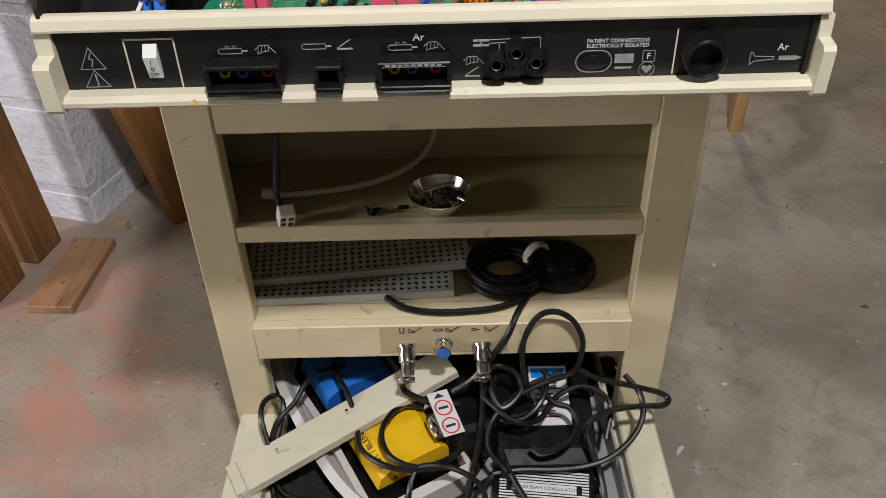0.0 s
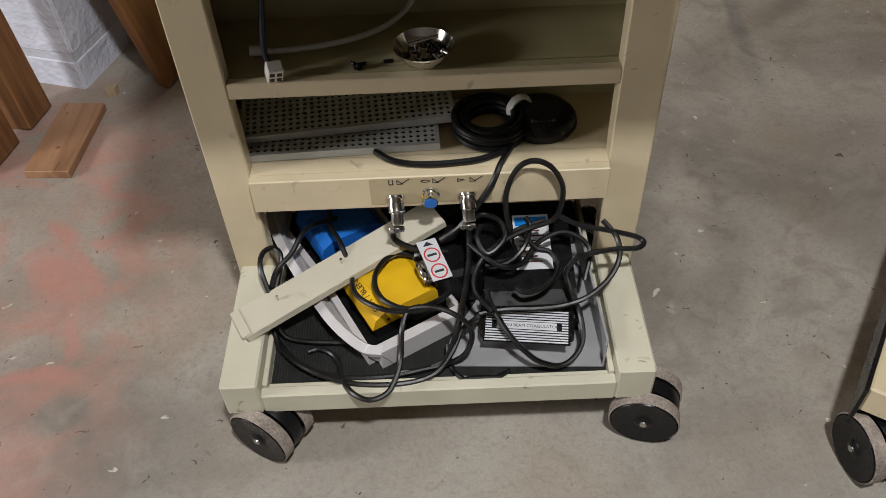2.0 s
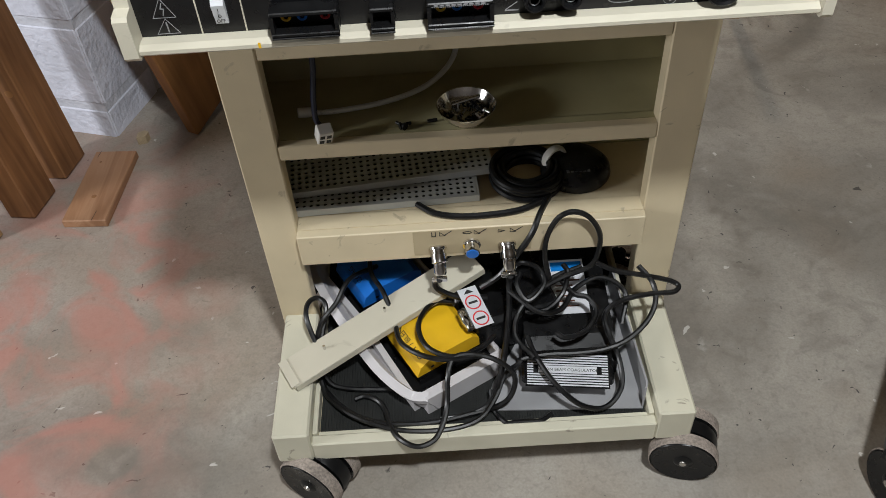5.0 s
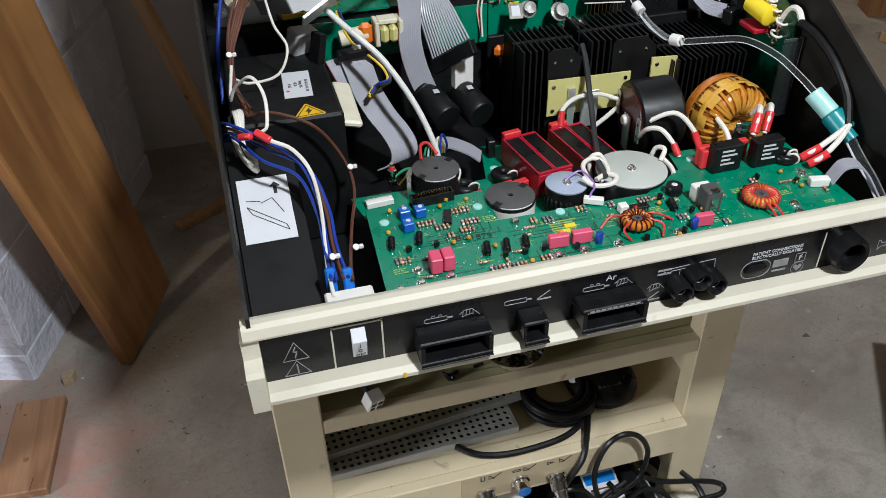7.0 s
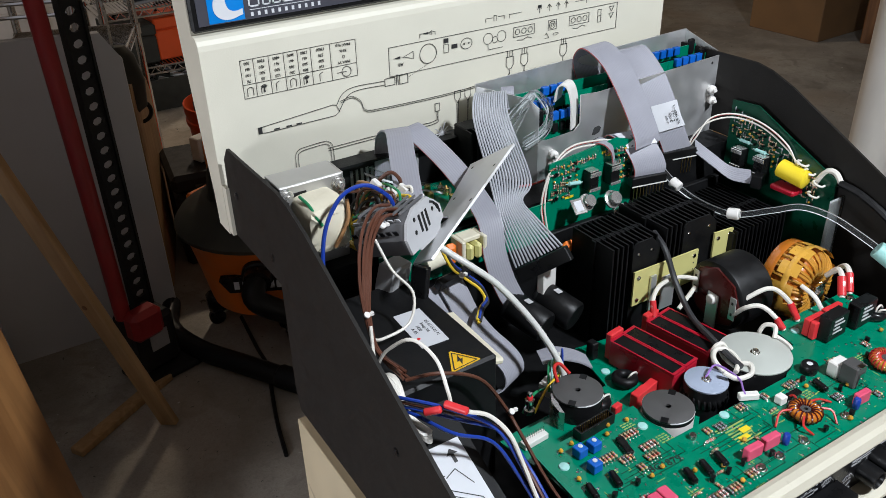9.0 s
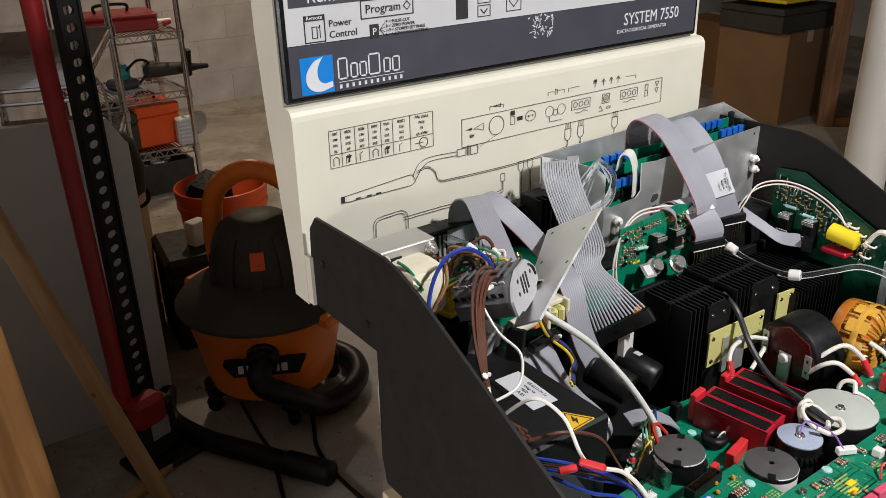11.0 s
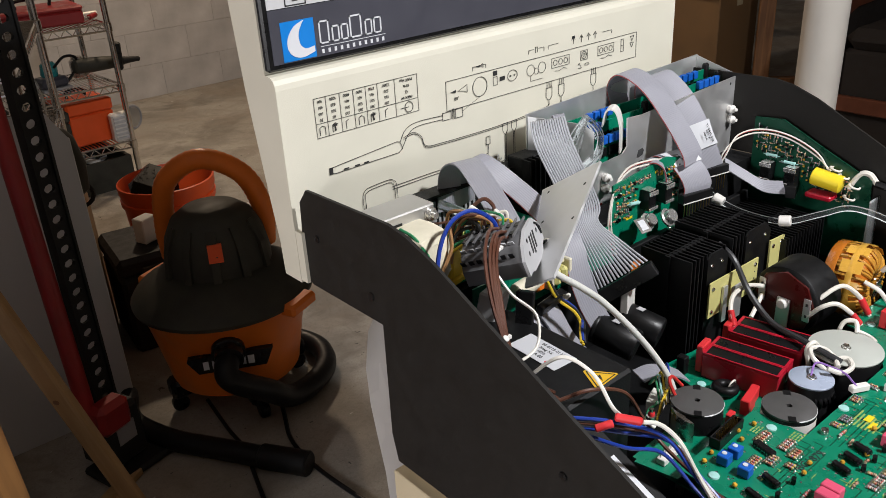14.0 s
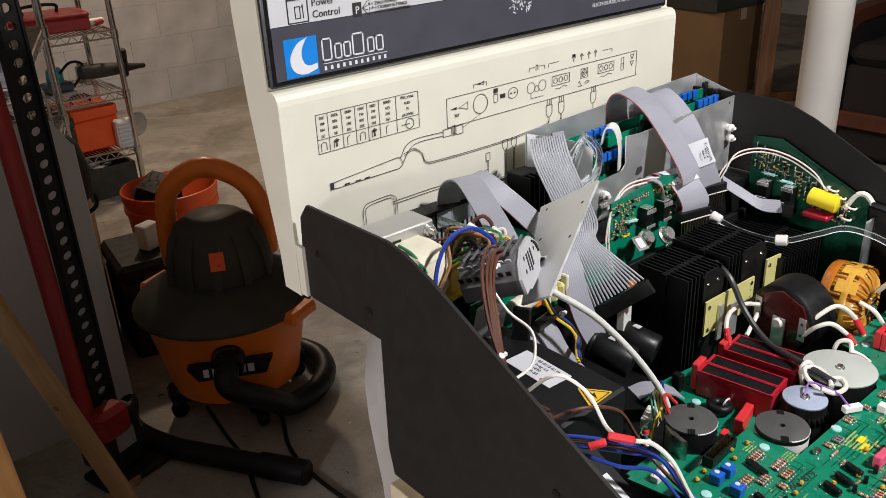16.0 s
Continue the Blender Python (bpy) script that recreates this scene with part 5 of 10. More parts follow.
# ---- boards and large components ----
ZB = 0.8128
rnd = random.Random(7)
BOARD = part("circuit_board", G().prism([(-0.190, -0.189), (0.243, -0.189), (0.243, -0.048), (0.122, -0.048), (0.117, -0.078), (0.070, -0.107), (-0.073, -0.107), (-0.073, -0.058), (-0.183, -0.058)], "z", 0.8108, ZB), "pcb", GEN, "green printed circuit board crowded with components")
part("board_tab", G().prism([(-0.190, -0.020), (-0.120, -0.020), (-0.120, -0.0575), (-0.183, -0.0575)], "z", 0.800, 0.802), "pcb", BOARD)
BOARD2 = part("circuit_board", G().prism([(-0.17, -0.10), (-0.034, -0.10), (0.028, -0.052), (0.078, -0.042), (0.088, 0.046), (-0.036, 0.062), (-0.050, 0.0), (-0.17, -0.004)], "z", 0.784, 0.786), "pcb", GEN, "lower green circuit board with wound coils")
for x, y, z0, z1 in ((-0.17, -0.17, 0.757, 0.8105), (0.22, -0.17, 0.757, 0.8105), (0.0, -0.12, 0.757, 0.8105), (0.22, -0.07, 0.757, 0.8105), (-0.15, -0.04, 0.757, 0.784), (0.0, 0.03, 0.757, 0.784), (-0.14, -0.08, 0.786, 0.8105)):
    part("standoff", G().cyl((x, y, z0), (x, y, z1), 0.004, 8), "steel", GEN)


def joined(name, pieces):
    """One mesh of several pieces, each with its own material."""
    me = bpy.data.meshes.new(name)
    vs, fs, sm, mi = [], [], [], []
    for k, (g, material) in enumerate(pieces):
        me.materials.append(M[material])
        fs += [[len(vs) + i for i in f] for f in g.f]
        vs += [tuple(p) for p in g.v]
        sm += g.s
        mi += [k] * len(g.f)
    me.from_pydata(vs, [], fs)
    me.polygons.foreach_set("use_smooth", sm)
    me.polygons.foreach_set("material_index", mi)
    return me


def resistor(body, bands):
    z = 0.0017
    tube = G().lathe([(0.0002, -0.0033), (0.0012, -0.0031), (0.0014, -0.0024), (0.0011, -0.0016), (0.0011, 0.0016), (0.0014, 0.0024), (0.0012, 0.0031), (0.0002, 0.0033)], (0, 0, z), (1, 0, 0), 8)
    lead, pads = G(), G()
    for e in (-1, 1):
        lead.cyl((e * 0.0031, 0, z), (e * 0.0044, 0, z), 0.00035, 6).cyl((e * 0.0044, 0, 0), (e * 0.0044, 0, z + 0.0003), 0.00035, 6)
        pads.lathe([(0.0011, 0.0001), (0.0009, 0.0005), (0.0, 0.0009)], (e * 0.0046, 0, 0), (0, 0, 1), 7)
    out = [(tube, body), (lead, "solder"), (pads, "solder")]
    for x, mm in zip((-0.0023, -0.0010, 0.0002, 0.0022), bands):
        r = 0.00148 if abs(x) > 0.002 else 0.00118
        out.append((G().lathe([(r, -0.0003), (r, 0.0003)], (x, 0, z), (1, 0, 0), 8, False), mm))
    return joined("resistor", out)


RESISTORS = [resistor("resistor", ("wire_brown", "ink", "wire_red", "gold")), resistor("resistor", ("wire_red", "wire_red", "wire_brown", "gold")), resistor("ribbon", ("wire_brown", "wire_green", "ink", "wire_brown")), resistor("resistor", ("wire_yellow", "wire_violet", "wire_red", "gold")), resistor("nylon", ("redcap", "ink", "wire_brown", "redcap"))]
RES = RESISTORS[0]
RES_BLUE = mesh("resistor", G().lathe([(0.0004, -0.008), (0.0004, -0.0055), (0.0017, -0.005), (0.0014, -0.003), (0.0014, 0.003), (0.0017, 0.005), (0.0004, 0.0055), (0.0004, 0.008)], (0, 0, 0.002), (1, 0, 0), 10), "aqua")
DROP = mesh("bead_capacitor", G().lathe([(0.0006, 0), (0.0018, 0.001), (0.0022, 0.0025), (0.0014, 0.004), (0.0, 0.0044)], (0, 0, 0), (0, 0, 1), 8), "amber")
CAN = mesh("transistor", G().lathe([(0.0032, 0), (0.0032, 0.004), (0.0026, 0.0048), (0.0, 0.0049)], (0, 0, 0), (0, 0, 1), 12), "steel")
TO92 = mesh("transistor", G().prism([(-0.0022, -0.0016), (0.0022, -0.0016), (0.0022, 0.0004), (0.001, 0.0018), (-0.001, 0.0018), (-0.0022, 0.0004)], "z", 0.001, 0.0058), "black_plastic")
AXIAL = joined("axial_capacitor", [(G().lathe([(0.0004, -0.0074), (0.0028, -0.0071), (0.0031, -0.0062), (0.0027, -0.0052), (0.0031, -0.0045), (0.0031, 0.0062), (0.0028, 0.0071), (0.0004, 0.0074)], (0, 0, 0.0036), (1, 0, 0), 12), "black_plastic"), (G().cyl((-0.0102, 0, 0.0036), (-0.0074, 0, 0.0036), 0.0004, 6).cyl((0.0074, 0, 0.0036), (0.0102, 0, 0.0036), 0.0004, 6).lathe([(0.0013, 0), (0.0010, 0.0006), (0, 0.001)], (-0.0104, 0, 0), (0, 0, 1), 7).lathe([(0.0013, 0), (0.0010, 0.0006), (0, 0.001)], (0.0104, 0, 0), (0, 0, 1), 7), "solder")])
CHIP = mesh("chip", G().box(-0.0098, 0.0098, -0.0033, 0.0033, 0.0012, 0.0046, 0.0005), "black_plastic")
PINS = mesh("chip_pins", (lambda g: [g.box(-0.0089 + i * 0.00254 - 0.0004, -0.0089 + i * 0.00254 + 0.0004, s * 0.0033 - 0.0006, s * 0.0033 + 0.0006, 0, 0.003) for i in range(8) for s in (-1, 1)] and g)(G()), "steel")
SCREW = mesh("screw", G().lathe([(0.0046, 0), (0.0046, 0.0006), (0.0034, 0.0007), (0.0034, 0.0024), (0.0026, 0.0034), (0.0, 0.0038)], (0, 0, 0), (0, 0, 1), 14), "solder")
RIVET = mesh("nylon_rivet", G().lathe([(0.0046, 0), (0.0042, 0.0012), (0.0, 0.002)], (0, 0, 0), (0, 0, 1), 14), "aqua")


def on(parent, me, x, y, z, turn=0.0, tip=(0, 0)):
    ob = part(me.name.split(".")[0], me, None, parent)
    ob.matrix_basis = pose(x, y, z, tip[0], tip[1], turn)
    return ob


def cluster(parent, x, y, z, nx, ny, turn=90, dx=0.0035, dy=0.0105):
    a = radians(turn)
    for i in range(nx):
        for j in range(ny):
            u, v = (i - (nx - 1) / 2) * dx, (j - (ny - 1) / 2) * dy
            on(parent, rnd.choice(RESISTORS), x + u, y + v, z, turn + rnd.uniform(-4, 4))


for x, y, nx, ny in ((-0.168, -0.141, 4, 1), (-0.136, -0.095, 5, 1), (-0.098, -0.103, 5, 1), (-0.102, -0.084, 5, 1), (-0.094, -0.173, 5, 1), (-0.077, -0.174, 4, 1), (-0.032, -0.120, 3, 1), (0.002, -0.113, 3, 1), (-0.053, -0.171, 3, 1), (0.082, -0.151, 3, 1), (0.062, -0.117, 4, 1), (-0.12, -0.118, 2, 1), (0.115, -0.168, 2, 1), (0.172, -0.118, 2, 1), (0.03, -0.115, 2, 1), (-0.045, -0.118, 2, 1)):
    cluster(BOARD, x, y, ZB, nx, ny)
for i in range(34):
    x, y = rnd.uniform(-0.18, 0.23), rnd.uniform(-0.182, -0.112)
    on(BOARD, (DROP, DROP, TO92, RES, RES)[i % 5], x, y, ZB, rnd.choice((0, 90)) + rnd.uniform(-8, 8))
for x, y in ((-0.150, -0.066), (-0.163, -0.068), (-0.110, -0.066), (-0.092, -0.070), (-0.171, -0.1), (-0.118, -0.074)):
    on(BOARD, DROP, x, y, ZB)
for x, y, a in ((-0.172, -0.117, 78), (-0.148, -0.117, 76), (-0.097, -0.147, 76), (-0.080, -0.148, 76), (-0.063, -0.148, 76), (0.081, -0.134, 80)):
    on(BOARD, AXIAL, x, y, ZB, a)
    on(BOARD, TO92, x + 0.012, y - 0.012, ZB, 20)
for x, y, a in ((-0.116, -0.093, 76), (0.05, -0.128, 0)):
    c = on(BOARD, CHIP, x, y, ZB, a)
    ob = on(BOARD, PINS, x, y, ZB, a)
for x, y in ((-0.159, -0.155), (-0.16, -0.173), (-0.135, -0.171), (-0.042, -0.171), (-0.019, -0.170), (0.012, -0.170), (0.067, -0.170), (0.187, -0.161), (0.184, -0.174), (0.223, -0.119), (-0.178, -0.176), (0.232, -0.06)):
    on(BOARD, SCREW, x, y, ZB, rnd.uniform(0, 90))
for x, y in ((-0.171, -0.082), (-0.085, -0.082), (-0.017, -0.111), (0.137, -0.065)):
    on(BOARD, RIVET, x, y, ZB)
on(BOARD2, RIVET, -0.036, 0.016, 0.786)
on(BOARD, CAN, -0.061, -0.116, ZB)
for x, y, nx in ((-0.104, -0.113, 4), (-0.124, -0.104, 4), (-0.143, -0.142, 3), (-0.052, -0.127, 2), (0.074, -0.118, 3), (0.124, -0.115, 2), (0.128, -0.132, 3), (0.200, -0.128, 3)):
    cluster(BOARD, x, y, ZB, nx, 1, 90 if nx > 3 else 0)
g = G()
for i in range(420):
    x, y = rnd.uniform(-0.184, 0.238), rnd.uniform(-0.186, -0.060)
    if (x > -0.07 and y > -0.108 and x < 0.124) or (x < -0.07 and y > -0.062):
        continue
    g.lathe([(rnd.choice((0.0007, 0.0009, 0.0014)), 0), (0.0004, 0.0005)], (x, y, ZB), (0, 0, 1), 6)
tagged(part("solder_joint", g, "solder", BOARD), kind="stuff")
g = G()
for x, y, nr in ((-0.178, -0.150, 3), (-0.086, -0.099, 4), (-0.102, -0.182, 3), (0.017, -0.133, 3), (-0.101, -0.072, 3), (-0.062, -0.183, 3), (-0.110, -0.158, 2), (-0.150, -0.108, 2), (0.060, -0.130, 4), (0.100, -0.160, 3), (0.145, -0.125, 3), (0.185, -0.140, 3), (0.215, -0.165, 2), (-0.040, -0.122, 2)):
    for k in range(nr):
        u = x
        for w in range(3):
            a = rnd.uniform(0.0015, 0.0042)
            g.box(u, u + a, y - k * 0.0026, y - k * 0.0026 + 0.0012, ZB, ZB + 0.0002)
            u += a + 0.0010
tagged(part("outline_print", g, "silk", BOARD), kind="stuff")
# blue trimmers
for x, y in ((-0.152, -0.079), (-0.138, -0.080), (-0.153, -0.098)):
    t = part("trimmer", G(pose(x, y, ZB, 0, 0, 4)).box(-0.0048, 0.0048, -0.0048, 0.0048, 0.0005, 0.0092, 0.0006), "trim_blue", BOARD)
    part("trimmer_screw", G().lathe([(0.0021, 0), (0.0021, 0.0006), (0.0, 0.0007)], (x + 0.0006, y + 0.0008, ZB + 0.0092), (0, 0, 1), 12), "white", t)
# film capacitors
for x, y, sx, sy, h in ((-0.1445, -0.158, 0.0095, 0.015, 0.015), (-0.134, -0.157, 0.0095, 0.015, 0.015), (-0.038, -0.158, 0.0175, 0.0065, 0.0125), (-0.017, -0.158, 0.0175, 0.0065, 0.0125), (0.093, -0.166, 0.0165, 0.006, 0.0125)):
    part("film_capacitor", G(pose(x, y, ZB, 0, 0, -2)).box(-sx / 2, sx / 2, -sy / 2, sy / 2, 0.0008, h, 0.0008), "pink", BOARD, "pink box film capacitor")
part("film_capacitor", G().lathe([(0.0026, 0), (0.003, 0.001), (0.003, 0.010), (0.0022, 0.011), (0.0, 0.011)], (0.0835, -0.168, ZB), (0, 0, 1), 12), "wire_blue", BOARD)
part("film_capacitor", G().lathe([(0.0026, 0), (0.003, 0.001), (0.003, 0.010), (0.0022, 0.011), (0.0, 0.011)], (-0.003, -0.163, ZB), (0, 0, 1), 12), "wire_blue", BOARD)
# toroids on the front board
for x, y, R, nw, mm in ((0.038, -0.150, 0.0095, 18, "kapton"), (0.160, -0.148, 0.0115, 26, "wire_red")):
    t = part("toroid", G().ring((x, y, ZB + 0.006), (0, 0, 1), R, 0.0046, 28, 10), "kapton" if mm == "kapton" else "varnish", BOARD, "small toroid wound in red wire")
    g = G()
    for i in range(nw):
        a = 2 * math.pi * i / nw
        g.ring((x + R * math.cos(a), y + R * math.sin(a), ZB + 0.006), (-math.sin(a), math.cos(a), 0), 0.0050, 0.0007, 12, 5)
    tagged(part("winding", g, "wire_red" if mm != "kapton" else "maroon", t), kind="stuff")
    part("core_plug", G().lathe([(R - 0.004, 0), (R - 0.004, 0.008), (R - 0.006, 0.0085), (0.002, 0.0085), (0.002, 0.006), (0, 0.006)], (x, y, ZB), (0, 0, 1), 18), "ferrite", t)
for pts in (((0.028, -0.145), (0.018, -0.140), (0.006, -0.146)), ((0.028, -0.156), (0.020, -0.162), (0.024, -0.170)), ((0.048, -0.156), (0.056, -0.163), (0.052, -0.172)), ((0.048, -0.146), (0.060, -0.148), (0.072, -0.152)), ((0.040, -0.140), (0.046, -0.132), (0.044, -0.126)), ((0.160, -0.160), (0.163, -0.170), (0.166, -0.178)), ((0.156, -0.160), (0.157, -0.168), (0.160, -0.176))):
    part("lead_wire", G().tube([(x, y, ZB + (0.009, 0.007, 0.001)[i]) for i, (x, y) in enumerate(pts)], 0.0010, 6, 5), "wire_red", BOARD)
# relays and red capacitors at the back right
for x, y in ((0.157, -0.090), (0.199, -0.092)):
    r = part("relay", G(pose(x, y, ZB, 0, 0, 2)).box(-0.015, 0.015, -0.006, 0.007, 0.001, 0.028, 0.001), "black_plastic", BOARD, "black box relay with white markings")
    g = G()
    for k, w in enumerate((0.016, 0.020, 0.012, 0.018)):
        bars(g, x - 0.008, x - 0.008 + w * 0.8, y - 0.0062, ZB + 0.0225 - k * 0.0045, ZB + 0.0243 - k * 0.0045)
    part("label_bar", g, "screen_grey", r)
for x, y, sx in ((0.148, -0.0755, 0.024), (0.176, -0.0745, 0.026), (0.146, -0.0825, 0.020)):
    part("film_capacitor", G(pose(x, y, ZB, 0, 0, -1)).box(-sx / 2, sx / 2, -0.0032, 0.0032, 0.0008, 0.020, 0.0008), "redcap", BOARD, "red box film capacitor")
t = part("toroid", G().ring((0.221, -0.093, ZB + 0.005), (0.1, 0, 1), 0.0085, 0.0045, 24, 10), "black_plastic", BOARD, "small black toroid")
part("winding", G().ring((0.2295, -0.093, ZB + 0.005), (0, 1, 0), 0.0052, 0.0011, 14, 6).ring((0.226, -0.100, ZB + 0.005), (1, 1, 0), 0.0052, 0.0011, 14, 6), "wire_white", t)
t = part("round_capacitor", G().lathe([(0.0075, 0), (0.0078, 0.001), (0.0078, 0.008), (0.007, 0.0092), (0.003, 0.0092), (0.0, 0.009)], (0.093, -0.113, ZB), (0, 0, 1), 20), "black_plastic", BOARD)
part("cap_top", G().lathe([(0.0028, 0), (0.0, 0.0006)], (0.093, -0.113, ZB + 0.0093), (0, 0, 1), 12), "white", t)
t = part("small_transformer", G().box(0.103, 0.118, -0.152, -0.136, ZB, ZB + 0.022, 0.001), "ferrite", BOARD, "small transformer with a metal clip")
part("clip", G().box(0.1065, 0.1135, -0.1535, -0.1525, ZB, ZB + 0.016).box(0.1065, 0.1135, -0.153, -0.148, ZB + 0.0222, ZB + 0.0232), "chrome", t)
part("bobbin", G().box(0.102, 0.119, -0.1345, -0.124, ZB, ZB + 0.016, 0.001), "nylon", t)
for x, y, a, sx in ((0.036, -0.127, 0, 0.008), (0.0, -0.102, -20, 0.0), (0.226, -0.140, -14, 0.018)):
    if sx:
        part("white_connector", G(pose(x, y, ZB, 0, 0, a)).box(-sx / 2, sx / 2, -0.004, 0.004, 0, 0.008, 0.0006), "nylon", BOARD)
# pin headers on the left tab
h = part("pin_header", G(pose(-0.166, -0.037, 0.802, 0, 0, 4)).box(-0.013, 0.013, -0.004, 0.004, 0, 0.006, 0.0005), "nylon", BOARD, "white pin header")
g = G(pose(-0.166, -0.037, 0.802, 0, 0, 4))
for i in range(10):
    g.box(-0.0115 + i * 0.0025, -0.0110 + i * 0.0025, 0.0010, 0.0016, 0.006, 0.0115)
part("header_pins", g, "steel", h)
h = part("box_header", G(pose(-0.122, -0.062, ZB, 0, 0, 4)).box(-0.020, 0.020, -0.0048, -0.0035, 0, 0.0095).box(-0.020, 0.020, 0.0035, 0.0048, 0, 0.0095).box(-0.020, -0.0185, -0.0035, 0.0035, 0, 0.0095).box(0.0185, 0.020, -0.0035, 0.0035, 0, 0.0095).box(-0.0185, 0.0185, -0.0035, 0.0035, 0, 0.002), "black_plastic", BOARD, "black box header")
g = G(pose(-0.122, -0.062, ZB, 0, 0, 4))
for i in range(13):
    for s in (-1, 1):
        g.box(-0.0155 + i * 0.00254, -0.0149 + i * 0.00254, s * 0.0013 - 0.0003, s * 0.0013 + 0.0003, 0.002, 0.012)
part("header_pins", g, "gold", h)
# printed marks and copper on the board
g = G()
for i in range(80):
    x, y = rnd.uniform(-0.182, 0.235), rnd.uniform(-0.185, -0.112)
    a = rnd.choice((0.003, 0.005, 0.008))
    if i % 2:
        g.box(x, x + a, y, y + 0.0006, ZB, ZB + 0.0002)
    else:
        g.box(x, x + 0.0006, y, y + a, ZB, ZB + 0.0002)
for k in range(7):
    g.box(-0.034, -0.034 + (0.026, 0.018, 0.022)[k % 3], -0.144 + k * 0.0032, -0.1425 + k * 0.0032, ZB, ZB + 0.0002)
tagged(part("silkscreen", g, "silk", BOARD), kind="stuff")
g = G()
for i in range(40):
    x, y, a = rnd.uniform(-0.18, 0.1), rnd.uniform(-0.183, -0.112), rnd.uniform(0.02, 0.05)
    g.box(x, x + a, y, y + 0.0008, ZB, ZB + 0.00015)
    g.box(x + a, x + a + 0.0008, y, y + a * 0.3, ZB, ZB + 0.00015)
tagged(part("copper_trace", g, "pcb_dark", BOARD), kind="stuff")
part("yellow_sticker", G().box(-0.030, -0.019, -0.1415, -0.137, ZB, ZB + 0.0005).box(-0.0215, -0.0115, -0.1355, -0.130, ZB, ZB + 0.0005), "yellow_cap", BOARD)
lettering("BC1879", 0.010, pose(-0.102, -0.128, ZB + 0.0003, 0, 0, -6), "ink", BOARD, "handwriting")

# lower board: coils
def disc_coil(x, y, r, z0, z1, top, body, label, hole=True):
    c = part("disc_coil", G().lathe([(r * 0.97, z0), (r, z0 + 0.002), (r, z1 - 0.003), (r * 0.98, z1 - 0.002)], (x, y, 0), (0, 0, 1), 36), body, BOARD2, label)
    prof = [(r * 0.99, z1 - 0.002), (r * 1.0, z1 - 0.0015), (r * 1.0, z1 - 0.0003), (r * 0.98, z1)]
    prof += [(0.0025, z1), (0.0025, z1 - 0.003), (0, z1 - 0.003)] if hole else [(0, z1)]
    part("disc_top", G().lathe(prof, (x, y, 0), (0, 0, 1), 40), top, c)
    if hole:
        for a in (35, 215):
            part("slot", G(pose(x, y, z1, 0, 0, a)).box(r * 0.72, r * 1.02, -0.0032, 0.0032, -0.001, 0.0003), "black_plastic", c)
            arc = [(x + r * 0.99 * math.cos(radians(a + 14 + 9 * k)), y + r * 0.99 * math.sin(radians(a + 14 + 9 * k)), z1 - 0.0012) for k in range(10)]
            part("bobbin_edge", G().tube(arc, 0.0007, 6, 3), "screen_grey", c)
        part("label_wrap", G().lathe([(r * 1.006, z0 + 0.006), (r * 1.006, z1 - 0.006)], (x, y, 0), (0, 0, 1), 36, False), "nylon", c) if z1 < 0.82 else None
    return c


c = disc_coil(-0.108, -0.024, 0.0225, 0.786, 0.824, "ferrite", "black_plastic", "ferrite pot core with a slotted grey top")
part("core_clip", G().prism([(-0.1335, -0.030), (-0.130, -0.022), (-0.128, -0.014), (-0.130, -0.013), (-0.136, -0.022), (-0.139, -0.036), (-0.136, -0.040)], "z", 0.786, 0.822), "steel", c)
part("wire_mark", G().tube([(-0.088, -0.016, 0.818), (-0.085, -0.026, 0.818), (-0.090, -0.038, 0.816)], 0.0014, 6), "wire_white", c)
c = disc_coil(-0.053, -0.080, 0.0225, 0.786, 0.8185, "ferrite", "black_plastic", "ferrite pot core with a grey top")
part("label_band", G().lathe([(0.0227, 0.796), (0.0228, 0.797), (0.0228, 0.812), (0.0227, 0.813)], (-0.053, -0.080, 0), (0, 0, 1), 36, False), "nylon", c)
c = disc_coil(0.006, -0.070, 0.0198, 0.7575, 0.8145, "washer", "rubber", "taped toroid with a pale blue-grey washer", False)
g = G()
for i in range(26):
    a = 2 * math.pi * i / 26
    g.ring((0.006 + 0.0140 * math.cos(a), -0.070 + 0.0140 * math.sin(a), 0.799), (-math.sin(a), math.cos(a), 0.12), 0.0068, 0.0016, 10, 5)
tagged(part("winding", g, "rubber", c), kind="stuff")
on(BOARD2, SCREW, 0.006, -0.070, 0.8142)
c = disc_coil(0.0715, -0.070, 0.0338, 0.7575, 0.8175, "disc_milky", "black_plastic", "large coil under a round milky disc", False)
on(BOARD2, SCREW, 0.0715, -0.070, 0.8172)
for pts in (((0.040, -0.052, 0.80), (0.038, -0.048, 0.820), (0.046, -0.050, 0.826), (0.052, -0.054, 0.818)), ((0.100, -0.048, 0.80), (0.106, -0.050, 0.822), (0.110, -0.060, 0.826), (0.104, -0.066, 0.818)), ((0.108, -0.062, 0.818), (0.111, -0.080, 0.812), (0.100, -0.102, 0.800)), ((0.030, -0.075, 0.81), (0.026, -0.060, 0.822), (0.038, -0.052, 0.824), (0.048, -0.060, 0.822), (0.046, -0.074, 0.8165), (0.036, -0.078, 0.815))):
    part("lead_wire", G().tube(pts, 0.0023, 8), "wire_white", BOARD2)
part("lead_wire", G().tube([(0.018, -0.078, 0.822), (0.026, -0.088, 0.818), (0.042, -0.090, 0.818), (0.050, -0.082, 0.820), (0.042, -0.076, 0.820), (0.030, -0.082, 0.82)], 0.0024, 8), "wire_white", BOARD2)
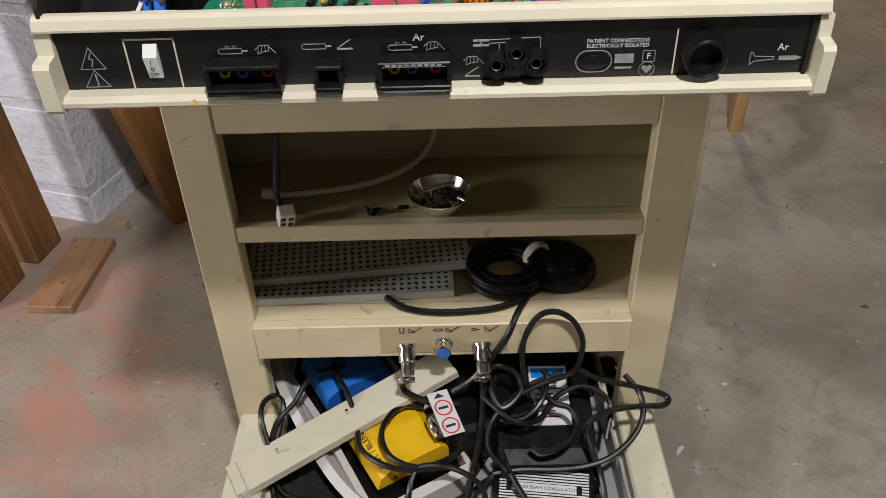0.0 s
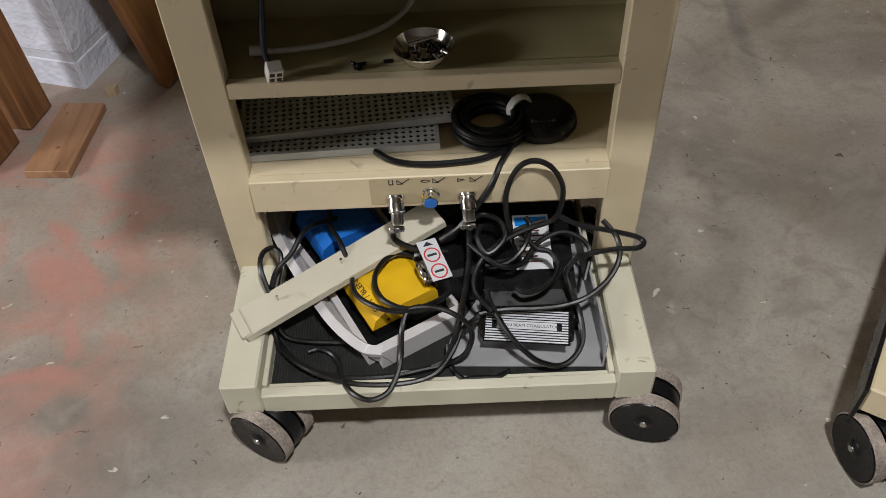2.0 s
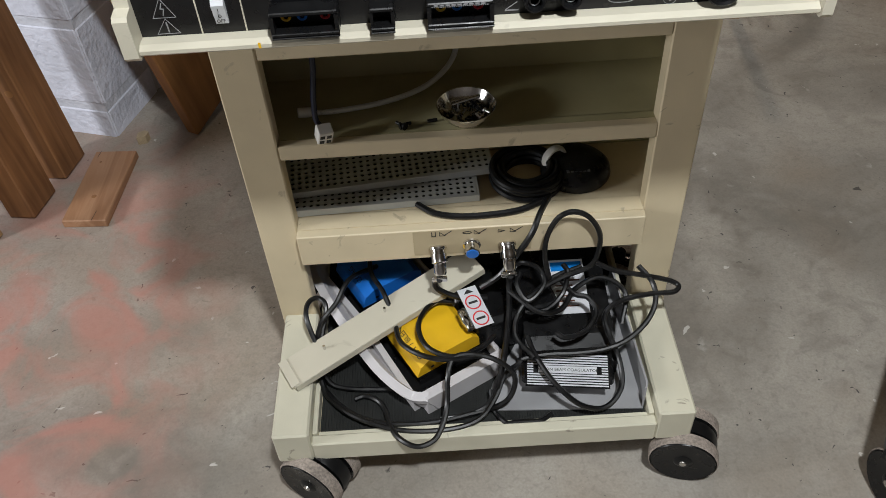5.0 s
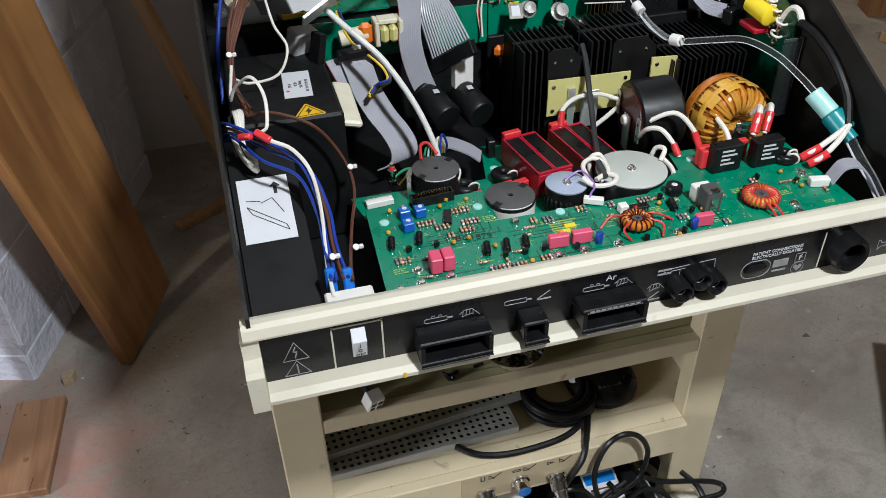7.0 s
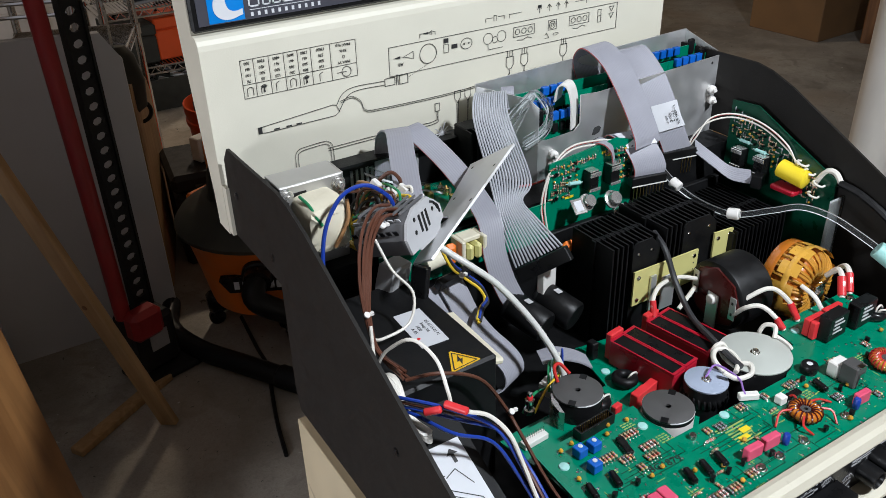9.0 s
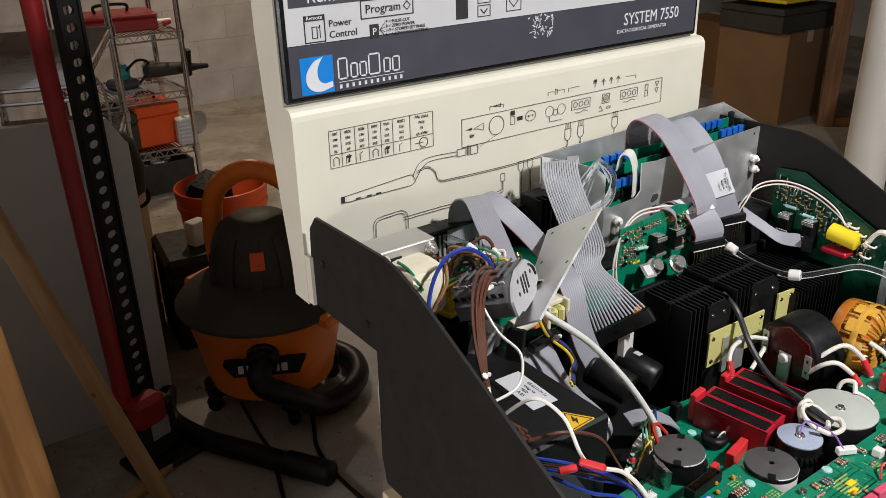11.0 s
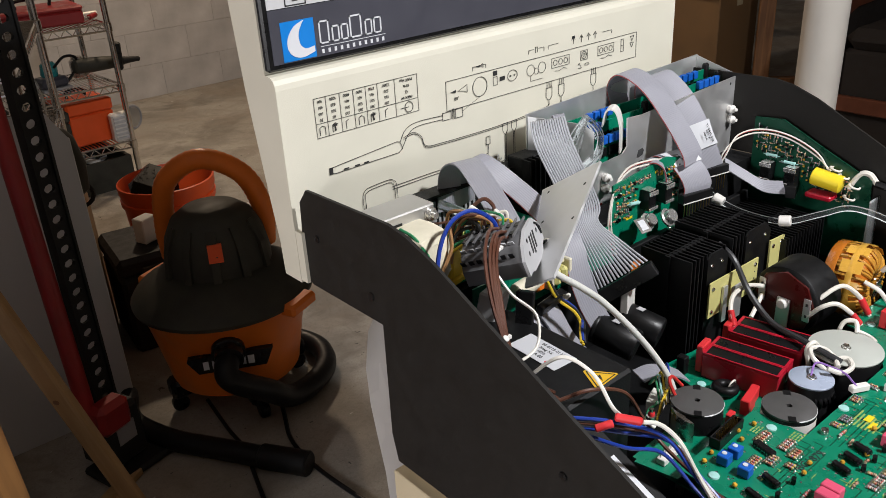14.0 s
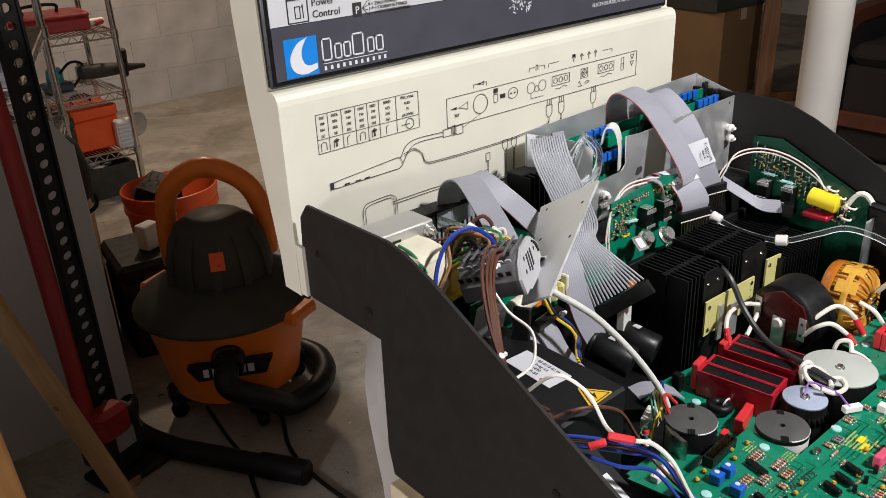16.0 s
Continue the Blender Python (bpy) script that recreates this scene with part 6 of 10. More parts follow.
part("violet_wire", G().tube([(0.004, -0.070, 0.817), (0.020, -0.066, 0.822), (0.026, -0.078, 0.820), (0.024, -0.092, 0.820), (0.016, -0.102, 0.8205), (0.012, -0.108, 0.8195)], 0.0010, 6), "wire_violet", BOARD2)
part("white_plug", G(pose(0.016, -0.1085, ZB + 0.001, 0, 0, -28)).box(-0.009, 0.009, -0.0032, 0.0032, 0, 0.0065, 0.0008), "nylon", BOARD)
for x, y, R in ((-0.034, -0.008, 0.0085), (-0.078, -0.018, 0.009)):
    t = part("toroid", G().ring((x, y, 0.7925), (0.1, 0.05, 1), R, 0.0048, 22, 10), "rubber", BOARD2, "small taped black toroid")
    part("winding", G().ring((x + R, y - 0.002, 0.7925), (0, 1, 0.2), 0.0054, 0.0010, 14, 6), "wire_white", t)
for x, y, sx, sy, h, a in ((-0.043, -0.037, 0.019, 0.0085, 0.016, 12), (-0.026, -0.032, 0.018, 0.008, 0.013, 14), (-0.070, -0.036, 0.010, 0.006, 0.011, 10)):
    part("film_capacitor", G(pose(x, y, 0.786, 0, 0, a)).box(-sx / 2, sx / 2, -sy / 2, sy / 2, 0, h, 0.0008), "redcap", BOARD2, "red box film capacitor")
# red rectangular cells, each with a black potted top
for x, n in ((-0.001, 0), (0.052, 1)):
    m = pose(x, -0.008, 0.786, 0, 0, 9)
    for k in (0, 1):
        cx = (k - 0.5) * 0.0192
        y0, y1 = (-0.039, 0.036) if n == 0 else (-0.033, 0.040)
        g = G(m).box(cx - 0.0093, cx + 0.0093, y0, y1, 0, 0.0262, 0.0012)
        for s in (-1, 1):
            g.box(cx + s * 0.0093 - (0.0016 if s > 0 else 0), cx + s * 0.0093 + (0.0016 if s < 0 else 0), y0, y1, 0.0262, 0.0282)
            ya = y0 if s < 0 else y1 - 0.003
            g.box(cx - 0.0077, cx + 0.0077, ya, ya + 0.003, 0.0262, 0.0282)
        r = part("potted_capacitor", g, "red", BOARD2, "red rectangular capacitor with a black potted top")
        part("potting", G(m).box(cx - 0.0077, cx + 0.0077, y0 + 0.003, y1 - 0.003, 0.0262, 0.0274), "black_plastic", r)
    part("cell_clip", G(m).box(-0.016, 0.004, 0.0365 if n == 0 else 0.0405, 0.0435 if n == 0 else 0.0475, 0.002, 0.032, 0.001), "redcap", BOARD2)
# standing chokes
CK = (0.110, 0.014, 0.822)
CW = Vector((1.0, -0.06, 0.04)).normalized()
c = part("choke", G().lathe([(0.0345, 0), (0.0375, 0.0015), (0.038, 0.004), (0.038, 0.042), (0.0355, 0.045)], CK, CW, 44), "rubber", GEN, "large black-taped choke standing on edge with a maroon face")
part("face_cover", G().lathe([(0.0, -0.0012), (0.0335, -0.0012), (0.0350, 0.0004), (0.0352, 0.0014)], CK, CW, 8, False), "maroon", c, "dark maroon varnished face")
mm = Matrix.Translation(Vector(CK) - CW * 0.0016) @ pose(0, 0, 0, 0, 0, -93)
part("face_clip", G(mm).box(-0.0075, 0.0075, -0.0022, -0.0003, -0.036, 0.004, 0.0005), "alu", c)
part("clip_bolt", G(mm).lathe([(0.0060, 0), (0.0058, 0.003), (0.0044, 0.0046), (0.0, 0.005)], (0, -0.0022, -0.002), (0, -1, 0), 14), "nylon", c)
for x, z in ((-0.026, 0.006), (0.026, -0.001)):
    p = part("number_tag", G(mm).box(x - 0.0038, x + 0.0038, -0.0016, -0.0004, z - 0.013, z + 0.013), "alu", c)
    part("tag_mark", bars(bars(G(mm), x - 0.0012, x + 0.0012, -0.0017, z + 0.005, z + 0.008), x - 0.0012, x + 0.0012, -0.0017, z - 0.008, z - 0.005), "ink", p)
CH = Vector((0.205, -0.013, 0.8215))
q = Vector((0.08, -1, 0.06)).normalized()
c = part("choke", G().ring(CH, q, 0.0225, 0.0165, 44, 14, 1.36), "kapton", GEN, "large amber toroid choke wound in varnished wire")
e1 = q.orthogonal().normalized()
e2 = q.cross(e1)
g = G()
for i in range(34):
    a = 2 * math.pi * (i + 0.25 * math.sin(i * 2.1)) / 34
    rad = e1 * math.cos(a) + e2 * math.sin(a)
    tan = -e1 * math.sin(a) + e2 * math.cos(a)
    ring = []
    for s in range(17):
        u = 2 * math.pi * s / 16
        ring.append(CH + rad * (0.0225 + 0.0170 * math.cos(u)) + q * (0.0236 * math.sin(u)) + tan * 0.0016 * math.sin(u))
    g.tube(ring, 0.0019, 6, 1)
tagged(part("winding", g, "varnish", c, "amber varnished copper winding"), kind="stuff")
# yellow tape round the rim with gaps over the winding, and a darker amber band behind
for k in range(11):
    a0, a1 = 2 * math.pi * k / 11, 2 * math.pi * (k + 0.62) / 11
    vs = []
    for s in range(6):
        a = a0 + (a1 - a0) * s / 5
        rad = e1 * math.cos(a) + e2 * math.sin(a)
        vs += [CH + rad * 0.0412 - q * 0.004, CH + rad * 0.0412 + q * 0.014, CH + rad * 0.0402 + q * 0.0185]
    part("tape_patch", G().add(vs, [(3 * s + j, 3 * s + 3 + j, 3 * s + 4 + j, 3 * s + 1 + j) for s in range(5) for j in (0, 1)], True), "amber_tape", c)
part("tape_wrap", G().lathe([(0.0395, 0), (0.0408, 0.002), (0.0410, 0.011), (0.0406, 0.012)], CH - q * 0.020, q, 48, False), "kapton", c, "amber tape round the rim")
part("tape_wrap", G().lathe([(0.0410, 0), (0.0414, 0.001), (0.0414, 0.006), (0.0410, 0.007)], CH + q * 0.004, q, 48, False), "amber_tape", c, "yellow tape round the rim")
part("mount_clip", G(Matrix.Translation(CH + q * 0.0255) @ pose(0, 0, 0, 8, 0, 4)).box(-0.009, 0.009, -0.0015, 0.0, -0.026, 0.006, 0.0006).lathe([(0.005, 0), (0.005, 0.003), (0, 0.004)], (0, -0.0015, -0.004), (0, -1, 0), 6), "steel", c)
# heavy white leads with red sleeves
for pts, ends in ((((0.1065, 0.038, 0.832), (0.086, 0.044, 0.838), (0.062, 0.046, 0.836), (0.044, 0.038, 0.828), (0.040, 0.030, 0.812)), 1),
                  (((0.1065, 0.038, 0.822), (0.094, 0.036, 0.814), (0.080, 0.034, 0.806)), 0),
                  (((0.1075, -0.013, 0.822), (0.116, -0.022, 0.838), (0.134, -0.033, 0.847), (0.148, -0.047, 0.832), (0.153, -0.056, 0.8135)), 1),
                  (((0.1075, -0.013, 0.814), (0.108, -0.026, 0.830), (0.117, -0.037, 0.834), (0.125, -0.050, 0.824), (0.128, -0.059, 0.8135)), 1),
                  (((0.178, -0.036, 0.836), (0.180, -0.052, 0.830), (0.182, -0.064, 0.816)), 0)):
    w = part("lead_wire", G().tube(pts, 0.0024, 8), "wire_white", GEN, "thick white lead")
    if ends:
        p, o = Vector(pts[-1]), Vector(pts[-2])
        part("sleeve", G().cyl(p.lerp(o, 0.1), p.lerp(o, 1.0), 0.0035, 10, 0.0006), "redcap", w, "red crimp sleeve")
for dx in (0.0, 0.012):
    w = part("lead_wire", G().tube([(0.216 + dx, -0.038, 0.836), (0.214 + dx, -0.050, 0.850), (0.206 + dx, -0.062, 0.846), (0.198 + dx, -0.070, 0.832)], 0.0028, 8), "wire_white", GEN, "thick white lead")
    part("sleeve", G().cyl((0.208 + dx, -0.059, 0.848), (0.199 + dx, -0.069, 0.833), 0.0044, 10, 0.0006), "redcap", w, "red crimp sleeve")
part("coax_lead", G().tube([(0.080, 0.080, 0.878), (0.076, 0.058, 0.868), (0.074, 0.036, 0.838), (0.066, 0.004, 0.818), (0.052, -0.034, 0.820), (0.042, -0.062, 0.822), (0.040, -0.080, 0.820)], 0.0031, 8), "coax", GEN, "black coaxial lead")

# heat sinks with fins; a plain plate covers part of the front
def heat_sink(x0, x1, y0, y1, z0, z1, n, xp, label):
    ym = y0 + (y1 - y0) * 0.45
    hs = part("heat_sink", G().box(x0, x1, ym - 0.0030, ym + 0.0030, z0, z1 - 0.0006), "black_metal", GEN, label)
    if xp < x1:
        c = 0.012
        part("front_plate", G().prism([(xp, z0), (x1, z0), (x1, z1 - c), (x1 - c, z1), (xp + c * 0.4, z1), (xp, z1 - c * 0.4)], "y", y0 - 0.0025, y0 - 0.0005), "black_metal", hs)
        for x in (xp + 0.008, x1 - 0.012):
            part("screw", G().lathe([(0.002, 0), (0.0016, 0.001), (0, 0.0013)], (x, y0 - 0.0025, z1 - 0.014), (0, -1, 0), 10), "chrome", hs)
    for i in range(n):
        x = x0 + (i + 0.5) * (x1 - x0) / n
        part("fin", G().box(x - 0.0009, x + 0.0009, y0, y1, z0, z1), "black_metal", hs)
    return hs


heat_sink(0.008, 0.074, 0.066, 0.128, 0.758, 0.884, 10, 0.036, "black finned heat sink")
heat_sink(0.082, 0.158, 0.066, 0.138, 0.758, 0.886, 11, 0.108, "black finned heat sink")
heat_sink(0.172, 0.264, 0.052, 0.150, 0.758, 0.858, 14, 0.9, "black finned heat sink")
part("rear_shelf", G().box(0.0, 0.262, 0.1515, 0.1585, 0.758, 0.868, 0.001), "black_metal", GEN, "black mounting bar behind the heat sinks")
for x0, x1, z0, z1 in ((0.036, 0.129, 0.812, 0.852), (0.152, 0.182, 0.815, 0.862)):
    p = part("laminate_plate", G().prism([(x0, z0), (x1, z0), (x1, z1 - 0.001), (x0, z1 + 0.001)], "y", 0.0585, 0.0605), "fr4", GEN, "pale yellow laminate plate")
    for x in (x0 + 0.006, x1 - 0.006):
        for z in (z0 + 0.006, z1 - 0.007):
            part("screw", G().lathe([(0.0026, 0), (0.0022, 0.001), (0, 0.0016)], (x, 0.0585, z), (0, -1, 0), 10), "chrome", p)
    for z in (z0 + 0.016, z0 + 0.024):
        part("hole_mark", G().lathe([(0.0011, 0), (0, 0.0002)], (x1 - 0.006, 0.0585, z), (0, -1, 0), 8), "ink", p)
    if x0 < 0.1:
        part("metal_tab", G().box(0.058, 0.066, 0.0555, 0.058, 0.800, 0.842), "alu", p)
        part("metal_tab", G().box(0.072, 0.092, 0.0535, 0.055, 0.796, 0.838, 0.0006), "alu", p)

# black supply covers on the left
COV = part("inlet_cover", G().prism([(0.004, 0.757), (0.004, 0.868), (-0.012, 0.866), (-0.188, 0.787), (-0.192, 0.780), (-0.192, 0.757)], "x", -0.2945, -0.238), "black_metal", GEN, "sloping black cover over the mains inlet")
ms = Matrix.Translation((-0.2685, -0.071, 0.8405)) @ pose(0, 0, 0, 24.2, 0, 0)
st = part("diagram_sticker", G(ms).box(-0.0215, 0.0215, -0.032, 0.032, 0, 0.0006), "white", COV, "white sticker with a line diagram and arrow")
g = G(ms)
g.prism([(0.010, 0.026), (0.005, 0.021), (0.0085, 0.021), (0.0085, 0.014), (0.0115, 0.014), (0.0115, 0.021), (0.015, 0.021)], "z", 0.0006, 0.0009)
for a, b in (((-0.016, 0.004), (0.014, -0.018)), ((-0.012, -0.004), (0.016, -0.024)), ((-0.016, 0.004), (-0.012, -0.004)), ((0.014, -0.018), (0.016, -0.024)), ((-0.004, 0.006), (0.006, 0.010)), ((0.006, 0.010), (0.014, -0.006)), ((-0.016, 0.010), (-0.004, 0.008))):
    d = Vector((b[0] - a[0], b[1] - a[1], 0))
    n = Vector((-d.y, d.x, 0)).normalized() * 0.0004
    A, B = Vector((*a, 0.0008)), Vector((*b, 0.0008))
    g.add([A + n, A - n, B - n, B + n], [(0, 1, 2, 3)])
part("diagram", g, "ink", st)
SUP = part("supply_cover", G().box(-0.285, -0.187, -0.012, 0.135, 0.757, 0.889, 0.0025), "black_metal", GEN, "black power-supply cover with white and yellow labels")
ml = pose(-0.2200, 0.0555, 0.8892, 0, 0, -3)
st = part("label", G(ml).box(-0.0130, 0.0130, -0.0270, 0.0270, 0, 0.0005), "white", SUP, "white part-number label")
for k, words in enumerate(("05-0115-01 N", "Imag X6", "1830", "A-B5")):
    lettering(words, 0.0044, ml @ pose(0.0072 - k * 0.0052, 0.008 - 0.002 * k, 0.0006, 0, 0, -90), "ink", st, align="LEFT")
part("red_dot", G(ml).lathe([(0.0016, 0.0005), (0.0016, 0.0008), (0, 0.0008)], (-0.0092, -0.014, 0), (0, 0, 1), 12), "redcap", st)
mt = pose(-0.217, -0.001, 0.8892, 0, 0, 4)
st = part("warning_label", G(mt).prism([(-0.0135, -0.0095), (0.0135, -0.0095), (0.014, -0.008), (0.001, 0.0135), (-0.001, 0.0135), (-0.014, -0.008)], "z", 0, 0.0005), "yellow", SUP, "yellow triangular high-voltage warning label")
g = G(mt)
g.prism([(0.002, 0.006), (-0.003, -0.001), (-0.0005, -0.001), (-0.002, -0.0065), (0.0035, 0.0005), (0.001, 0.0005)], "z", 0.0005, 0.0008)
for (ax, ay), (bx, by) in (((-0.0115, -0.0082), (0.0115, -0.0082)), ((0.0115, -0.0082), (0, 0.0112)), ((0, 0.0112), (-0.0115, -0.0082))):
    d = Vector((bx - ax, by - ay, 0)).normalized()
    n = Vector((-d.y, d.x, 0)) * 0.0005
    A, B = Vector((ax, ay, 0.0007)), Vector((bx, by, 0.0007))
    g.add([A + n, A - n, B - n, B + n], [(0, 1, 2, 3)])
part("bolt_mark", g, "ink", st)
part("foam_pad", G(pose(-0.186, 0.046, 0.870, 0, 14, -2)).box(0, 0.019, -0.043, 0.042, -0.004, 0.003, 0.0022), "tape", GEN, "cream foam strip")

# mains transformer: laminated steel frame, folded strap with slots, taped coil bulging forward
MT = Matrix.Translation((0, 0.012, 0.006))
TR = part("transformer", G(MT).box(-0.279, -0.225, 0.180, 0.206, 0.895, 0.979, 0.001), "lam_steel", GEN, "steel-framed transformer with a cream taped coil")
part("top_strap", G(MT).box(-0.283, -0.221, 0.174, 0.208, 0.9795, 0.9815, 0.0006), "galv", TR)
part("front_flange", G(MT).box(-0.283, -0.221, 0.1725, 0.1742, 0.9590, 0.9815, 0.0006).box(-0.2310, -0.221, 0.1725, 0.1742, 0.9215, 0.9588, 0.0006), "galv", TR)
part("side_flange", G(MT).box(-0.2208, -0.2190, 0.176, 0.206, 0.905, 0.9812, 0.0006), "galv", TR)
part("lower_flange", G(MT).box(-0.283, -0.221, 0.1725, 0.1742, 0.890, 0.9215, 0.0006), "galv", TR)
part("slot", G(MT).box(-0.272, -0.258, 0.1720, 0.1724, 0.9700, 0.9745), "black_plastic", TR)
for x, z in ((-0.2265, 0.9735), (-0.2775, 0.9735), (-0.2275, 0.912), (-0.2775, 0.912)):
    part("bolt", G(MT).lathe([(0.0068, 0), (0.0068, 0.0012), (0.0052, 0.0013), (0.0052, 0.0048), (0.003, 0.005), (0.003, 0.009), (0, 0.009)], (x, 0.1722, z), (0, -1, 0), 10), "bright_can", TR)
vs, n = [], 20
for r, y in ((0.62, 0.134), (0.86, 0.137), (0.97, 0.146), (1.0, 0.158), (0.96, 0.172), (0.96, 0.180)):
    for i in range(n):
        a = 2 * math.pi * (i + 0.5) / n
        ca, sa = math.cos(a), math.sin(a)
        u, w = math.copysign(abs(ca) ** 0.38, ca), math.copysign(abs(sa) ** 0.38, sa)
        vs.append((-0.2535 + 0.0215 * r * u + 0.0006 * math.sin(5 * i + 40 * y), y + 0.0012 * math.sin(3 * i), 0.9490 + 0.0245 * r * w + 0.0006 * math.sin(7 * i)))
g = G(MT).add(vs, [(k * n + i, k * n + (i + 1) % n, (k + 1) * n + (i + 1) % n, (k + 1) * n + i) for k in range(5) for i in range(n)], True)
g.f.append(list(range(n))[::-1])
g.s.append(True)
CO = part("coil", g, "tape", TR, "cream taped coil")
part("green_lead", G(MT).tube([(-0.270, 0.160, 0.976), (-0.268, 0.146, 0.973), (-0.266, 0.136, 0.965), (-0.262, 0.1335, 0.956)], 0.0014, 6), "wire_green", CO)
part("brown_lead", G(MT).tube([(-0.236, 0.135, 0.974), (-0.238, 0.131, 0.958), (-0.244, 0.1315, 0.945), (-0.252, 0.133, 0.932)], 0.0018, 6), "tan_wire", CO)

# tilted bracket plate carrying a row of terminals
A, B, C = Vector((-0.206, 0.055, 0.953)), Vector((-0.081, 0.111, 1.006)), Vector((-0.079, 0.185, 0.958))
EX = (B - A).normalized()
n = (B - A).cross(C - B).normalized()
EN = n.cross(EX)
if EN.dot(Vector((0, -1, 0))) < 0:
    EN = -EN
D = A + (C - B) * 0.45
n = n * 0.0011
g = G()
q4 = [A, B, C, D]
g.add([p - n for p in q4] + [p + n for p in q4], [(3, 2, 1, 0), (4, 5, 6, 7), (0, 1, 5, 4), (1, 2, 6, 5), (2, 3, 7, 6), (3, 0, 4, 7)])
TP = part("bracket_plate", g, "alu", GEN, "tilted bare aluminium bracket plate")
for s, t in ((0.50, 0.12), (0.82, 0.14), (0.93, 0.86), (0.60, 0.85)):
    p = A.lerp(B, s).lerp(D.lerp(C, s), t)
    part("hole", G().lathe([(0.0019, 0), (0.0012, 0.0003), (0, 0.0003)], p + n, n, 10).lathe([(0.0019, 0), (0.0012, 0.0003), (0, 0.0003)], p - n, -n, 10), "ink", TP)
# local axes: x along the plate, y inwards from the slotted end, z off the plate
by = -Vector((0.50, -0.82, 0.28)).normalized()
bx = Vector((0.806, 0.586, -0.024))
bx = (bx - by * bx.dot(by)).normalized()
bz = bx.cross(by)
mb = Matrix.Translation(Vector((-0.194, 0.091, 0.966)) - bx * 0.031 - bz * 0.0215) @ Matrix((bx, by, bz)).transposed().to_4x4() @ Matrix.Scale(1.2, 4)
prof = [(0.006, 0.004), (0.015, 0.004), (0.018, 0.002), (0.046, 0.002), (0.050, 0.008), (0.056, 0.010), (0.056, 0.020), (0.050, 0.026), (0.042, 0.032), (0.022, 0.032), (0.010, 0.026), (0.004, 0.016)]
TB = part("terminal_block", G(mb).prism(prof, "y", 0.0025, 0.047), "module_grey", GEN, "grey terminal module with a slotted end plate")
part("end_plate", G(mb).prism([(x * 1.03 - 0.001, z * 1.03) for x, z in prof], "y", 0.0, 0.0022), "module_end", TB)
for i in range(3):
    part("slot", G(mb).box(0.024 + i * 0.0052, 0.0266 + i * 0.0052, -0.0003, 0.0, 0.013 + (i == 1) * -0.002, 0.026), "black_plastic", TB)
for x, z in ((0.017, 0.016), (0.045, 0.022), (0.019, 0.025)):
    part("hole", G(mb).lathe([(0.0018, 0), (0, 0.0003)], (x, 0, z), (0, -1, 0), 10), "black_plastic", TB)
for i in range(2):
    part("slot", G(mb).tube([(0.044 + i * 0.004, -0.0002, 0.028 - i * 0.003), (0.049 + i * 0.003, -0.0002, 0.025 - i * 0.003), (0.052 + i * 0.001, -0.0002, 0.019 - i * 0.003)], 0.0010, 6), "black_plastic", TB)
# cells of the row: ribs on the top and holes down the side
for i in range(7):
    y = 0.006 + i * 0.006
    part("cell_rib", G(mb).box(0.012, 0.046, y - 0.0006, y + 0.0006, 0.0322, 0.0338), "module_grey", TB)
    part("cell_hole", G(mb @ Matrix.Translation((0.0065, y + 0.003, 0.0205)) @ pose(0, 0, 0, 0, -31, 0)).box(-0.0008, 0.0, -0.0017, 0.0017, -0.0035, 0.0035), "black_plastic", TB)
    part("cell_hole", G(mb).box(0.018, 0.024, y + 0.0012, y + 0.0048, 0.0321, 0.0326).box(0.033, 0.039, y + 0.0012, y + 0.0048, 0.0321, 0.0326), "black_plastic", TB)
    part("cell_mark", G(mb @ Matrix.Translation((0.0125, y + 0.003, 0.0278)) @ pose(0, 0, 0, 0, -31, 0)).box(-0.0006, 0.0001, -0.002, 0.002, -0.0022, 0.0022), "white", TB)
part("rail_foot", G(mb).box(0.048, 0.064, -0.004, 0.010, 0.0015, 0.0032, 0.0004).box(0.056, 0.058, -0.004, 0.010, 0.0032, 0.009), "chrome", TB)
part("rail_screw", G(mb).lathe([(0.0045, 0), (0.0045, 0.002), (0.003, 0.003), (0, 0.003)], (0.061, 0.002, 0.0033), (0, 0, 1), 12), "chrome", TB)

# aluminium card cage at the back right
CAGE = part("card_cage", G().prism([(0.022, 0.880), (0.303, 0.880), (0.303, 0.998), (0.105, 0.991), (0.0785, 0.993), (0.0800, 0.960), (0.072, 0.953), (0.034, 0.951), (0.022, 0.954)], "y", 0.2040, 0.2055), "alu", GEN, "bare aluminium card cage holding boards with blue trimmers")
part("cage_back", G().prism([(-0.018, 0.880), (0.303, 0.880), (0.303, 1.016), (-0.018, 1.008)], "y", 0.266, 0.2675), "alu", CAGE)
part("cage_end", G().prism([(0.2058, 0.88), (0.2658, 0.88), (0.2658, 1.015), (0.2058, 0.998)], "x", 0.3015, 0.303), "alu", CAGE)
me = Matrix.Translation((0.022, 0.2045, 0)) @ pose(0, 0, 0, 0, 0, 123)
part("cage_end", G(me).prism([(0.0, 0.880), (0.072, 0.880), (0.072, 1.006), (0.012, 0.999), (0.0, 0.990)], "y", 0.0, 0.0015), "alu", CAGE)
part("cage_floor", G().box(0.0, 0.3, 0.206, 0.2655, 0.88, 0.8815), "alu", CAGE)
for x, z in ((0.018, 0.985), (0.046, 0.990), (0.030, 0.93)):
    part("hole", G(me).lathe([(0.0018, 0), (0, 0.0003)], (x, 0.0015, z), (0, 1, 0), 10), "ink", CAGE)
for x, z in ((0.285, 0.990), (0.165, 0.984)):
    part("hole", G().lathe([(0.0018, 0), (0, 0.0003)], (x, 0.2040, z), (0, -1, 0), 10), "ink", CAGE)
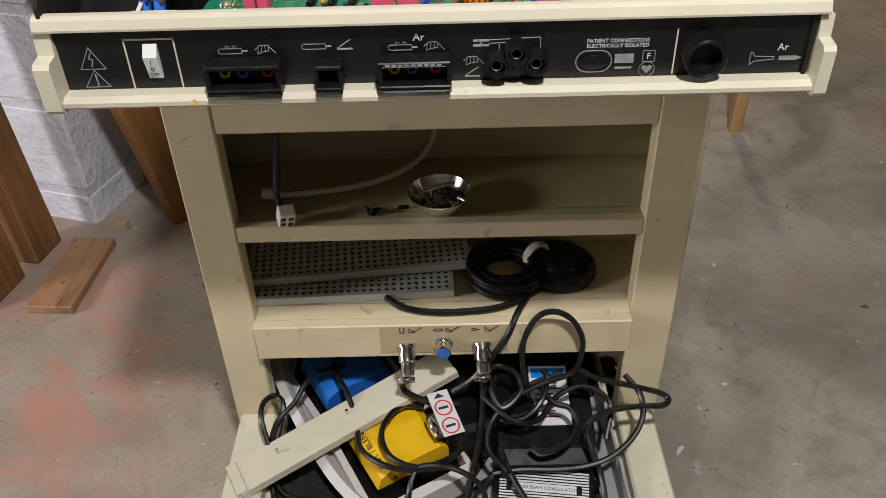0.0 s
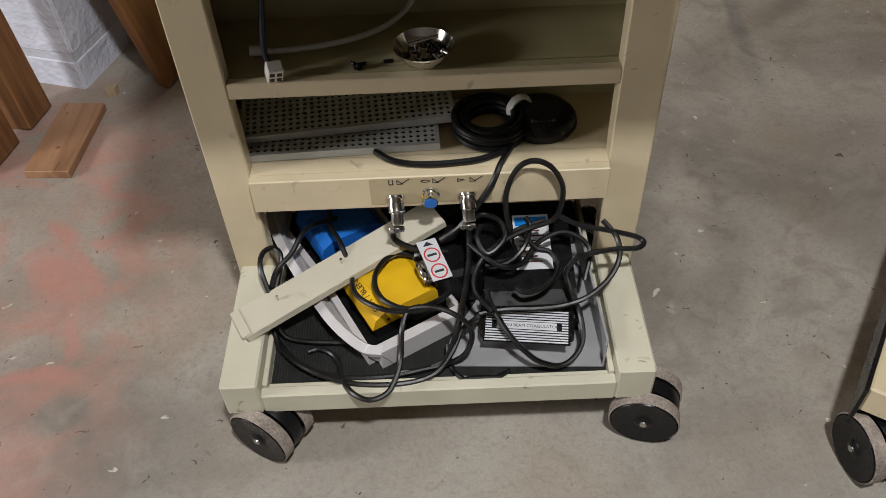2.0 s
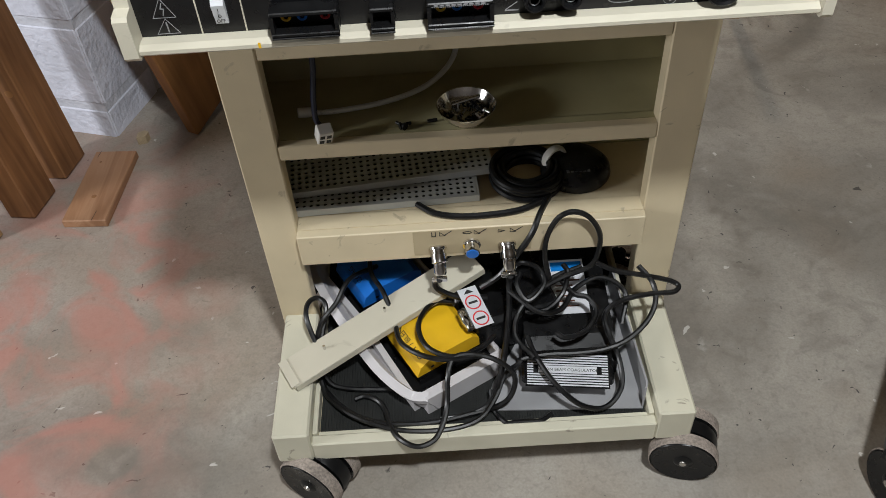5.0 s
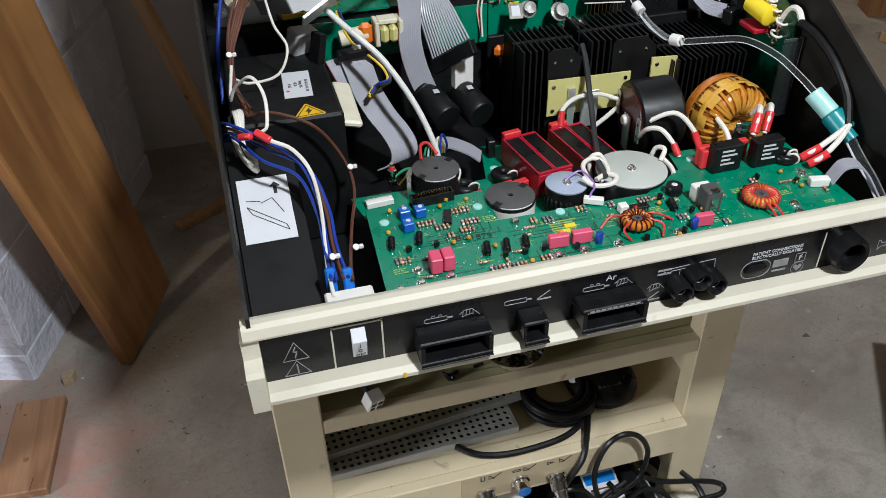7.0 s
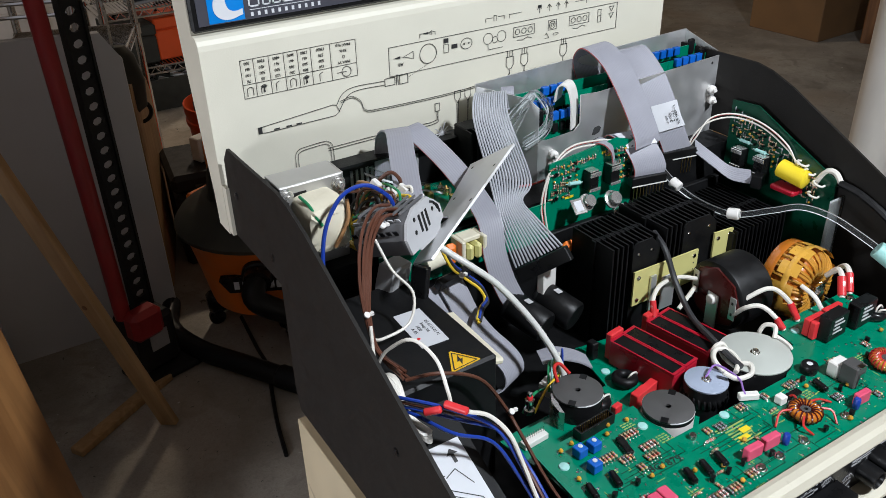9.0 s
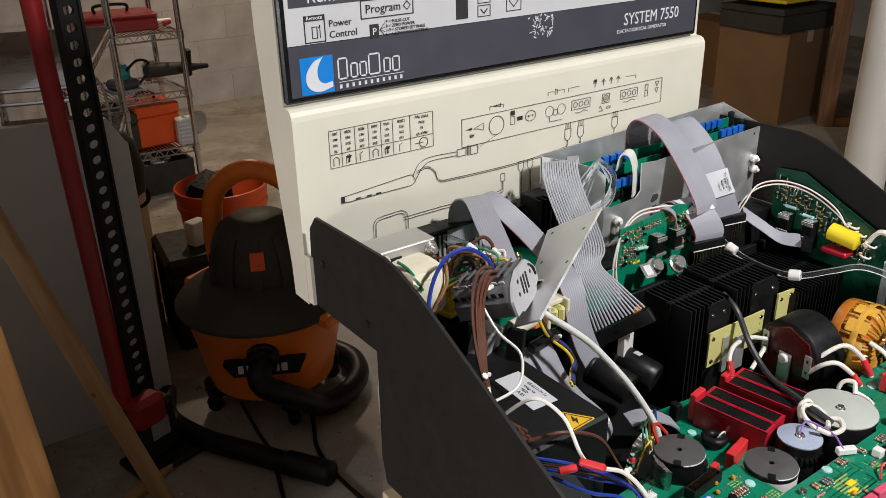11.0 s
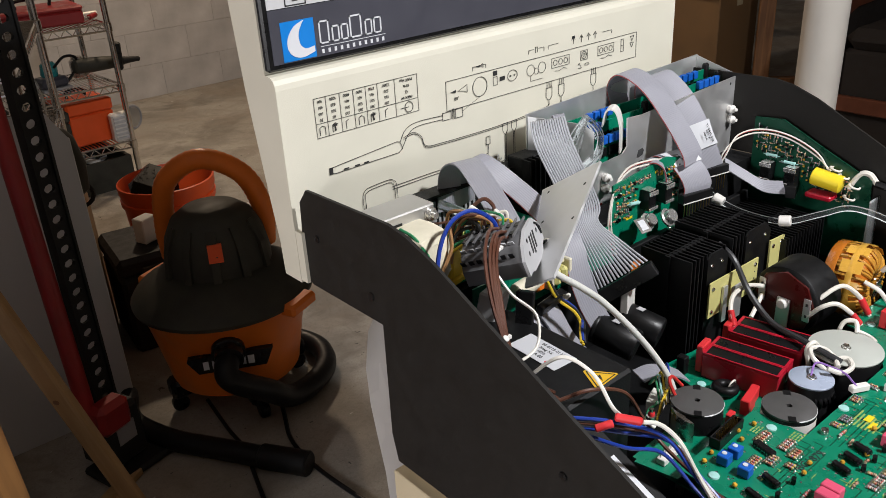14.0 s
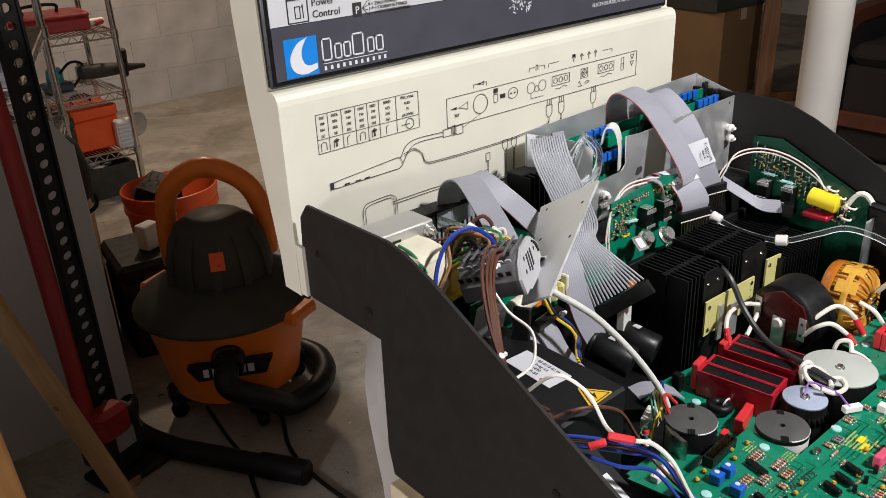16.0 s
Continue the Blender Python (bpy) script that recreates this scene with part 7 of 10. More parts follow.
for y, x0, x1, zt, tx in ((0.219, 0.030, 0.125, 0.974, 0.052), (0.232, 0.004, 0.155, 0.986, 0.022), (0.247, 0.0, 0.20, 0.993, 0.06), (0.226, 0.20, 0.297, 0.996, 0.245), (0.244, 0.20, 0.297, 1.003, 0.225)):
    b = part("card", G().box(x0, x1, y - 0.0008, y + 0.0008, 0.882, zt), "pcb", CAGE, "green plug-in card")
    for i in range(4):
        x = tx + i * 0.0115
        part("trimmer", G().box(x - 0.0045, x + 0.0045, y - 0.0065, y - 0.0008, zt - 0.007, zt + 0.0025, 0.0006), "trim_blue", b)
    for s in (x0 + 0.004, x1 - 0.008):
        part("ejector", G().box(s - 0.0045, s + 0.0045, y - 0.003, y + 0.003, zt - 0.012, zt + 0.007, 0.0015), "black_plastic", b)
    for i in range(8):
        part("chip", G().box(x0 + 0.01 + i * 0.0105, x0 + 0.017 + i * 0.0105, y - 0.004, y - 0.0008, zt - 0.022, zt - 0.012), "black_plastic", b)
part("card_loop", G().ribbon([(0.064, 0.226, 0.985), (0.066, 0.222, 1.003), (0.071, 0.214, 1.003), (0.074, 0.209, 0.985), (0.075, 0.209, 0.955)], [(0.009, 0.005, 0)] * 5, 7), "nylon", CAGE, "white flat lead looped over a card")
part("card_loop", G().ribbon([(0.012, 0.250, 0.985), (0.010, 0.246, 1.004), (0.004, 0.238, 1.002), (0.002, 0.232, 0.985)], [(0.007, -0.002, 0)] * 4, 6), "ribbon", CAGE)
for x, z in ((0.286, 0.958), (0.288, 0.944), (0.041, 0.934), (0.040, 0.922)):
    part("nylon_clip", G().lathe([(0.0045, 0), (0.005, 0.002), (0.005, 0.008), (0.002, 0.010), (0.002, 0.014), (0, 0.014)], (x, 0.2040, z), (-0.3, -1, 0.1), 12), "nylon", CAGE)
for z in (0.946, 0.932):
    part("cutout", G().prism([(0.098, z - 0.004), (0.102, z - 0.005), (0.109, z - 0.003), (0.111, z + 0.002), (0.108, z + 0.005), (0.101, z + 0.004)], "y", 0.2036, 0.2040), "lam_steel", CAGE)

# upright boards
VB = part("upright_board", G().prism([(0.004, 0.80), (0.125, 0.80), (0.125, 0.944), (0.098, 0.952), (0.004, 0.944)], "y", 0.1625, 0.1645), "pcb", GEN, "upright green circuit board with power transistors")
for row, z in enumerate((0.938, 0.931, 0.924, 0.917, 0.910, 0.903)):
    for i in range(38):
        x = 0.007 + i * 0.0031 + rnd.uniform(-0.0006, 0.0006)
        if row > 0 and 0.042 < x < 0.096 or row > 3 and 0.034 < x < 0.056 or rnd.random() < 0.2:
            continue
        ob = on(VB, (rnd.choice(RESISTORS), rnd.choice(RESISTORS), rnd.choice(RESISTORS), TO92, DROP)[rnd.randrange(5)], x, 0.1624, z + rnd.uniform(-0.001, 0.001), 0, (90, rnd.choice((0, 90, 90))))
        ob.scale = (0.66, 0.66, 0.66)
on(VB, RES_BLUE, 0.036, 0.1618, 0.916, 0, (90, 8)).scale = (1.5, 1.5, 1.5)
mtab = pose(0.027, 0.140, 0.898, 40, 0, -8)
part("label", G(mtab).box(-0.0045, 0.0045, -0.0060, 0.0060, 0.0017, 0.0020), "white", part("metal_tab", G(mtab).box(-0.0075, 0.0075, -0.0090, 0.0090, 0, 0.0016, 0.0005), "bright_can", GEN, "tinned metal tab with a small label"))
for x, y, z, t in ((0.079, 0.1620, 0.940, "yellow_cap"), (0.088, 0.1620, 0.935, "yellow_cap"), (0.030, 0.1620, 0.899, "yellow_cap"), (0.036, 0.1620, 0.899, "yellow_cap")):
    part("print_mark", G().box(x - 0.0028, x + 0.0028, y, y + 0.0003, z - 0.0014, z + 0.0014), t, VB)
for x in (0.0565, 0.0865):
    p = part("power_module", G().box(x - 0.0062, x + 0.0062, 0.149, 0.1622, 0.904, 0.927, 0.001), "black_plastic", VB, "black power device with metal bands")
    part("metal_band", G().box(x - 0.0072, x + 0.0072, 0.147, 0.1488, 0.922, 0.927, 0.0004).box(x - 0.0072, x + 0.0072, 0.147, 0.1488, 0.905, 0.9085, 0.0004), "bright_can", p)
    part("metal_tab", G().box(x - 0.0058, x + 0.0058, 0.1495, 0.161, 0.9272, 0.9284, 0.0004), "bright_can", p)
for x, z, r in ((0.080, 0.889, 0.0105), (0.091, 0.873, 0.0080), (0.043, 0.896, 0.0095)):
    p = part("metal_transistor", G().lathe([(r, 0), (r, 0.002), (r * 0.75, 0.003), (r * 0.75, 0.008), (r * 0.68, 0.0095), (0, 0.0098)], (x, 0.146, z), (0.1, -1, 0.75), 20), "bright_can", GEN, "round metal-can power transistor")
part("orange_capacitor", G().box(0.001, 0.017, 0.128, 0.137, 0.852, 0.866, 0.004), "orange", VB)
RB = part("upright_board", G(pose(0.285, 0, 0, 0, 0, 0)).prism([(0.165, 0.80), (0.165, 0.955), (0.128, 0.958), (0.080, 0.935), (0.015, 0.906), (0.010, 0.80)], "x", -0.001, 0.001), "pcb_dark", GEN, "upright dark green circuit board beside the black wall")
for row in range(5):
    for i in range(40):
        y = 0.158 - i * 0.0031 + rnd.uniform(-0.0006, 0.0006)
        z = min(0.946, 0.934 - (0.128 - y) * 0.42) - row * 0.0068 + rnd.uniform(-0.0008, 0.0008)
        if rnd.random() < 0.2 or z > 0.955 - max(0.0, 0.128 - y) * 0.45 or z < 0.905 and y > 0.098:
            continue
        me = rnd.choice(RESISTORS) if rnd.random() < 0.72 else (DROP, TO92)[i % 2]
        ob = on(RB, me, 0.2838, y, z, 0)
        ob.matrix_basis = Matrix.Translation((0.2838, y, z)) @ pose(0, 0, 0, 0, -90, 0) @ pose(0, 0, 0, 0, 0, rnd.choice((0, 0, 90))) @ Matrix.Scale(0.66, 4)
for y in (0.136, 0.112):
    ob = part("resistor", RES_BLUE, None, RB)
    ob.matrix_basis = Matrix.Translation((0.2825, y, 0.9125 - (0.136 - y) * 0.2)) @ pose(0, 0, 0, 0, -90, 0) @ pose(0, 0, 0, 0, 0, 90) @ Matrix.Scale(1.35, 4)
for y in (0.138, 0.106):
    p = part("power_module", G().box(0.270, 0.2838, y - 0.0068, y + 0.0068, 0.880, 0.904, 0.001), "black_plastic", RB, "black power device with metal bands")
    part("metal_band", G().box(0.2685, 0.270, y - 0.0078, y + 0.0078, 0.899, 0.904, 0.0004).box(0.2685, 0.270, y - 0.0078, y + 0.0078, 0.881, 0.885, 0.0004).box(0.270, 0.282, y - 0.0062, y + 0.0062, 0.9042, 0.9054, 0.0003), "bright_can", p)
p = part("film_capacitor", G().lathe([(0.0085, 0), (0.0105, 0.0012), (0.0105, 0.0338), (0.0085, 0.035)], (0.2755, 0.044, 0.897), (-0.08, 1, 0.14), 24), "yellow_cap", RB, "yellow wrapped film capacitor")
part("film_capacitor", G().box(0.264, 0.2835, 0.050, 0.082, 0.876, 0.883, 0.002), "red", RB, "dark red flat capacitor")
for y, z in ((0.056, 0.913), (0.046, 0.906), (0.032, 0.897), (0.036, 0.882)):
    part("wire_jumper", G().tube([(0.284, y + 0.005, z), (0.278, y + 0.0055, z + 0.0015), (0.275, y, z), (0.278, y - 0.0055, z - 0.0015), (0.284, y - 0.005, z - 0.002)], 0.0013, 7), "wire_white", RB)
part("clear_bracket", G().box(0.270, 0.292, 0.006, 0.0085, 0.80, 0.888, 0.0005), "tube_clear", GEN)
for x, y, z in ((-0.083, 0.112, 0.832), (-0.047, 0.110, 0.832)):
    p = part("cylinder_capacitor", G().lathe([(0.0145, 0), (0.0165, 0.0012), (0.0165, 0.0035), (0.0158, 0.0045), (0.0165, 0.0055), (0.0165, 0.044), (0.015, 0.046)], (x, y, z), (0.30, -0.9, -0.25), 24), "rubber", GEN, "black cylindrical capacitor lying down")
    part("end_mark", G().box(x + 0.004, x + 0.010, y - 0.026, y - 0.018, z + 0.0115, z + 0.0122), "screen_grey", p)
# board behind the terminal block
MB = part("rear_board", G().box(-0.215, -0.05, 0.172, 0.262, 0.906, 0.908), "pcb", GEN, "green rear circuit board with small parts")
part("riser_board", G(pose(0, 0.155, 0, 0, 0, 0)).prism([(-0.205, 0.862), (0.0, 0.862), (0.0, 0.905), (-0.205, 0.905)], "y", 0, 0.002), "pcb", GEN, "green board with wound parts")
g = G().lathe([(0.007, 0), (0.0085, 0.001), (0.0085, 0.03), (0.007, 0.031)], (-0.165, 0.140, 0.892), (1, 0.0, 0.12), 16)
part("roll_coil", g, "tape", GEN, "cream wound coil")
part("orange_capacitor", G().box(-0.1445, -0.1305, 0.132, 0.141, 0.884, 0.908, 0.004), "orange", GEN, "orange disc capacitor")
c = part("square_coil", G().box(-0.1285, -0.1240, 0.128, 0.150, 0.883, 0.909, 0.001).box(-0.1035, -0.0990, 0.128, 0.150, 0.883, 0.909, 0.001).box(-0.1240, -0.1035, 0.134, 0.150, 0.904, 0.909, 0.001), "tape", GEN, "cream bobbin coil with two taped windings")
for x in (-0.1185, -0.1090):
    part("winding", G().box(x - 0.0042, x + 0.0042, 0.1265, 0.148, 0.886, 0.9035, 0.003), "fr4", c)
g = G()
for i in range(26):
    g.lathe([(0.003, 0), (0.0035, 0.001), (0.0035, rnd.uniform(0.004, 0.012)), (0, 0.012)], (rnd.uniform(-0.21, -0.06), rnd.uniform(0.178, 0.255), 0.908), (0, 0, 1), 10)
tagged(part("small_capacitor", g, "gold", MB), kind="stuff")
# push clips with fanned spokes on the rear panel
for x, y, z, r in ((-0.056, 0.2785, 0.957, 0.013), (-0.032, 0.268, 0.931, 0.011)):
    g = G().lathe([(0.0030, 0), (0.0030, 0.003), (0.0, 0.0035)], (x, y, z), (0, -1, 0), 10)
    for k in range(12):
        m = Matrix.Translation((x, y - 0.002, z)) @ pose(0, 0, 0, 0, 30 * k + 8, 0)
        g.tube([m @ Vector((0.002, 0, 0)), m @ Vector((r * (0.8 + 0.2 * (k % 2)), -0.003, 0))], 0.0006, 5)
    part("push_clip", g, "screen_grey", GEN, "grey push clip with fanned spokes")
f = part("rear_finned_block", G().box(-0.045, -0.005, 0.246, 0.270, 0.90, 0.968, 0.001), "black_metal", GEN, "black finned block at the rear panel")
for i in range(6):
    part("fin", G().box(-0.046 + i * 0.0076, -0.0445 + i * 0.0076, 0.234, 0.2458, 0.90, 0.968), "black_metal", f)


# ---- wiring inside the generator ----
def V(x, y, z):
    return Vector((x, y, z))


def flat_cable(pts, half, wires, material, label, edge=True, widths=None):
    hs = widths or [half] * len(pts)
    r = part("ribbon_cable", G().ribbon(pts, hs, wires), material, GEN, label)
    if edge:
        ps = [V(*p) - V(*h) for p, h in zip(pts, hs)]
        part("red_edge", G().tube(ps, 0.0006, 5), "edge_red", r)
    return r


# separated grey wires ending in a black connector
W = [(0.006, -0.016, 0.003), (0.008, -0.016, 0.004), (0.012, -0.014, 0.002), (0.023, -0.006, -0.009), (0.013, -0.004, 0.001), (0.016, -0.008, 0.004), (0.014, -0.018, 0.0165)]
P = [(-0.014, 0.236, 0.990), (-0.024, 0.230, 1.010), (-0.040, 0.206, 0.992), (-0.044, 0.168, 0.944), (-0.063, 0.142, 0.928), (-0.064, 0.124, 0.913), (-0.057, 0.100, 0.884)]
rc = None
for i in range(15):
    s = -1 + 2 * i / 14
    pts = [V(*p) + V(*w) * s for p, w in zip(P, W)]
    ob = part("cable_wire", G().tube(pts, 0.00115, 6), "ribbon_dark", GEN if rc is None else rc, "" if rc else "grey flat cable split into single wires")
    rc = rc or ob
m = Matrix.Translation((-0.0555, 0.096, 0.879))
d = V(*W[-1]).normalized()
u = V(-0.05, 0.45, 0.9)
u = (u - d * u.dot(d)).normalized()
g = G(m @ Matrix((d, u.cross(d) * -1, u)).transposed().to_4x4()).box(-0.031, 0.031, -0.004, 0.004, -0.010, 0.005, 0.0008)
part("cable_connector", g, "black_plastic", GEN, "long black cable connector")
# grey ribbons on the left
flat_cable([(-0.183, 0.124, 0.950), (-0.180, 0.135, 0.970), (-0.156, 0.188, 0.985), (-0.132, 0.240, 0.990), (-0.130, 0.266, 0.974), (-0.132, 0.270, 0.930)], (0.0115, -0.005, 0.001), 10, "ribbon", "grey ribbon cable looped over a fan", False)
flat_cable([(-0.110, 0.270, 0.93), (-0.112, 0.262, 0.974), (-0.113, 0.242, 0.986), (-0.095, 0.208, 0.960), (-0.088, 0.170, 0.936), (-0.089, 0.139, 0.917), (-0.094, 0.122, 0.888), (-0.090, 0.112, 0.860), (-0.080, 0.100, 0.830)], (0.0110, -0.003, 0.003), 10, "ribbon", "grey ribbon cable with a red edge")
flat_cable([(-0.156, 0.112, 0.886), (-0.152, 0.102, 0.872), (-0.147, 0.092, 0.852), (-0.137, 0.080, 0.832), (-0.126, 0.065, 0.817), (-0.121, 0.054, 0.805), (-0.124, 0.049, 0.794), (-0.136, 0.054, 0.786)], (0.0150, 0.006, 0.0), 14, "ribbon", "grey ribbon cable folded beside the supply", False)
flat_cable([(-0.176, 0.112, 0.884), (-0.172, 0.104, 0.876), (-0.166, 0.096, 0.862), (-0.160, 0.088, 0.846)], (0.009, 0.004, 0.0), 9, "ribbon", "short grey ribbon cable", True)
part("cable_connector", G(pose(-0.154, 0.106, 0.890, 20, 0, 10)).box(-0.020, 0.020, -0.004, 0.004, -0.004, 0.006, 0.0008), "black_plastic", GEN)
part("cable_connector", G(pose(-0.192, 0.102, 0.900, 0, 14, 30)).box(-0.004, 0.004, -0.008, 0.008, -0.017, 0.017, 0.0008), "black_plastic", GEN)
part("cable_connector", G(pose(-0.044, 0.102, 0.852, 0, 0, 20)).box(-0.012, 0.012, -0.004, 0.004, -0.030, 0.024, 0.0008), "nylon", GEN)
# grey ribbons over the card cage
HB = (0.0195, 0.002, 0.0)
r1 = flat_cable([(0.140, 0.262, 0.985), (0.138, 0.268, 1.010), (0.139, 0.254, 1.026), (0.141, 0.222, 1.014), (0.139, 0.187, 0.983), (0.135, 0.158, 0.952), (0.134, 0.152, 0.938)], HB, 18, "ribbon", "wide grey ribbon cable arching over the card cage")
r2 = flat_cable([(0.185, 0.258, 0.985), (0.184, 0.256, 1.008), (0.184, 0.238, 1.016), (0.186, 0.207, 0.992), (0.188, 0.184, 0.958), (0.196, 0.175, 0.930), (0.204, 0.170, 0.908)], (0.0195, -0.002, 0.001), 18, "ribbon", "wide grey ribbon cable with a white label")
r3 = flat_cable([(0.119, 0.188, 0.938), (0.122, 0.178, 0.9475), (0.126, 0.165, 0.9435), (0.1305, 0.151, 0.929), (0.1335, 0.1440, 0.914), (0.133, 0.1445, 0.904)], (0.0185, -0.005, 0.001), 18, "ribbon", "folded grey ribbon cable end with a label")
lab = G().ribbon([V(0.1865, 0.1852, 0.966), V(0.1895, 0.1800, 0.950), V(0.1945, 0.1755, 0.936)], [V(0.0185, -0.002, 0.001)] * 3, 1, 0.0002)
for i in range(len(lab.v)):
    lab.v[i] = lab.v[i] + V(-0.0005, -0.0024, 0.0008)
lb = part("label", lab, "white", r2, "white part-number label")
for k, words in enumerate(("91-6842-002", "REV A", "A&-A")):
    lettering(words, 0.0046, Matrix.Translation((0.1985 - 0.006 * k, 0.1745 - 0.0008 * k, 0.9525 - 0.0005 * k)) @ pose(0, 0, 0, 72, 0, 0) @ pose(0, 0, 0, 0, 0, -76), "ink", lb)
lab = G().ribbon([V(0.1232, 0.1745, 0.9470), V(0.1258, 0.1655, 0.9442), V(0.1290, 0.1560, 0.9350)], [V(0.0175, -0.005, 0.001)] * 3, 1, 0.0002)
for i in range(len(lab.v)):
    lab.v[i] = lab.v[i] + V(0.0003, -0.0012, 0.0030)
lb = part("label", lab, "white", r3, "white part-number label")
for k, words in enumerate(("91-6842", "REV A", "A&-A")):
    lettering(words, 0.0042, Matrix.Translation((0.1330 - 0.006 * k, 0.1600 + 0.0014 * k, 0.9452)) @ pose(0, 0, 0, 34, 0, -12) @ pose(0, 0, 0, 0, 0, -80), "ink", lb)
for x, y, z, sx in ((0.132, 0.145, 0.901, 0.0225), (0.204, 0.170, 0.905, 0.0235)):
    c = part("cable_connector", G(pose(x, y, z, 0, 0, -12)).box(-sx, sx, -0.005, 0.005, -0.006, 0.005, 0.0008), "black_plastic", GEN, "black ribbon connector on gold pins")
    part("edge_strip", G(pose(x, y, z, 0, 0, -12)).box(-sx, sx, -0.0056, -0.0051, -0.0058, -0.0046), "nylon", c)
    g = G(pose(x, y, z, 0, 0, -12))
    for i in range(10):
        g.box(-sx + 0.004 + i * 0.0042, -sx + 0.0046 + i * 0.0042, -0.003, -0.0024, -0.026, -0.006)
    part("connector_pins", g, "gold", c)
flat_cable([(0.236, 0.172, 0.905), (0.244, 0.150, 0.893), (0.252, 0.128, 0.882), (0.262, 0.106, 0.882)], (0.004, 0.005, 0.006), 7, "ribbon", "narrow pale ribbon cable", False)
part("cable_connector", G(pose(0.264, 0.098, 0.880, 0, 0, 20)).box(-0.008, 0.008, -0.006, 0.006, -0.008, 0.008, 0.001), "black_plastic", GEN)
flat_cable([(0.071, 0.176, 0.938), (0.074, 0.170, 0.951), (0.080, 0.163, 0.951), (0.086, 0.158, 0.943), (0.0885, 0.156, 0.930)], (0.0050, 0.0045, 0.0006), 8, "ribbon", "short grey ribbon cable looped over the upright board")
# tubes
part("milky_tube", G().tube([(-0.182, 0.094, 0.944), (-0.167, 0.082, 0.930), (-0.152, 0.070, 0.917), (-0.134, 0.058, 0.898), (-0.112, 0.034, 0.862), (-0.099, 0.012, 0.826), (-0.096, 0.004, 0.798)], 0.0031, 10, 8), "tube_milky", GEN, "milky plastic air tube")
t = part("clear_tube", G().tube([(0.166, 0.168, 0.905), (0.173, 0.139, 0.884), (0.172, 0.100, 0.8775), (0.176, 0.058, 0.879), (0.200, 0.030, 0.888), (0.226, 0.012, 0.892), (0.250, -0.010, 0.882), (0.264, -0.035, 0.868), (0.271, -0.062, 0.856)], 0.0036, 10, 6), "tube_clear", GEN, "clear plastic gas tube")
for p, q in (((0.1715, 0.145, 0.887), (0.173, 0.133, 0.8825)), ((0.1745, 0.064, 0.8785), (0.179, 0.052, 0.8805))):
    part("coupling", G().cyl(p, q, 0.0062, 12, 0.001), "nylon", t, "white tube coupling")
part("sleeve", G().cyl((0.266, -0.056, 0.860), (0.276, -0.076, 0.846), 0.0095, 16, 0.001), "aqua", t, "pale aqua sleeve")
part("coupling", G().cyl((0.276, -0.076, 0.846), (0.283, -0.094, 0.834), 0.0112, 16, 0.002).cyl((0.283, -0.094, 0.834), (0.286, -0.102, 0.829), 0.007, 12), "teal", t, "teal luer coupling")
part("clear_tube", G().tube([(0.284, -0.098, 0.832), (0.280, -0.125, 0.822), (0.276, -0.150, 0.815), (0.270, -0.178, 0.806)], 0.0050, 8), "tube_clear", GEN)
for k in range(3):
    part("clear_tube", G().tube([(-0.050 + k * 0.006, 0.186, 0.955 + k * 0.004), (-0.020, 0.196 + k * 0.004, 0.974 + k * 0.006), (0.014, 0.214, 0.994 + k * 0.004), (0.034, 0.224, 0.998), (0.046, 0.216, 0.982 - k * 0.006), (0.030, 0.206, 0.966 - k * 0.004), (0.0, 0.200, 0.960 - k * 0.004)], 0.0036, 8), "tube_clear", GEN, "clear plastic tubing loop")
part("clear_tube", G().tube([(-0.171, 0.236, 0.957), (-0.146, 0.236, 0.942), (-0.113, 0.234, 0.925), (-0.078, 0.230, 0.911)], 0.0048, 8), "tube_clear", GEN)
h = part("black_hose", G().tube([(0.287, 0.012, 0.903), (0.290, -0.012, 0.898), (0.291, -0.045, 0.884), (0.290, -0.075, 0.862), (0.280, -0.098, 0.842)], 0.0042, 8), "rubber", GEN, "black sleeved cable along the side wall")
part("white_end", G().tube([(0.284, 0.040, 0.892), (0.286, 0.030, 0.910), (0.288, 0.020, 0.912), (0.288, 0.010, 0.902)], 0.0034, 8), "wire_white", h)
for dy in (0.0, -0.012):
    w = part("lead_wire", G().tube([(0.281, -0.098, 0.844), (0.262, -0.104 + dy * 0.6, 0.838), (0.244, -0.104 + dy, 0.826), (0.234, -0.100 + dy, 0.818)], 0.0028, 8), "wire_white", GEN, "white marked lead")
    part("sleeve", G().cyl((0.250, -0.1045 + dy, 0.829), (0.234, -0.100 + dy, 0.817), 0.0042, 10, 0.0006), "redcap", w, "red crimp sleeve")
part("grey_strap", G().ribbon([(0.235, -0.142, 0.818), (0.246, -0.142, 0.832), (0.262, -0.146, 0.830), (0.276, -0.156, 0.808), (0.280, -0.17, 0.79)], [V(0.002, 0.008, 0)] * 5, 8), "ribbon", GEN, "short grey ribbon cable at the board edge")

# loose wires on the left
def wire(pts, r, material, label="", sub=None):
    return part(material.replace("wire_", "") + "_wire" if material.startswith("wire_") else "wire", G().tube(pts, r, 7), material, GEN, label)


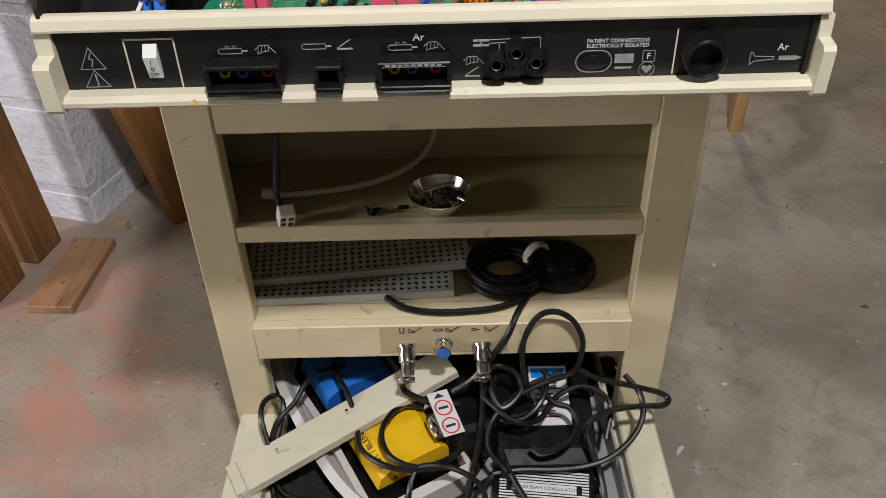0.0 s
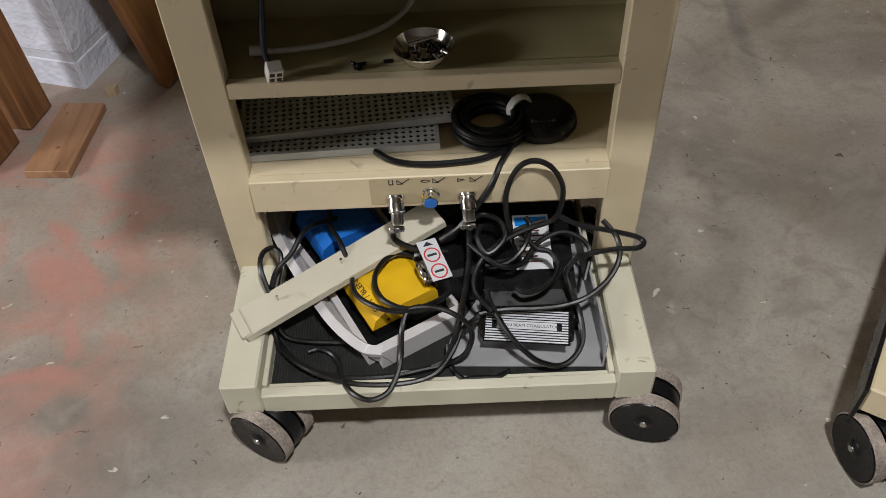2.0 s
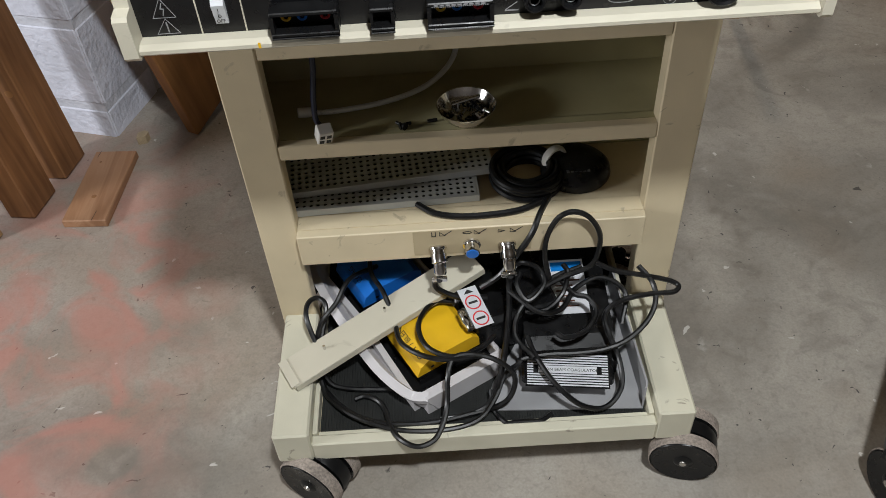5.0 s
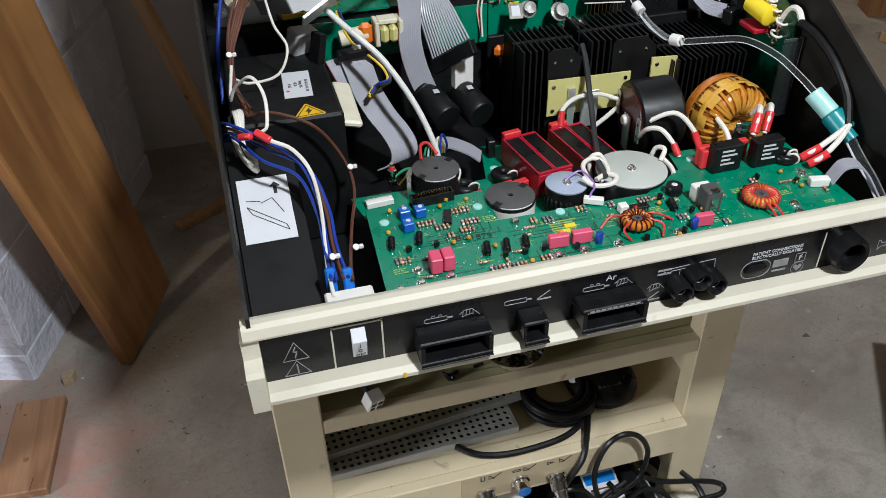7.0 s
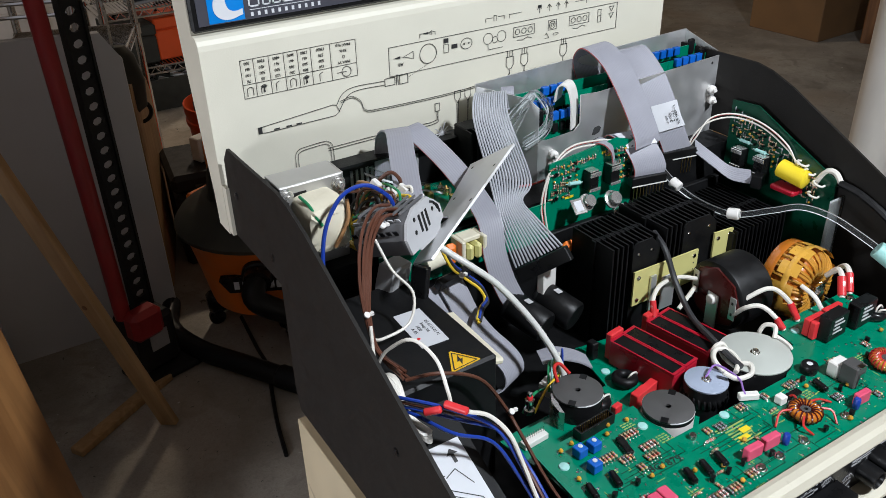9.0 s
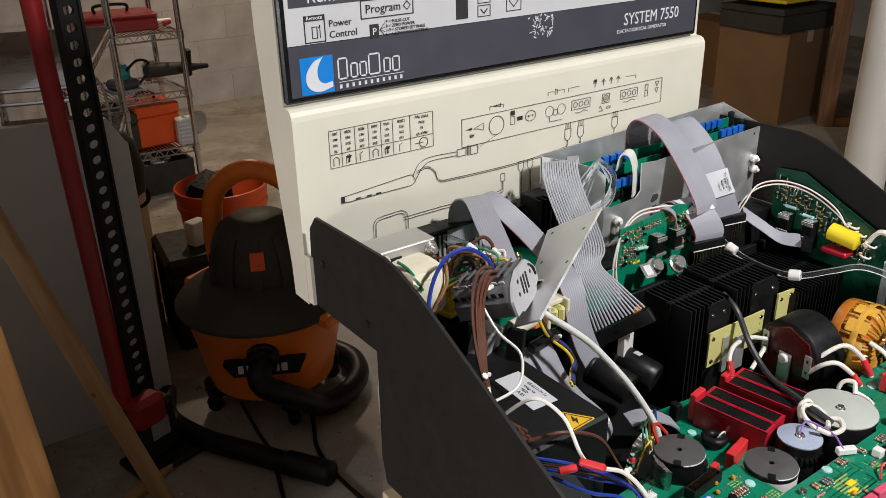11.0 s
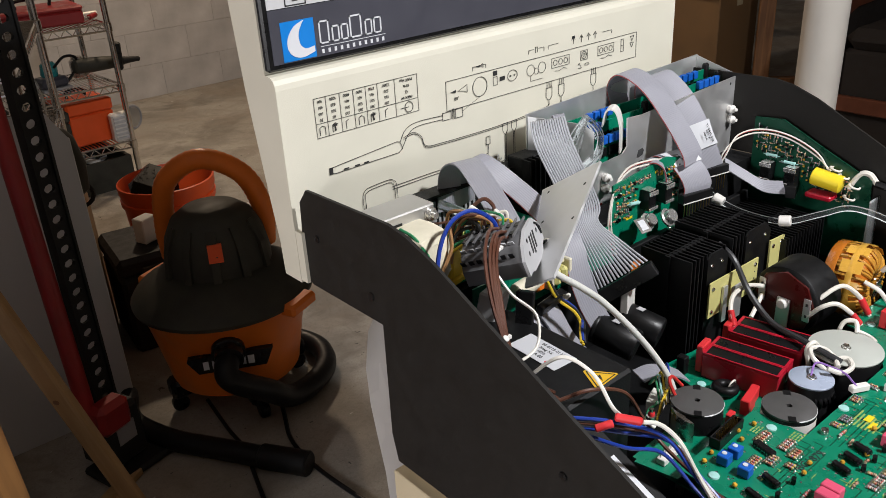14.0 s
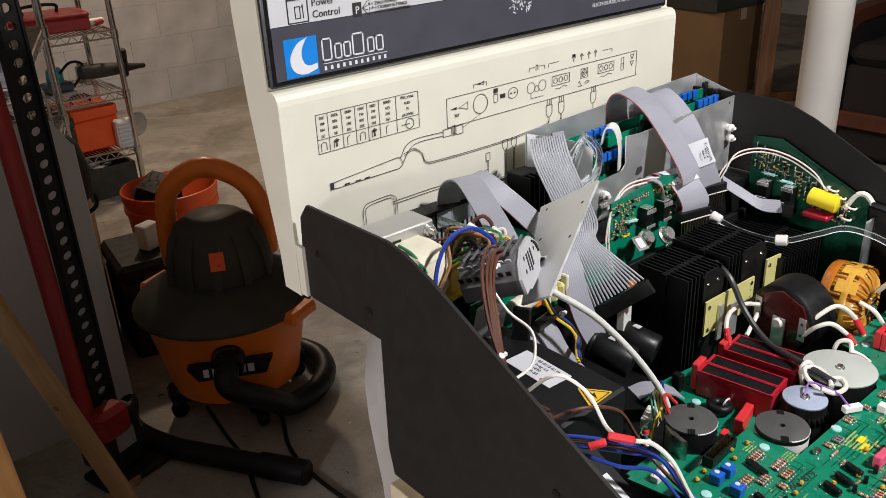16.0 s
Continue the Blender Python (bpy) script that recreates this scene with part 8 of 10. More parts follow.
for k in range(5):
    o = V(0.0040 * (k % 2) - 0.0015 * (k == 4), 0.0034 * (k // 2), 0.0038 * (k // 2))
    wire([V(-0.212, 0.104, 0.975) + o, V(-0.232, 0.094, 0.982) + o, V(-0.252, 0.078, 0.972) + o, V(-0.268, 0.056, 0.950) + o, V(-0.276, 0.040, 0.930) + o * 0.5, V(-0.276, 0.026, 0.905) + o * 0.3, V(-0.270, -0.004, 0.895) + o], 0.0015, "wire_brown", "brown insulated wire")
wire([(-0.290, 0.075, 0.87), (-0.286, 0.098, 0.912), (-0.272, 0.122, 0.962), (-0.250, 0.132, 0.990), (-0.227, 0.129, 0.998), (-0.208, 0.124, 0.985), (-0.202, 0.122, 0.970)], 0.0019, "wire_blue", "blue insulated wire arching over the transformer")
wire([(-0.236, 0.098, 0.962), (-0.232, 0.078, 0.940), (-0.224, 0.058, 0.925), (-0.236, 0.046, 0.906), (-0.262, 0.044, 0.902), (-0.276, 0.036, 0.912)], 0.0013, "wire_white", "thin white wire")
wire([(-0.276, 0.036, 0.925), (-0.282, 0.020, 0.900), (-0.276, 0.012, 0.915), (-0.262, -0.004, 0.930), (-0.254, -0.026, 0.922), (-0.256, -0.045, 0.905), (-0.262, -0.058, 0.906)], 0.0015, "wire_white", "white insulated wire")
p = part("red_splice", G().cyl((-0.266, -0.056, 0.906), (-0.256, -0.072, 0.905), 0.0031, 12, 0.001), "redcap", GEN, "red crimp splice")
part("red_splice", G().cyl((-0.280, -0.050, 0.900), (-0.270, -0.058, 0.904), 0.0030, 12, 0.001), "redcap", GEN, "red crimp splice")
wire([(-0.256, -0.072, 0.905), (-0.240, -0.076, 0.896), (-0.2290, -0.086, 0.880), (-0.2260, -0.100, 0.858), (-0.2275, -0.122, 0.838), (-0.2305, -0.148, 0.829), (-0.231, -0.180, 0.822)], 0.0017, "wire_white", "white insulated wire")
for k, (mm, dx) in enumerate((("wire_blue", 0.0), ("wire_brown", 0.004), ("wire_blue", 0.007), ("wire_blue", -0.003))):
    wire([V(-0.292, -0.006 - 0.003 * k, 0.892 - 0.004 * k), V(-0.284, -0.032, 0.902 - 0.004 * k), V(-0.262 + dx, -0.056 - 0.003 * k, 0.899 - 0.005 * k), V(-0.236 + dx, -0.078, 0.884 - 0.004 * k), V(-0.2262 + dx, -0.100, 0.854 - 0.002 * k), V(-0.2265 + dx, -0.130, 0.834), V(-0.226 + dx * 1.3, -0.166, 0.828)], 0.0015, mm, "insulated wire to the power switch")
wire([(-0.270, -0.006, 0.896), (-0.248, -0.020, 0.902), (-0.215, -0.026, 0.886), (-0.194, -0.030, 0.852), (-0.190, -0.050, 0.832), (-0.202, -0.100, 0.828), (-0.212, -0.150, 0.830), (-0.214, -0.168, 0.826)], 0.0016, "wire_brown", "brown wire crossing the supply cover")
for x, y in ((-0.230, -0.164), (-0.217, -0.168)):
    part("blue_boot", G(pose(x, y, 0.812, -24, 0, 0)).box(-0.0042, 0.0042, -0.004, 0.004, 0.0, 0.022, 0.0016), "blue", GEN, "blue insulating terminal boot")
part("switch_body", G().box(-0.238, -0.200, -0.1915, -0.172, 0.790, 0.8225, 0.0015), "nylon", GEN, "white switch body with printed marks")
for x, y, z in ((-0.226, -0.150, 0.838), (-0.205, -0.135, 0.832), (-0.2765, 0.041, 0.932), (-0.190, -0.035, 0.846), (-0.1585, 0.085, 0.905), (-0.228, 0.098, 0.972)):
    part("cable_tie", G().lathe([(0.0026, 0), (0.0028, 0.0005), (0.0028, 0.0018), (0.0026, 0.0022)], (x, y, z), (0.2, -0.6, 0.8), 12).box(x + 0.0025, x + 0.0065, y - 0.0016, y + 0.0016, z - 0.0013, z + 0.0021, 0.0006), "nylon", GEN, "white cable tie")
for k, mm in enumerate(("wire_yellow", "ink", "wire_yellow", "wire_blue")):
    o = V(0.0022 * (k % 2), 0.0022 * (k // 2), 0.001 * k)
    wire([V(-0.170, 0.104, 0.934) + o, V(-0.160, 0.100, 0.908) + o, V(-0.143, 0.106, 0.888) + o, V(-0.128, 0.100, 0.872) + o, V(-0.126, 0.092, 0.860) + o, V(-0.140, 0.080, 0.862) + o, V(-0.150, 0.070, 0.858) + o], 0.0015, mm)
part("grey_plug", G(pose(-0.203, 0.132, 0.898, 10, 8, 24)).box(-0.014, 0.014, -0.010, 0.010, -0.016, 0.014, 0.002), "module_end", GEN, "grey plastic plug body")
for k, mm in enumerate(("wire_yellow", "wire_green", "wire_brown", "wire_white", "ink", "wire_yellow", "wire_brown", "wire_green")):
    wire([V(-0.226 + 0.004 * k, 0.164 + 0.003 * (k % 3), 0.945 + 0.004 * (k % 4)), V(-0.212 + 0.003 * k, 0.150, 0.958 + 0.003 * (k % 3)), V(-0.196 + 0.002 * k, 0.135, 0.968), V(-0.190 + 0.003 * k, 0.122, 0.955)], 0.0015, mm)
# coiled cream wires beside the supply
for k in range(4):
    part("cream_wire_coil", G().tube([(-0.286, 0.030, 0.868 + 0.003 * k), (-0.281 + 0.002 * k, 0.004, 0.895), (-0.278, -0.024, 0.878), (-0.270, -0.040, 0.860 + 0.003 * k), (-0.280, -0.036, 0.872), (-0.288, -0.006, 0.890)], 0.0021, 7), "wire_white", GEN, "coiled cream wires")
# thin wires over the upright boards
for k, mm in enumerate(("wire_white", "wire_red", "wire_white")):
    o = 0.0022 * k + 0.0015 * (k == 1)
    wire([(0.098, 0.166, 0.944 + o), (0.070, 0.166, 0.950 + o), (0.035, 0.168, 0.950 + o), (0.008, 0.164, 0.934 + o), (-0.006 - o, 0.156, 0.905), (-0.008, 0.146 + o, 0.872)], 0.0009 if k == 1 else 0.0011, mm)
    wire([(0.226, 0.176, 0.900), (0.236, 0.176 - o, 0.918), (0.252, 0.168, 0.934 + o), (0.270, 0.148, 0.941 + o), (0.279, 0.115, 0.937 + o), (0.281, 0.080, 0.922 + o), (0.282, 0.062, 0.908 - o)], 0.0007 if k == 1 else 0.0010, mm)
wire([(0.020, 0.190, 0.912), (0.000, 0.186, 0.914), (-0.022, 0.180, 0.920)], 0.0012, "wire_red")
wire([(-0.118, -0.008, 0.826), (-0.116, 0.000, 0.836), (-0.108, 0.002, 0.836), (-0.101, -0.004, 0.826)], 0.0016, "wire_red")
wire([(-0.15, 0.0, 0.80), (-0.130, 0.010, 0.806), (-0.110, 0.016, 0.800), (-0.09, 0.03, 0.795)], 0.0014, "wire_green")
wire([(-0.140, -0.004, 0.798), (-0.120, 0.004, 0.812), (-0.096, 0.014, 0.812), (-0.080, 0.030, 0.796)], 0.0012, "wire_yellow")
part("white_connector", G(pose(-0.098, 0.024, 0.786, 0, 0, 20)).box(-0.012, 0.012, -0.007, 0.007, 0, 0.014, 0.001), "nylon", GEN)
part("binding_post", G().lathe([(0.005, 0), (0.005, 0.004), (0.003, 0.005), (0.003, 0.010), (0.0045, 0.011), (0.0045, 0.015), (0.002, 0.016), (0.002, 0.022), (0, 0.022)], (-0.146, -0.004, 0.802), (0, 0, 1), 14), "chrome", GEN, "chrome binding post with a red ring")
part("post_ring", G().lathe([(0.0030, 0), (0.0030, 0.003), (0.0022, 0.004)], (-0.146, -0.004, 0.8172), (0, 0, 1), 14), "redcap", GEN)
flat_cable([(-0.092, 0.050, 0.806), (-0.076, 0.044, 0.808), (-0.058, 0.036, 0.802), (-0.046, 0.030, 0.794)], (0.004, 0.010, 0), 8, "ribbon", "short grey ribbon cable", False)
part("black_post", G().box(-0.036, -0.028, 0.036, 0.046, 0.786, 0.806, 0.001), "black_plastic", GEN)

# tangle of thin wires between transformer, terminals and rear board
r5 = random.Random(23)
for k in range(16):
    mm = ("ink", "wire_brown", "tan_wire", "wire_white", "wire_yellow", "wire_green", "ink", "wire_brown")[k % 8]
    a = V(-0.222 + r5.uniform(-0.004, 0.03), 0.178 + r5.uniform(-0.012, 0.03), 0.922 + r5.uniform(0, 0.03))
    d = V(-0.200 + r5.uniform(-0.012, 0.035), 0.128 + r5.uniform(-0.006, 0.022), 0.966 + r5.uniform(-0.006, 0.012))
    mid = a.lerp(d, 0.5) + V(r5.uniform(-0.01, 0.01), r5.uniform(-0.006, 0.006), r5.uniform(0.004, 0.028))
    wire([a, a.lerp(mid, 0.5) + V(0, 0.004, 0.006), mid, d + V(0, 0.004, 0.008), d], r5.choice((0.0012, 0.0015, 0.0018)), mm)
for x, y, z in ((-0.196, 0.140, 0.978), (-0.180, 0.146, 0.975), (-0.205, 0.150, 0.985), (-0.168, 0.140, 0.968)):
    part("crimp", G(pose(x, y, z, 30, 10, 30)).box(-0.003, 0.003, -0.005, 0.005, -0.003, 0.003, 0.0008), "nylon", GEN)
YB = part("yellow_bobbin", G(pose(-0.207, 0.182, 0.908, 0, 0, 12)).box(-0.012, 0.012, -0.011, 0.011, 0.0, 0.004).box(-0.009, 0.009, -0.008, 0.008, 0.004, 0.030, 0.002).box(-0.012, 0.012, -0.011, 0.011, 0.030, 0.034), "wire_yellow", GEN, "yellow taped bobbin coil")
part("bobbin_core", G(pose(-0.207, 0.182, 0.908, 0, 0, 12)).box(-0.006, 0.006, -0.0125, 0.0125, 0.0345, 0.040), "ferrite", YB)
# white cable loop and small wires by the pot core
for k, mm in enumerate(("wire_green", "aqua", "wire_yellow", "wire_white", "wire_blue")):
    wire([V(-0.112 + 0.004 * k, 0.010, 0.800), V(-0.106 + 0.004 * k, 0.020, 0.820 + 0.003 * k), V(-0.094 + 0.003 * k, 0.030, 0.816), V(-0.088 + 0.002 * k, 0.040, 0.800)], 0.0011, mm)


# ---- print on the lid ----
LY = 0.2932


def spline_xz(pts):
    return [(p.x, p.z) for p in spline([(x, 0, z) for x, z in pts], 5)]


def lid_print():
    g = G()
    # table, upside down
    x0, x1, z0, z1 = -0.263, -0.141, 1.034, 1.0715
    cols = [x0, x0 + 0.013, x0 + 0.0285, x0 + 0.044, x0 + 0.0585, x0 + 0.0725, x0 + 0.0935, x1]
    for x in cols:
        line(g, [(x, z0), (x, z1)], LY, 0.00034)
    for z in (z0, z0 + 0.0135, z1):
        line(g, [(x0, z), (x1, z)], LY, 0.00034)
    rows = (("300", "461", "100", "70"), ("9200", "420", "500", "80"), ("4800", "461", "500", "120"), ("3600", "461", "500", "200"), ("1700", "461", "500", "300"), ("12000", "570", "500", "150"))
    for c, words in enumerate(rows):
        cx = (cols[c] + cols[c + 1]) / 2
        for k, w in enumerate(words[:4]):
            lettering(w, 0.0042, flip(cx, LY - 0.0003, z1 - 0.0022 - k * 0.0058) , "ink", LID, wide=0.9)
        zc = z0 + 0.0062
        line(g, [(cx - 0.003, zc - 0.004), (cx - 0.003, zc + 0.003), (cx, zc + 0.0045), (cx + 0.003, zc + 0.003), (cx + 0.003, zc - 0.004)][: 5 - c % 3], LY, 0.00044)
    for c in (1, 4):
        cx = (cols[c] + cols[c + 1]) / 2
        bars(g, cx - 0.0022, cx + 0.0022, LY, z0 + 0.0075, z0 + 0.0095)
        g.prism([(cx - 0.0010, z0 + 0.0030), (cx + 0.0010, z0 + 0.0030), (cx + 0.0004, z0 + 0.0075), (cx - 0.0004, z0 + 0.0075)], "y", LY - 0.0004, LY)
    for k, w in enumerate(("MAX Vpp", "KHz", "\u03a9", "MAX W")):
        lettering(w, 0.0041, flip((cols[6] + x1) / 2, LY - 0.0003, z1 - 0.0022 - k * 0.0058), "ink", LID)
    line(g, circle((cols[6] + x1) / 2 + 0.002, z0 + 0.0065, 0.0052), LY, 0.00048)
    line(g, [(cols[6] + 0.006, z0 + 0.0065), (cols[6] + 0.016, z0 + 0.0065)], LY, 0.00048)
    # front-panel outline with its sockets
    a0, a1, c0, c1 = -0.1035, 0.2145, 1.0245, 1.0555
    line(g, [(a0, c0), (a1, c0), (a1, c1), (a0, c1), (a0, c0)], LY, 0.00041)
    line(g, circle(-0.0555, 1.041, 0.0105, 28), LY, 0.00052)
    g.prism([(-0.098, 1.043), (-0.090, 1.0445), (-0.090, 1.0415)], "y", LY - 0.0004, LY)
    line(g, [(-0.087, 1.0425), (-0.081, 1.0445), (-0.074, 1.047), (-0.074, 1.039), (-0.081, 1.0415), (-0.087, 1.0425)], LY, 0.00034)
    lettering("AR", 0.0052, flip(-0.090, LY - 0.0003, 1.037), "ink", LID)
    bars(g, -0.0355, -0.0295, LY, 1.0485, 1.0535)
    line(g, [(-0.0355, 1.038), (-0.0295, 1.038), (-0.0295, 1.047), (-0.0355, 1.047), (-0.0355, 1.038)], LY, 0.00034)
    bars(g, -0.0255, -0.018, LY, 1.041, 1.0455)
    line(g, circle(-0.006, 1.0435, 0.0075, 20, rz=0.006), LY, 0.00041)
    for x in (-0.009, -0.003):
        line(g, circle(x, 1.0435, 0.0008, 8), LY, 0.00044)
    for x, z, r in ((0.023, 1.0435, 0.0062), (0.0325, 1.041, 0.0035), (0.0415, 1.0435, 0.0062)):
        line(g, circle(x, z, r, 18), LY, 0.00034)
    line(g, [(0.023, 1.037), (0.023, 1.031), (0.043, 1.031)], LY, 0.00034)
    for xa in (0.058, 0.140):
        line(g, [(xa, 1.039), (xa + 0.030, 1.039), (xa + 0.030, 1.050), (xa, 1.050), (xa, 1.039)], LY, 0.00041)
        for i in range(3):
            line(g, circle(xa + 0.006 + i * 0.009, 1.0445, 0.0032, 12), LY, 0.00041)
        line(g, [(xa + 0.006, 1.035), (xa + 0.013, 1.034), (xa + 0.020, 1.0365), (xa + 0.026, 1.0345)], LY, 0.00041)
    line(g, [(0.1085, 1.039), (0.1205, 1.039), (0.1205, 1.050), (0.1085, 1.050), (0.1085, 1.039)], LY, 0.00041)
    line(g, circle(0.1145, 1.0445, 0.0042, 14), LY, 0.00048)
    line(g, circle(0.1145, 1.0445, 0.0018, 10), LY, 0.00041)
    line(g, [(0.104, 1.030), (0.110, 1.030), (0.106, 1.036), (0.104, 1.034)], LY, 0.00041)
    line(g, circle(0.120, 1.033, 0.004, 10, rz=0.0014), LY, 0.00034)
    line(g, [(0.184, 1.036), (0.189, 1.036), (0.189, 1.051), (0.184, 1.051), (0.184, 1.036)], LY, 0.00041)
    line(g, [(0.184, 1.0435), (0.189, 1.0435)], LY, 0.00041)
    for z in (1.038, 1.046):
        line(g, [(0.2055, z), (0.2020, z + 0.006), (0.2090, z + 0.006), (0.2055, z)], LY, 0.00041)
    # brackets above
    for xa, xb in ((-0.065, -0.046), (0.020, 0.045), (0.052, 0.165)):
        zz = 1.0635 if xa < 0 else 1.066
        line(g, [(xa, zz - 0.004), (xa, zz), (xa + 0.006 + (xb - xa) * 0.1, zz)], LY, 0.00034)
        line(g, [(xb, zz - 0.004), (xb, zz), (xb - 0.006 - (xb - xa) * 0.1, zz)], LY, 0.00034)
    g.prism([(-0.061, 1.063), (-0.055, 1.0642), (-0.055, 1.0618)], "y", LY - 0.0004, LY)
    line(g, [(-0.055, 1.063), (-0.050, 1.065), (-0.050, 1.061), (-0.055, 1.063)], LY, 0.00034)
    line(g, [(0.031, 1.062), (0.031, 1.068), (0.034, 1.068), (0.034, 1.062)], LY, 0.00041)
    for x in (0.095, 0.109, 0.122, 0.134):
        line(g, [(x, 1.061), (x, 1.067)], LY, 0.00048)
        line(g, [(x - 0.003, 1.0655), (x, 1.069), (x + 0.003, 1.0655)], LY, 0.00048)
    bars(g, 0.0925, 0.0975, LY, 1.067, 1.070)
    # plugs with their leads
    for x, z in ((0.0535, 1.0035), (0.0745, 1.0035), (0.1325, 1.0045)):
        line(g, [(x - 0.005, z + 0.014), (x - 0.005, z + 0.004), (x - 0.002, z), (x + 0.002, z), (x + 0.005, z + 0.004), (x + 0.005, z + 0.014), (x - 0.005, z + 0.014)], LY, 0.00048)
        for dx in (-0.0035, 0, 0.0035):
            line(g, [(x + dx, z + 0.014), (x + dx, z + 0.021)], LY, 0.00048)
        line(g, [(x, z), (x, z - 0.006)], LY, 0.00052)
    for dz in (0.0, 0.0018):
        line(g, spline_xz([(0.0535 - dz / 2, 0.9985), (0.052, 0.9975 - dz), (0.045, 0.9955 - dz), (-0.024, 0.9915 - dz), (-0.111, 0.9925 - dz), (-0.1345, 0.9950 - dz), (-0.1400, 1.0060 - dz), (-0.150, 1.0130 - dz), (-0.163, 1.0105 - dz)]), LY, 0.00041)
        line(g, spline_xz([(0.0745 - dz / 2, 0.9985), (0.076, 0.9945 - dz), (0.082, 0.9925 - dz), (0.13, 0.9960 - dz), (0.140, 0.9975 - dz), (0.20, 1.000 - dz)]), LY, 0.00041)
    # hand piece
    line(g, [(-0.2525, 1.002), (-0.2525, 0.9965), (-0.247, 0.9955), (-0.1700, 0.9965), (-0.165, 1.000), (-0.168, 1.007), (-0.172, 1.0085), (-0.247, 1.0025), (-0.2525, 1.002)], LY, 0.00048)
    bars(g, -0.2545, -0.2505, LY, 0.9955, 1.0025)
    for x in (-0.238, -0.225, -0.214):
        bars(g, x, x + 0.006, LY, 0.9965, 0.9978)
    line(g, spline_xz([(-0.168, 1.007), (-0.160, 1.018), (-0.145, 1.0225), (-0.110, 1.0215)]), LY, 0.00048)
    line(g, spline_xz([(-0.165, 1.001), (-0.156, 1.013), (-0.143, 1.0180), (-0.110, 1.0172)]), LY, 0.00048)
    line(g, [(-0.110, 1.0155), (-0.098, 1.0155), (-0.098, 1.0235), (-0.110, 1.0235), (-0.110, 1.0155)], LY, 0.00048)
    for x in (-0.096, -0.094):
        line(g, [(x, 1.0145), (x, 1.0255)], LY, 0.00052)
    line(g, [(-0.092, 1.0145), (-0.082, 1.0145), (-0.082, 1.0240), (-0.092, 1.0240), (-0.092, 1.0145)], LY, 0.00048)
    for k in range(12):
        x = -0.081 + k * 0.0022
        line(g, [(x, 1.0204 + k * 0.00086), (x + 0.0008, 1.0207 + k * 0.00086)], LY, 0.00032)
    # second hand piece and small plugs
    for o in (0.0, 0.003):
        line(g, [(-0.2195 + o, 0.935)] + spline_xz([(-0.2195 + o, 0.956), (-0.2190 + o, 0.9640), (-0.2150 + o * 0.6, 0.9690 - o), (-0.208, 0.9705 - o), (-0.188, 0.9715 - o), (-0.1815 - o * 0.4, 0.9705 - o), (-0.1772 - o, 0.966 - o * 0.5), (-0.1762 - o, 0.958)]) + [(-0.1762 - o, 0.935)], LY, 0.00041)
        line(g, [(-0.182, 0.960 + o), (-0.130, 0.9605 + o), (-0.055, 0.9595 + o), (-0.0455 - o * 0.4, 0.961 + o), (-0.0455 - o * 0.4, 0.974)], LY, 0.00041)
    line(g, [(-0.049, 0.974), (-0.043, 0.974), (-0.043, 0.983), (-0.049, 0.983), (-0.049, 0.974)], LY, 0.00048)
    for x in (-0.019, -0.005):
        line(g, [(x - 0.004, 0.992), (x - 0.004, 0.984), (x, 0.978), (x + 0.004, 0.984), (x + 0.004, 0.992), (x - 0.004, 0.992)], LY, 0.00048)
        line(g, [(x - 0.001, 0.978), (x - 0.001, 0.94)], LY, 0.00041)
        line(g, [(x + 0.001, 0.978), (x + 0.001, 0.94)], LY, 0.00041)
    tagged(part("printed_diagram", g, "ink", LID, "black printed connection diagrams"), kind="stuff")


lid_print()
# the print was laid out on a plane 6 mm further back
for ob in LID.children:
    if ob.name.split(".")[0] in ("lettering", "printed_diagram"):
        ob.data.transform(Matrix.Translation((-0.6, 0, 1.285)) @ Matrix.Diagonal((0.991, 1, 0.991, 1)) @ Matrix.Translation((0.6, 0, -1.285)))
PY = 0.3004
part("logo_square", bars(G(), -0.286, -0.252, PY, 1.109, 1.1435), "logo_blue", CP, "blue square mark")
outer = spline_xz([(-0.262, 1.1428), (-0.2725, 1.1385), (-0.2800, 1.1290), (-0.2805, 1.1195), (-0.2755, 1.1130), (-0.2660, 1.1108), (-0.2535, 1.1140)])
inner = spline_xz([(-0.2535, 1.1190), (-0.2610, 1.1178), (-0.2668, 1.1205), (-0.2690, 1.1270), (-0.2680, 1.1340), (-0.2635, 1.1415)])
g = G().prism(outer + inner, "y", PY - 0.0010, PY - 0.0004)
part("logo_swoosh", g, "white", CP)
g = G()
x = -0.2465
for w, h in ((0.013, 0.019), (0.0095, 0.013), (0.0095, 0.013), (0.0165, 0.019), (0.0095, 0.013), (0.0105, 0.0135)):
    line(g, [(x, 1.1195), (x, 1.1195 + h), (x + w * 0.72, 1.1195 + h), (x + w * 0.72, 1.1195), (x, 1.1195)], PY, 0.0014)
    x += w + 0.0005
line(g, [(-0.2465, 1.1165), (-0.174, 1.1165)], PY, 0.0005)
for i in range(11):
    bars(g, -0.246 + i * 0.0068, -0.2435 + i * 0.0068, PY, 1.1105, 1.1142)
part("logo_mark", g, "white", CP, "white maker's mark drawn as bars")
lettering("SYSTEM 7550", 0.0200, front(0.187, PY - 0.0004, 1.128), "white", CP, wide=0.86)
lettering("ELECTROSURGICAL GENERATOR", 0.0058, front(0.171, PY - 0.0004, 1.1195), "white", CP)
g = G()
r2 = random.Random(3)
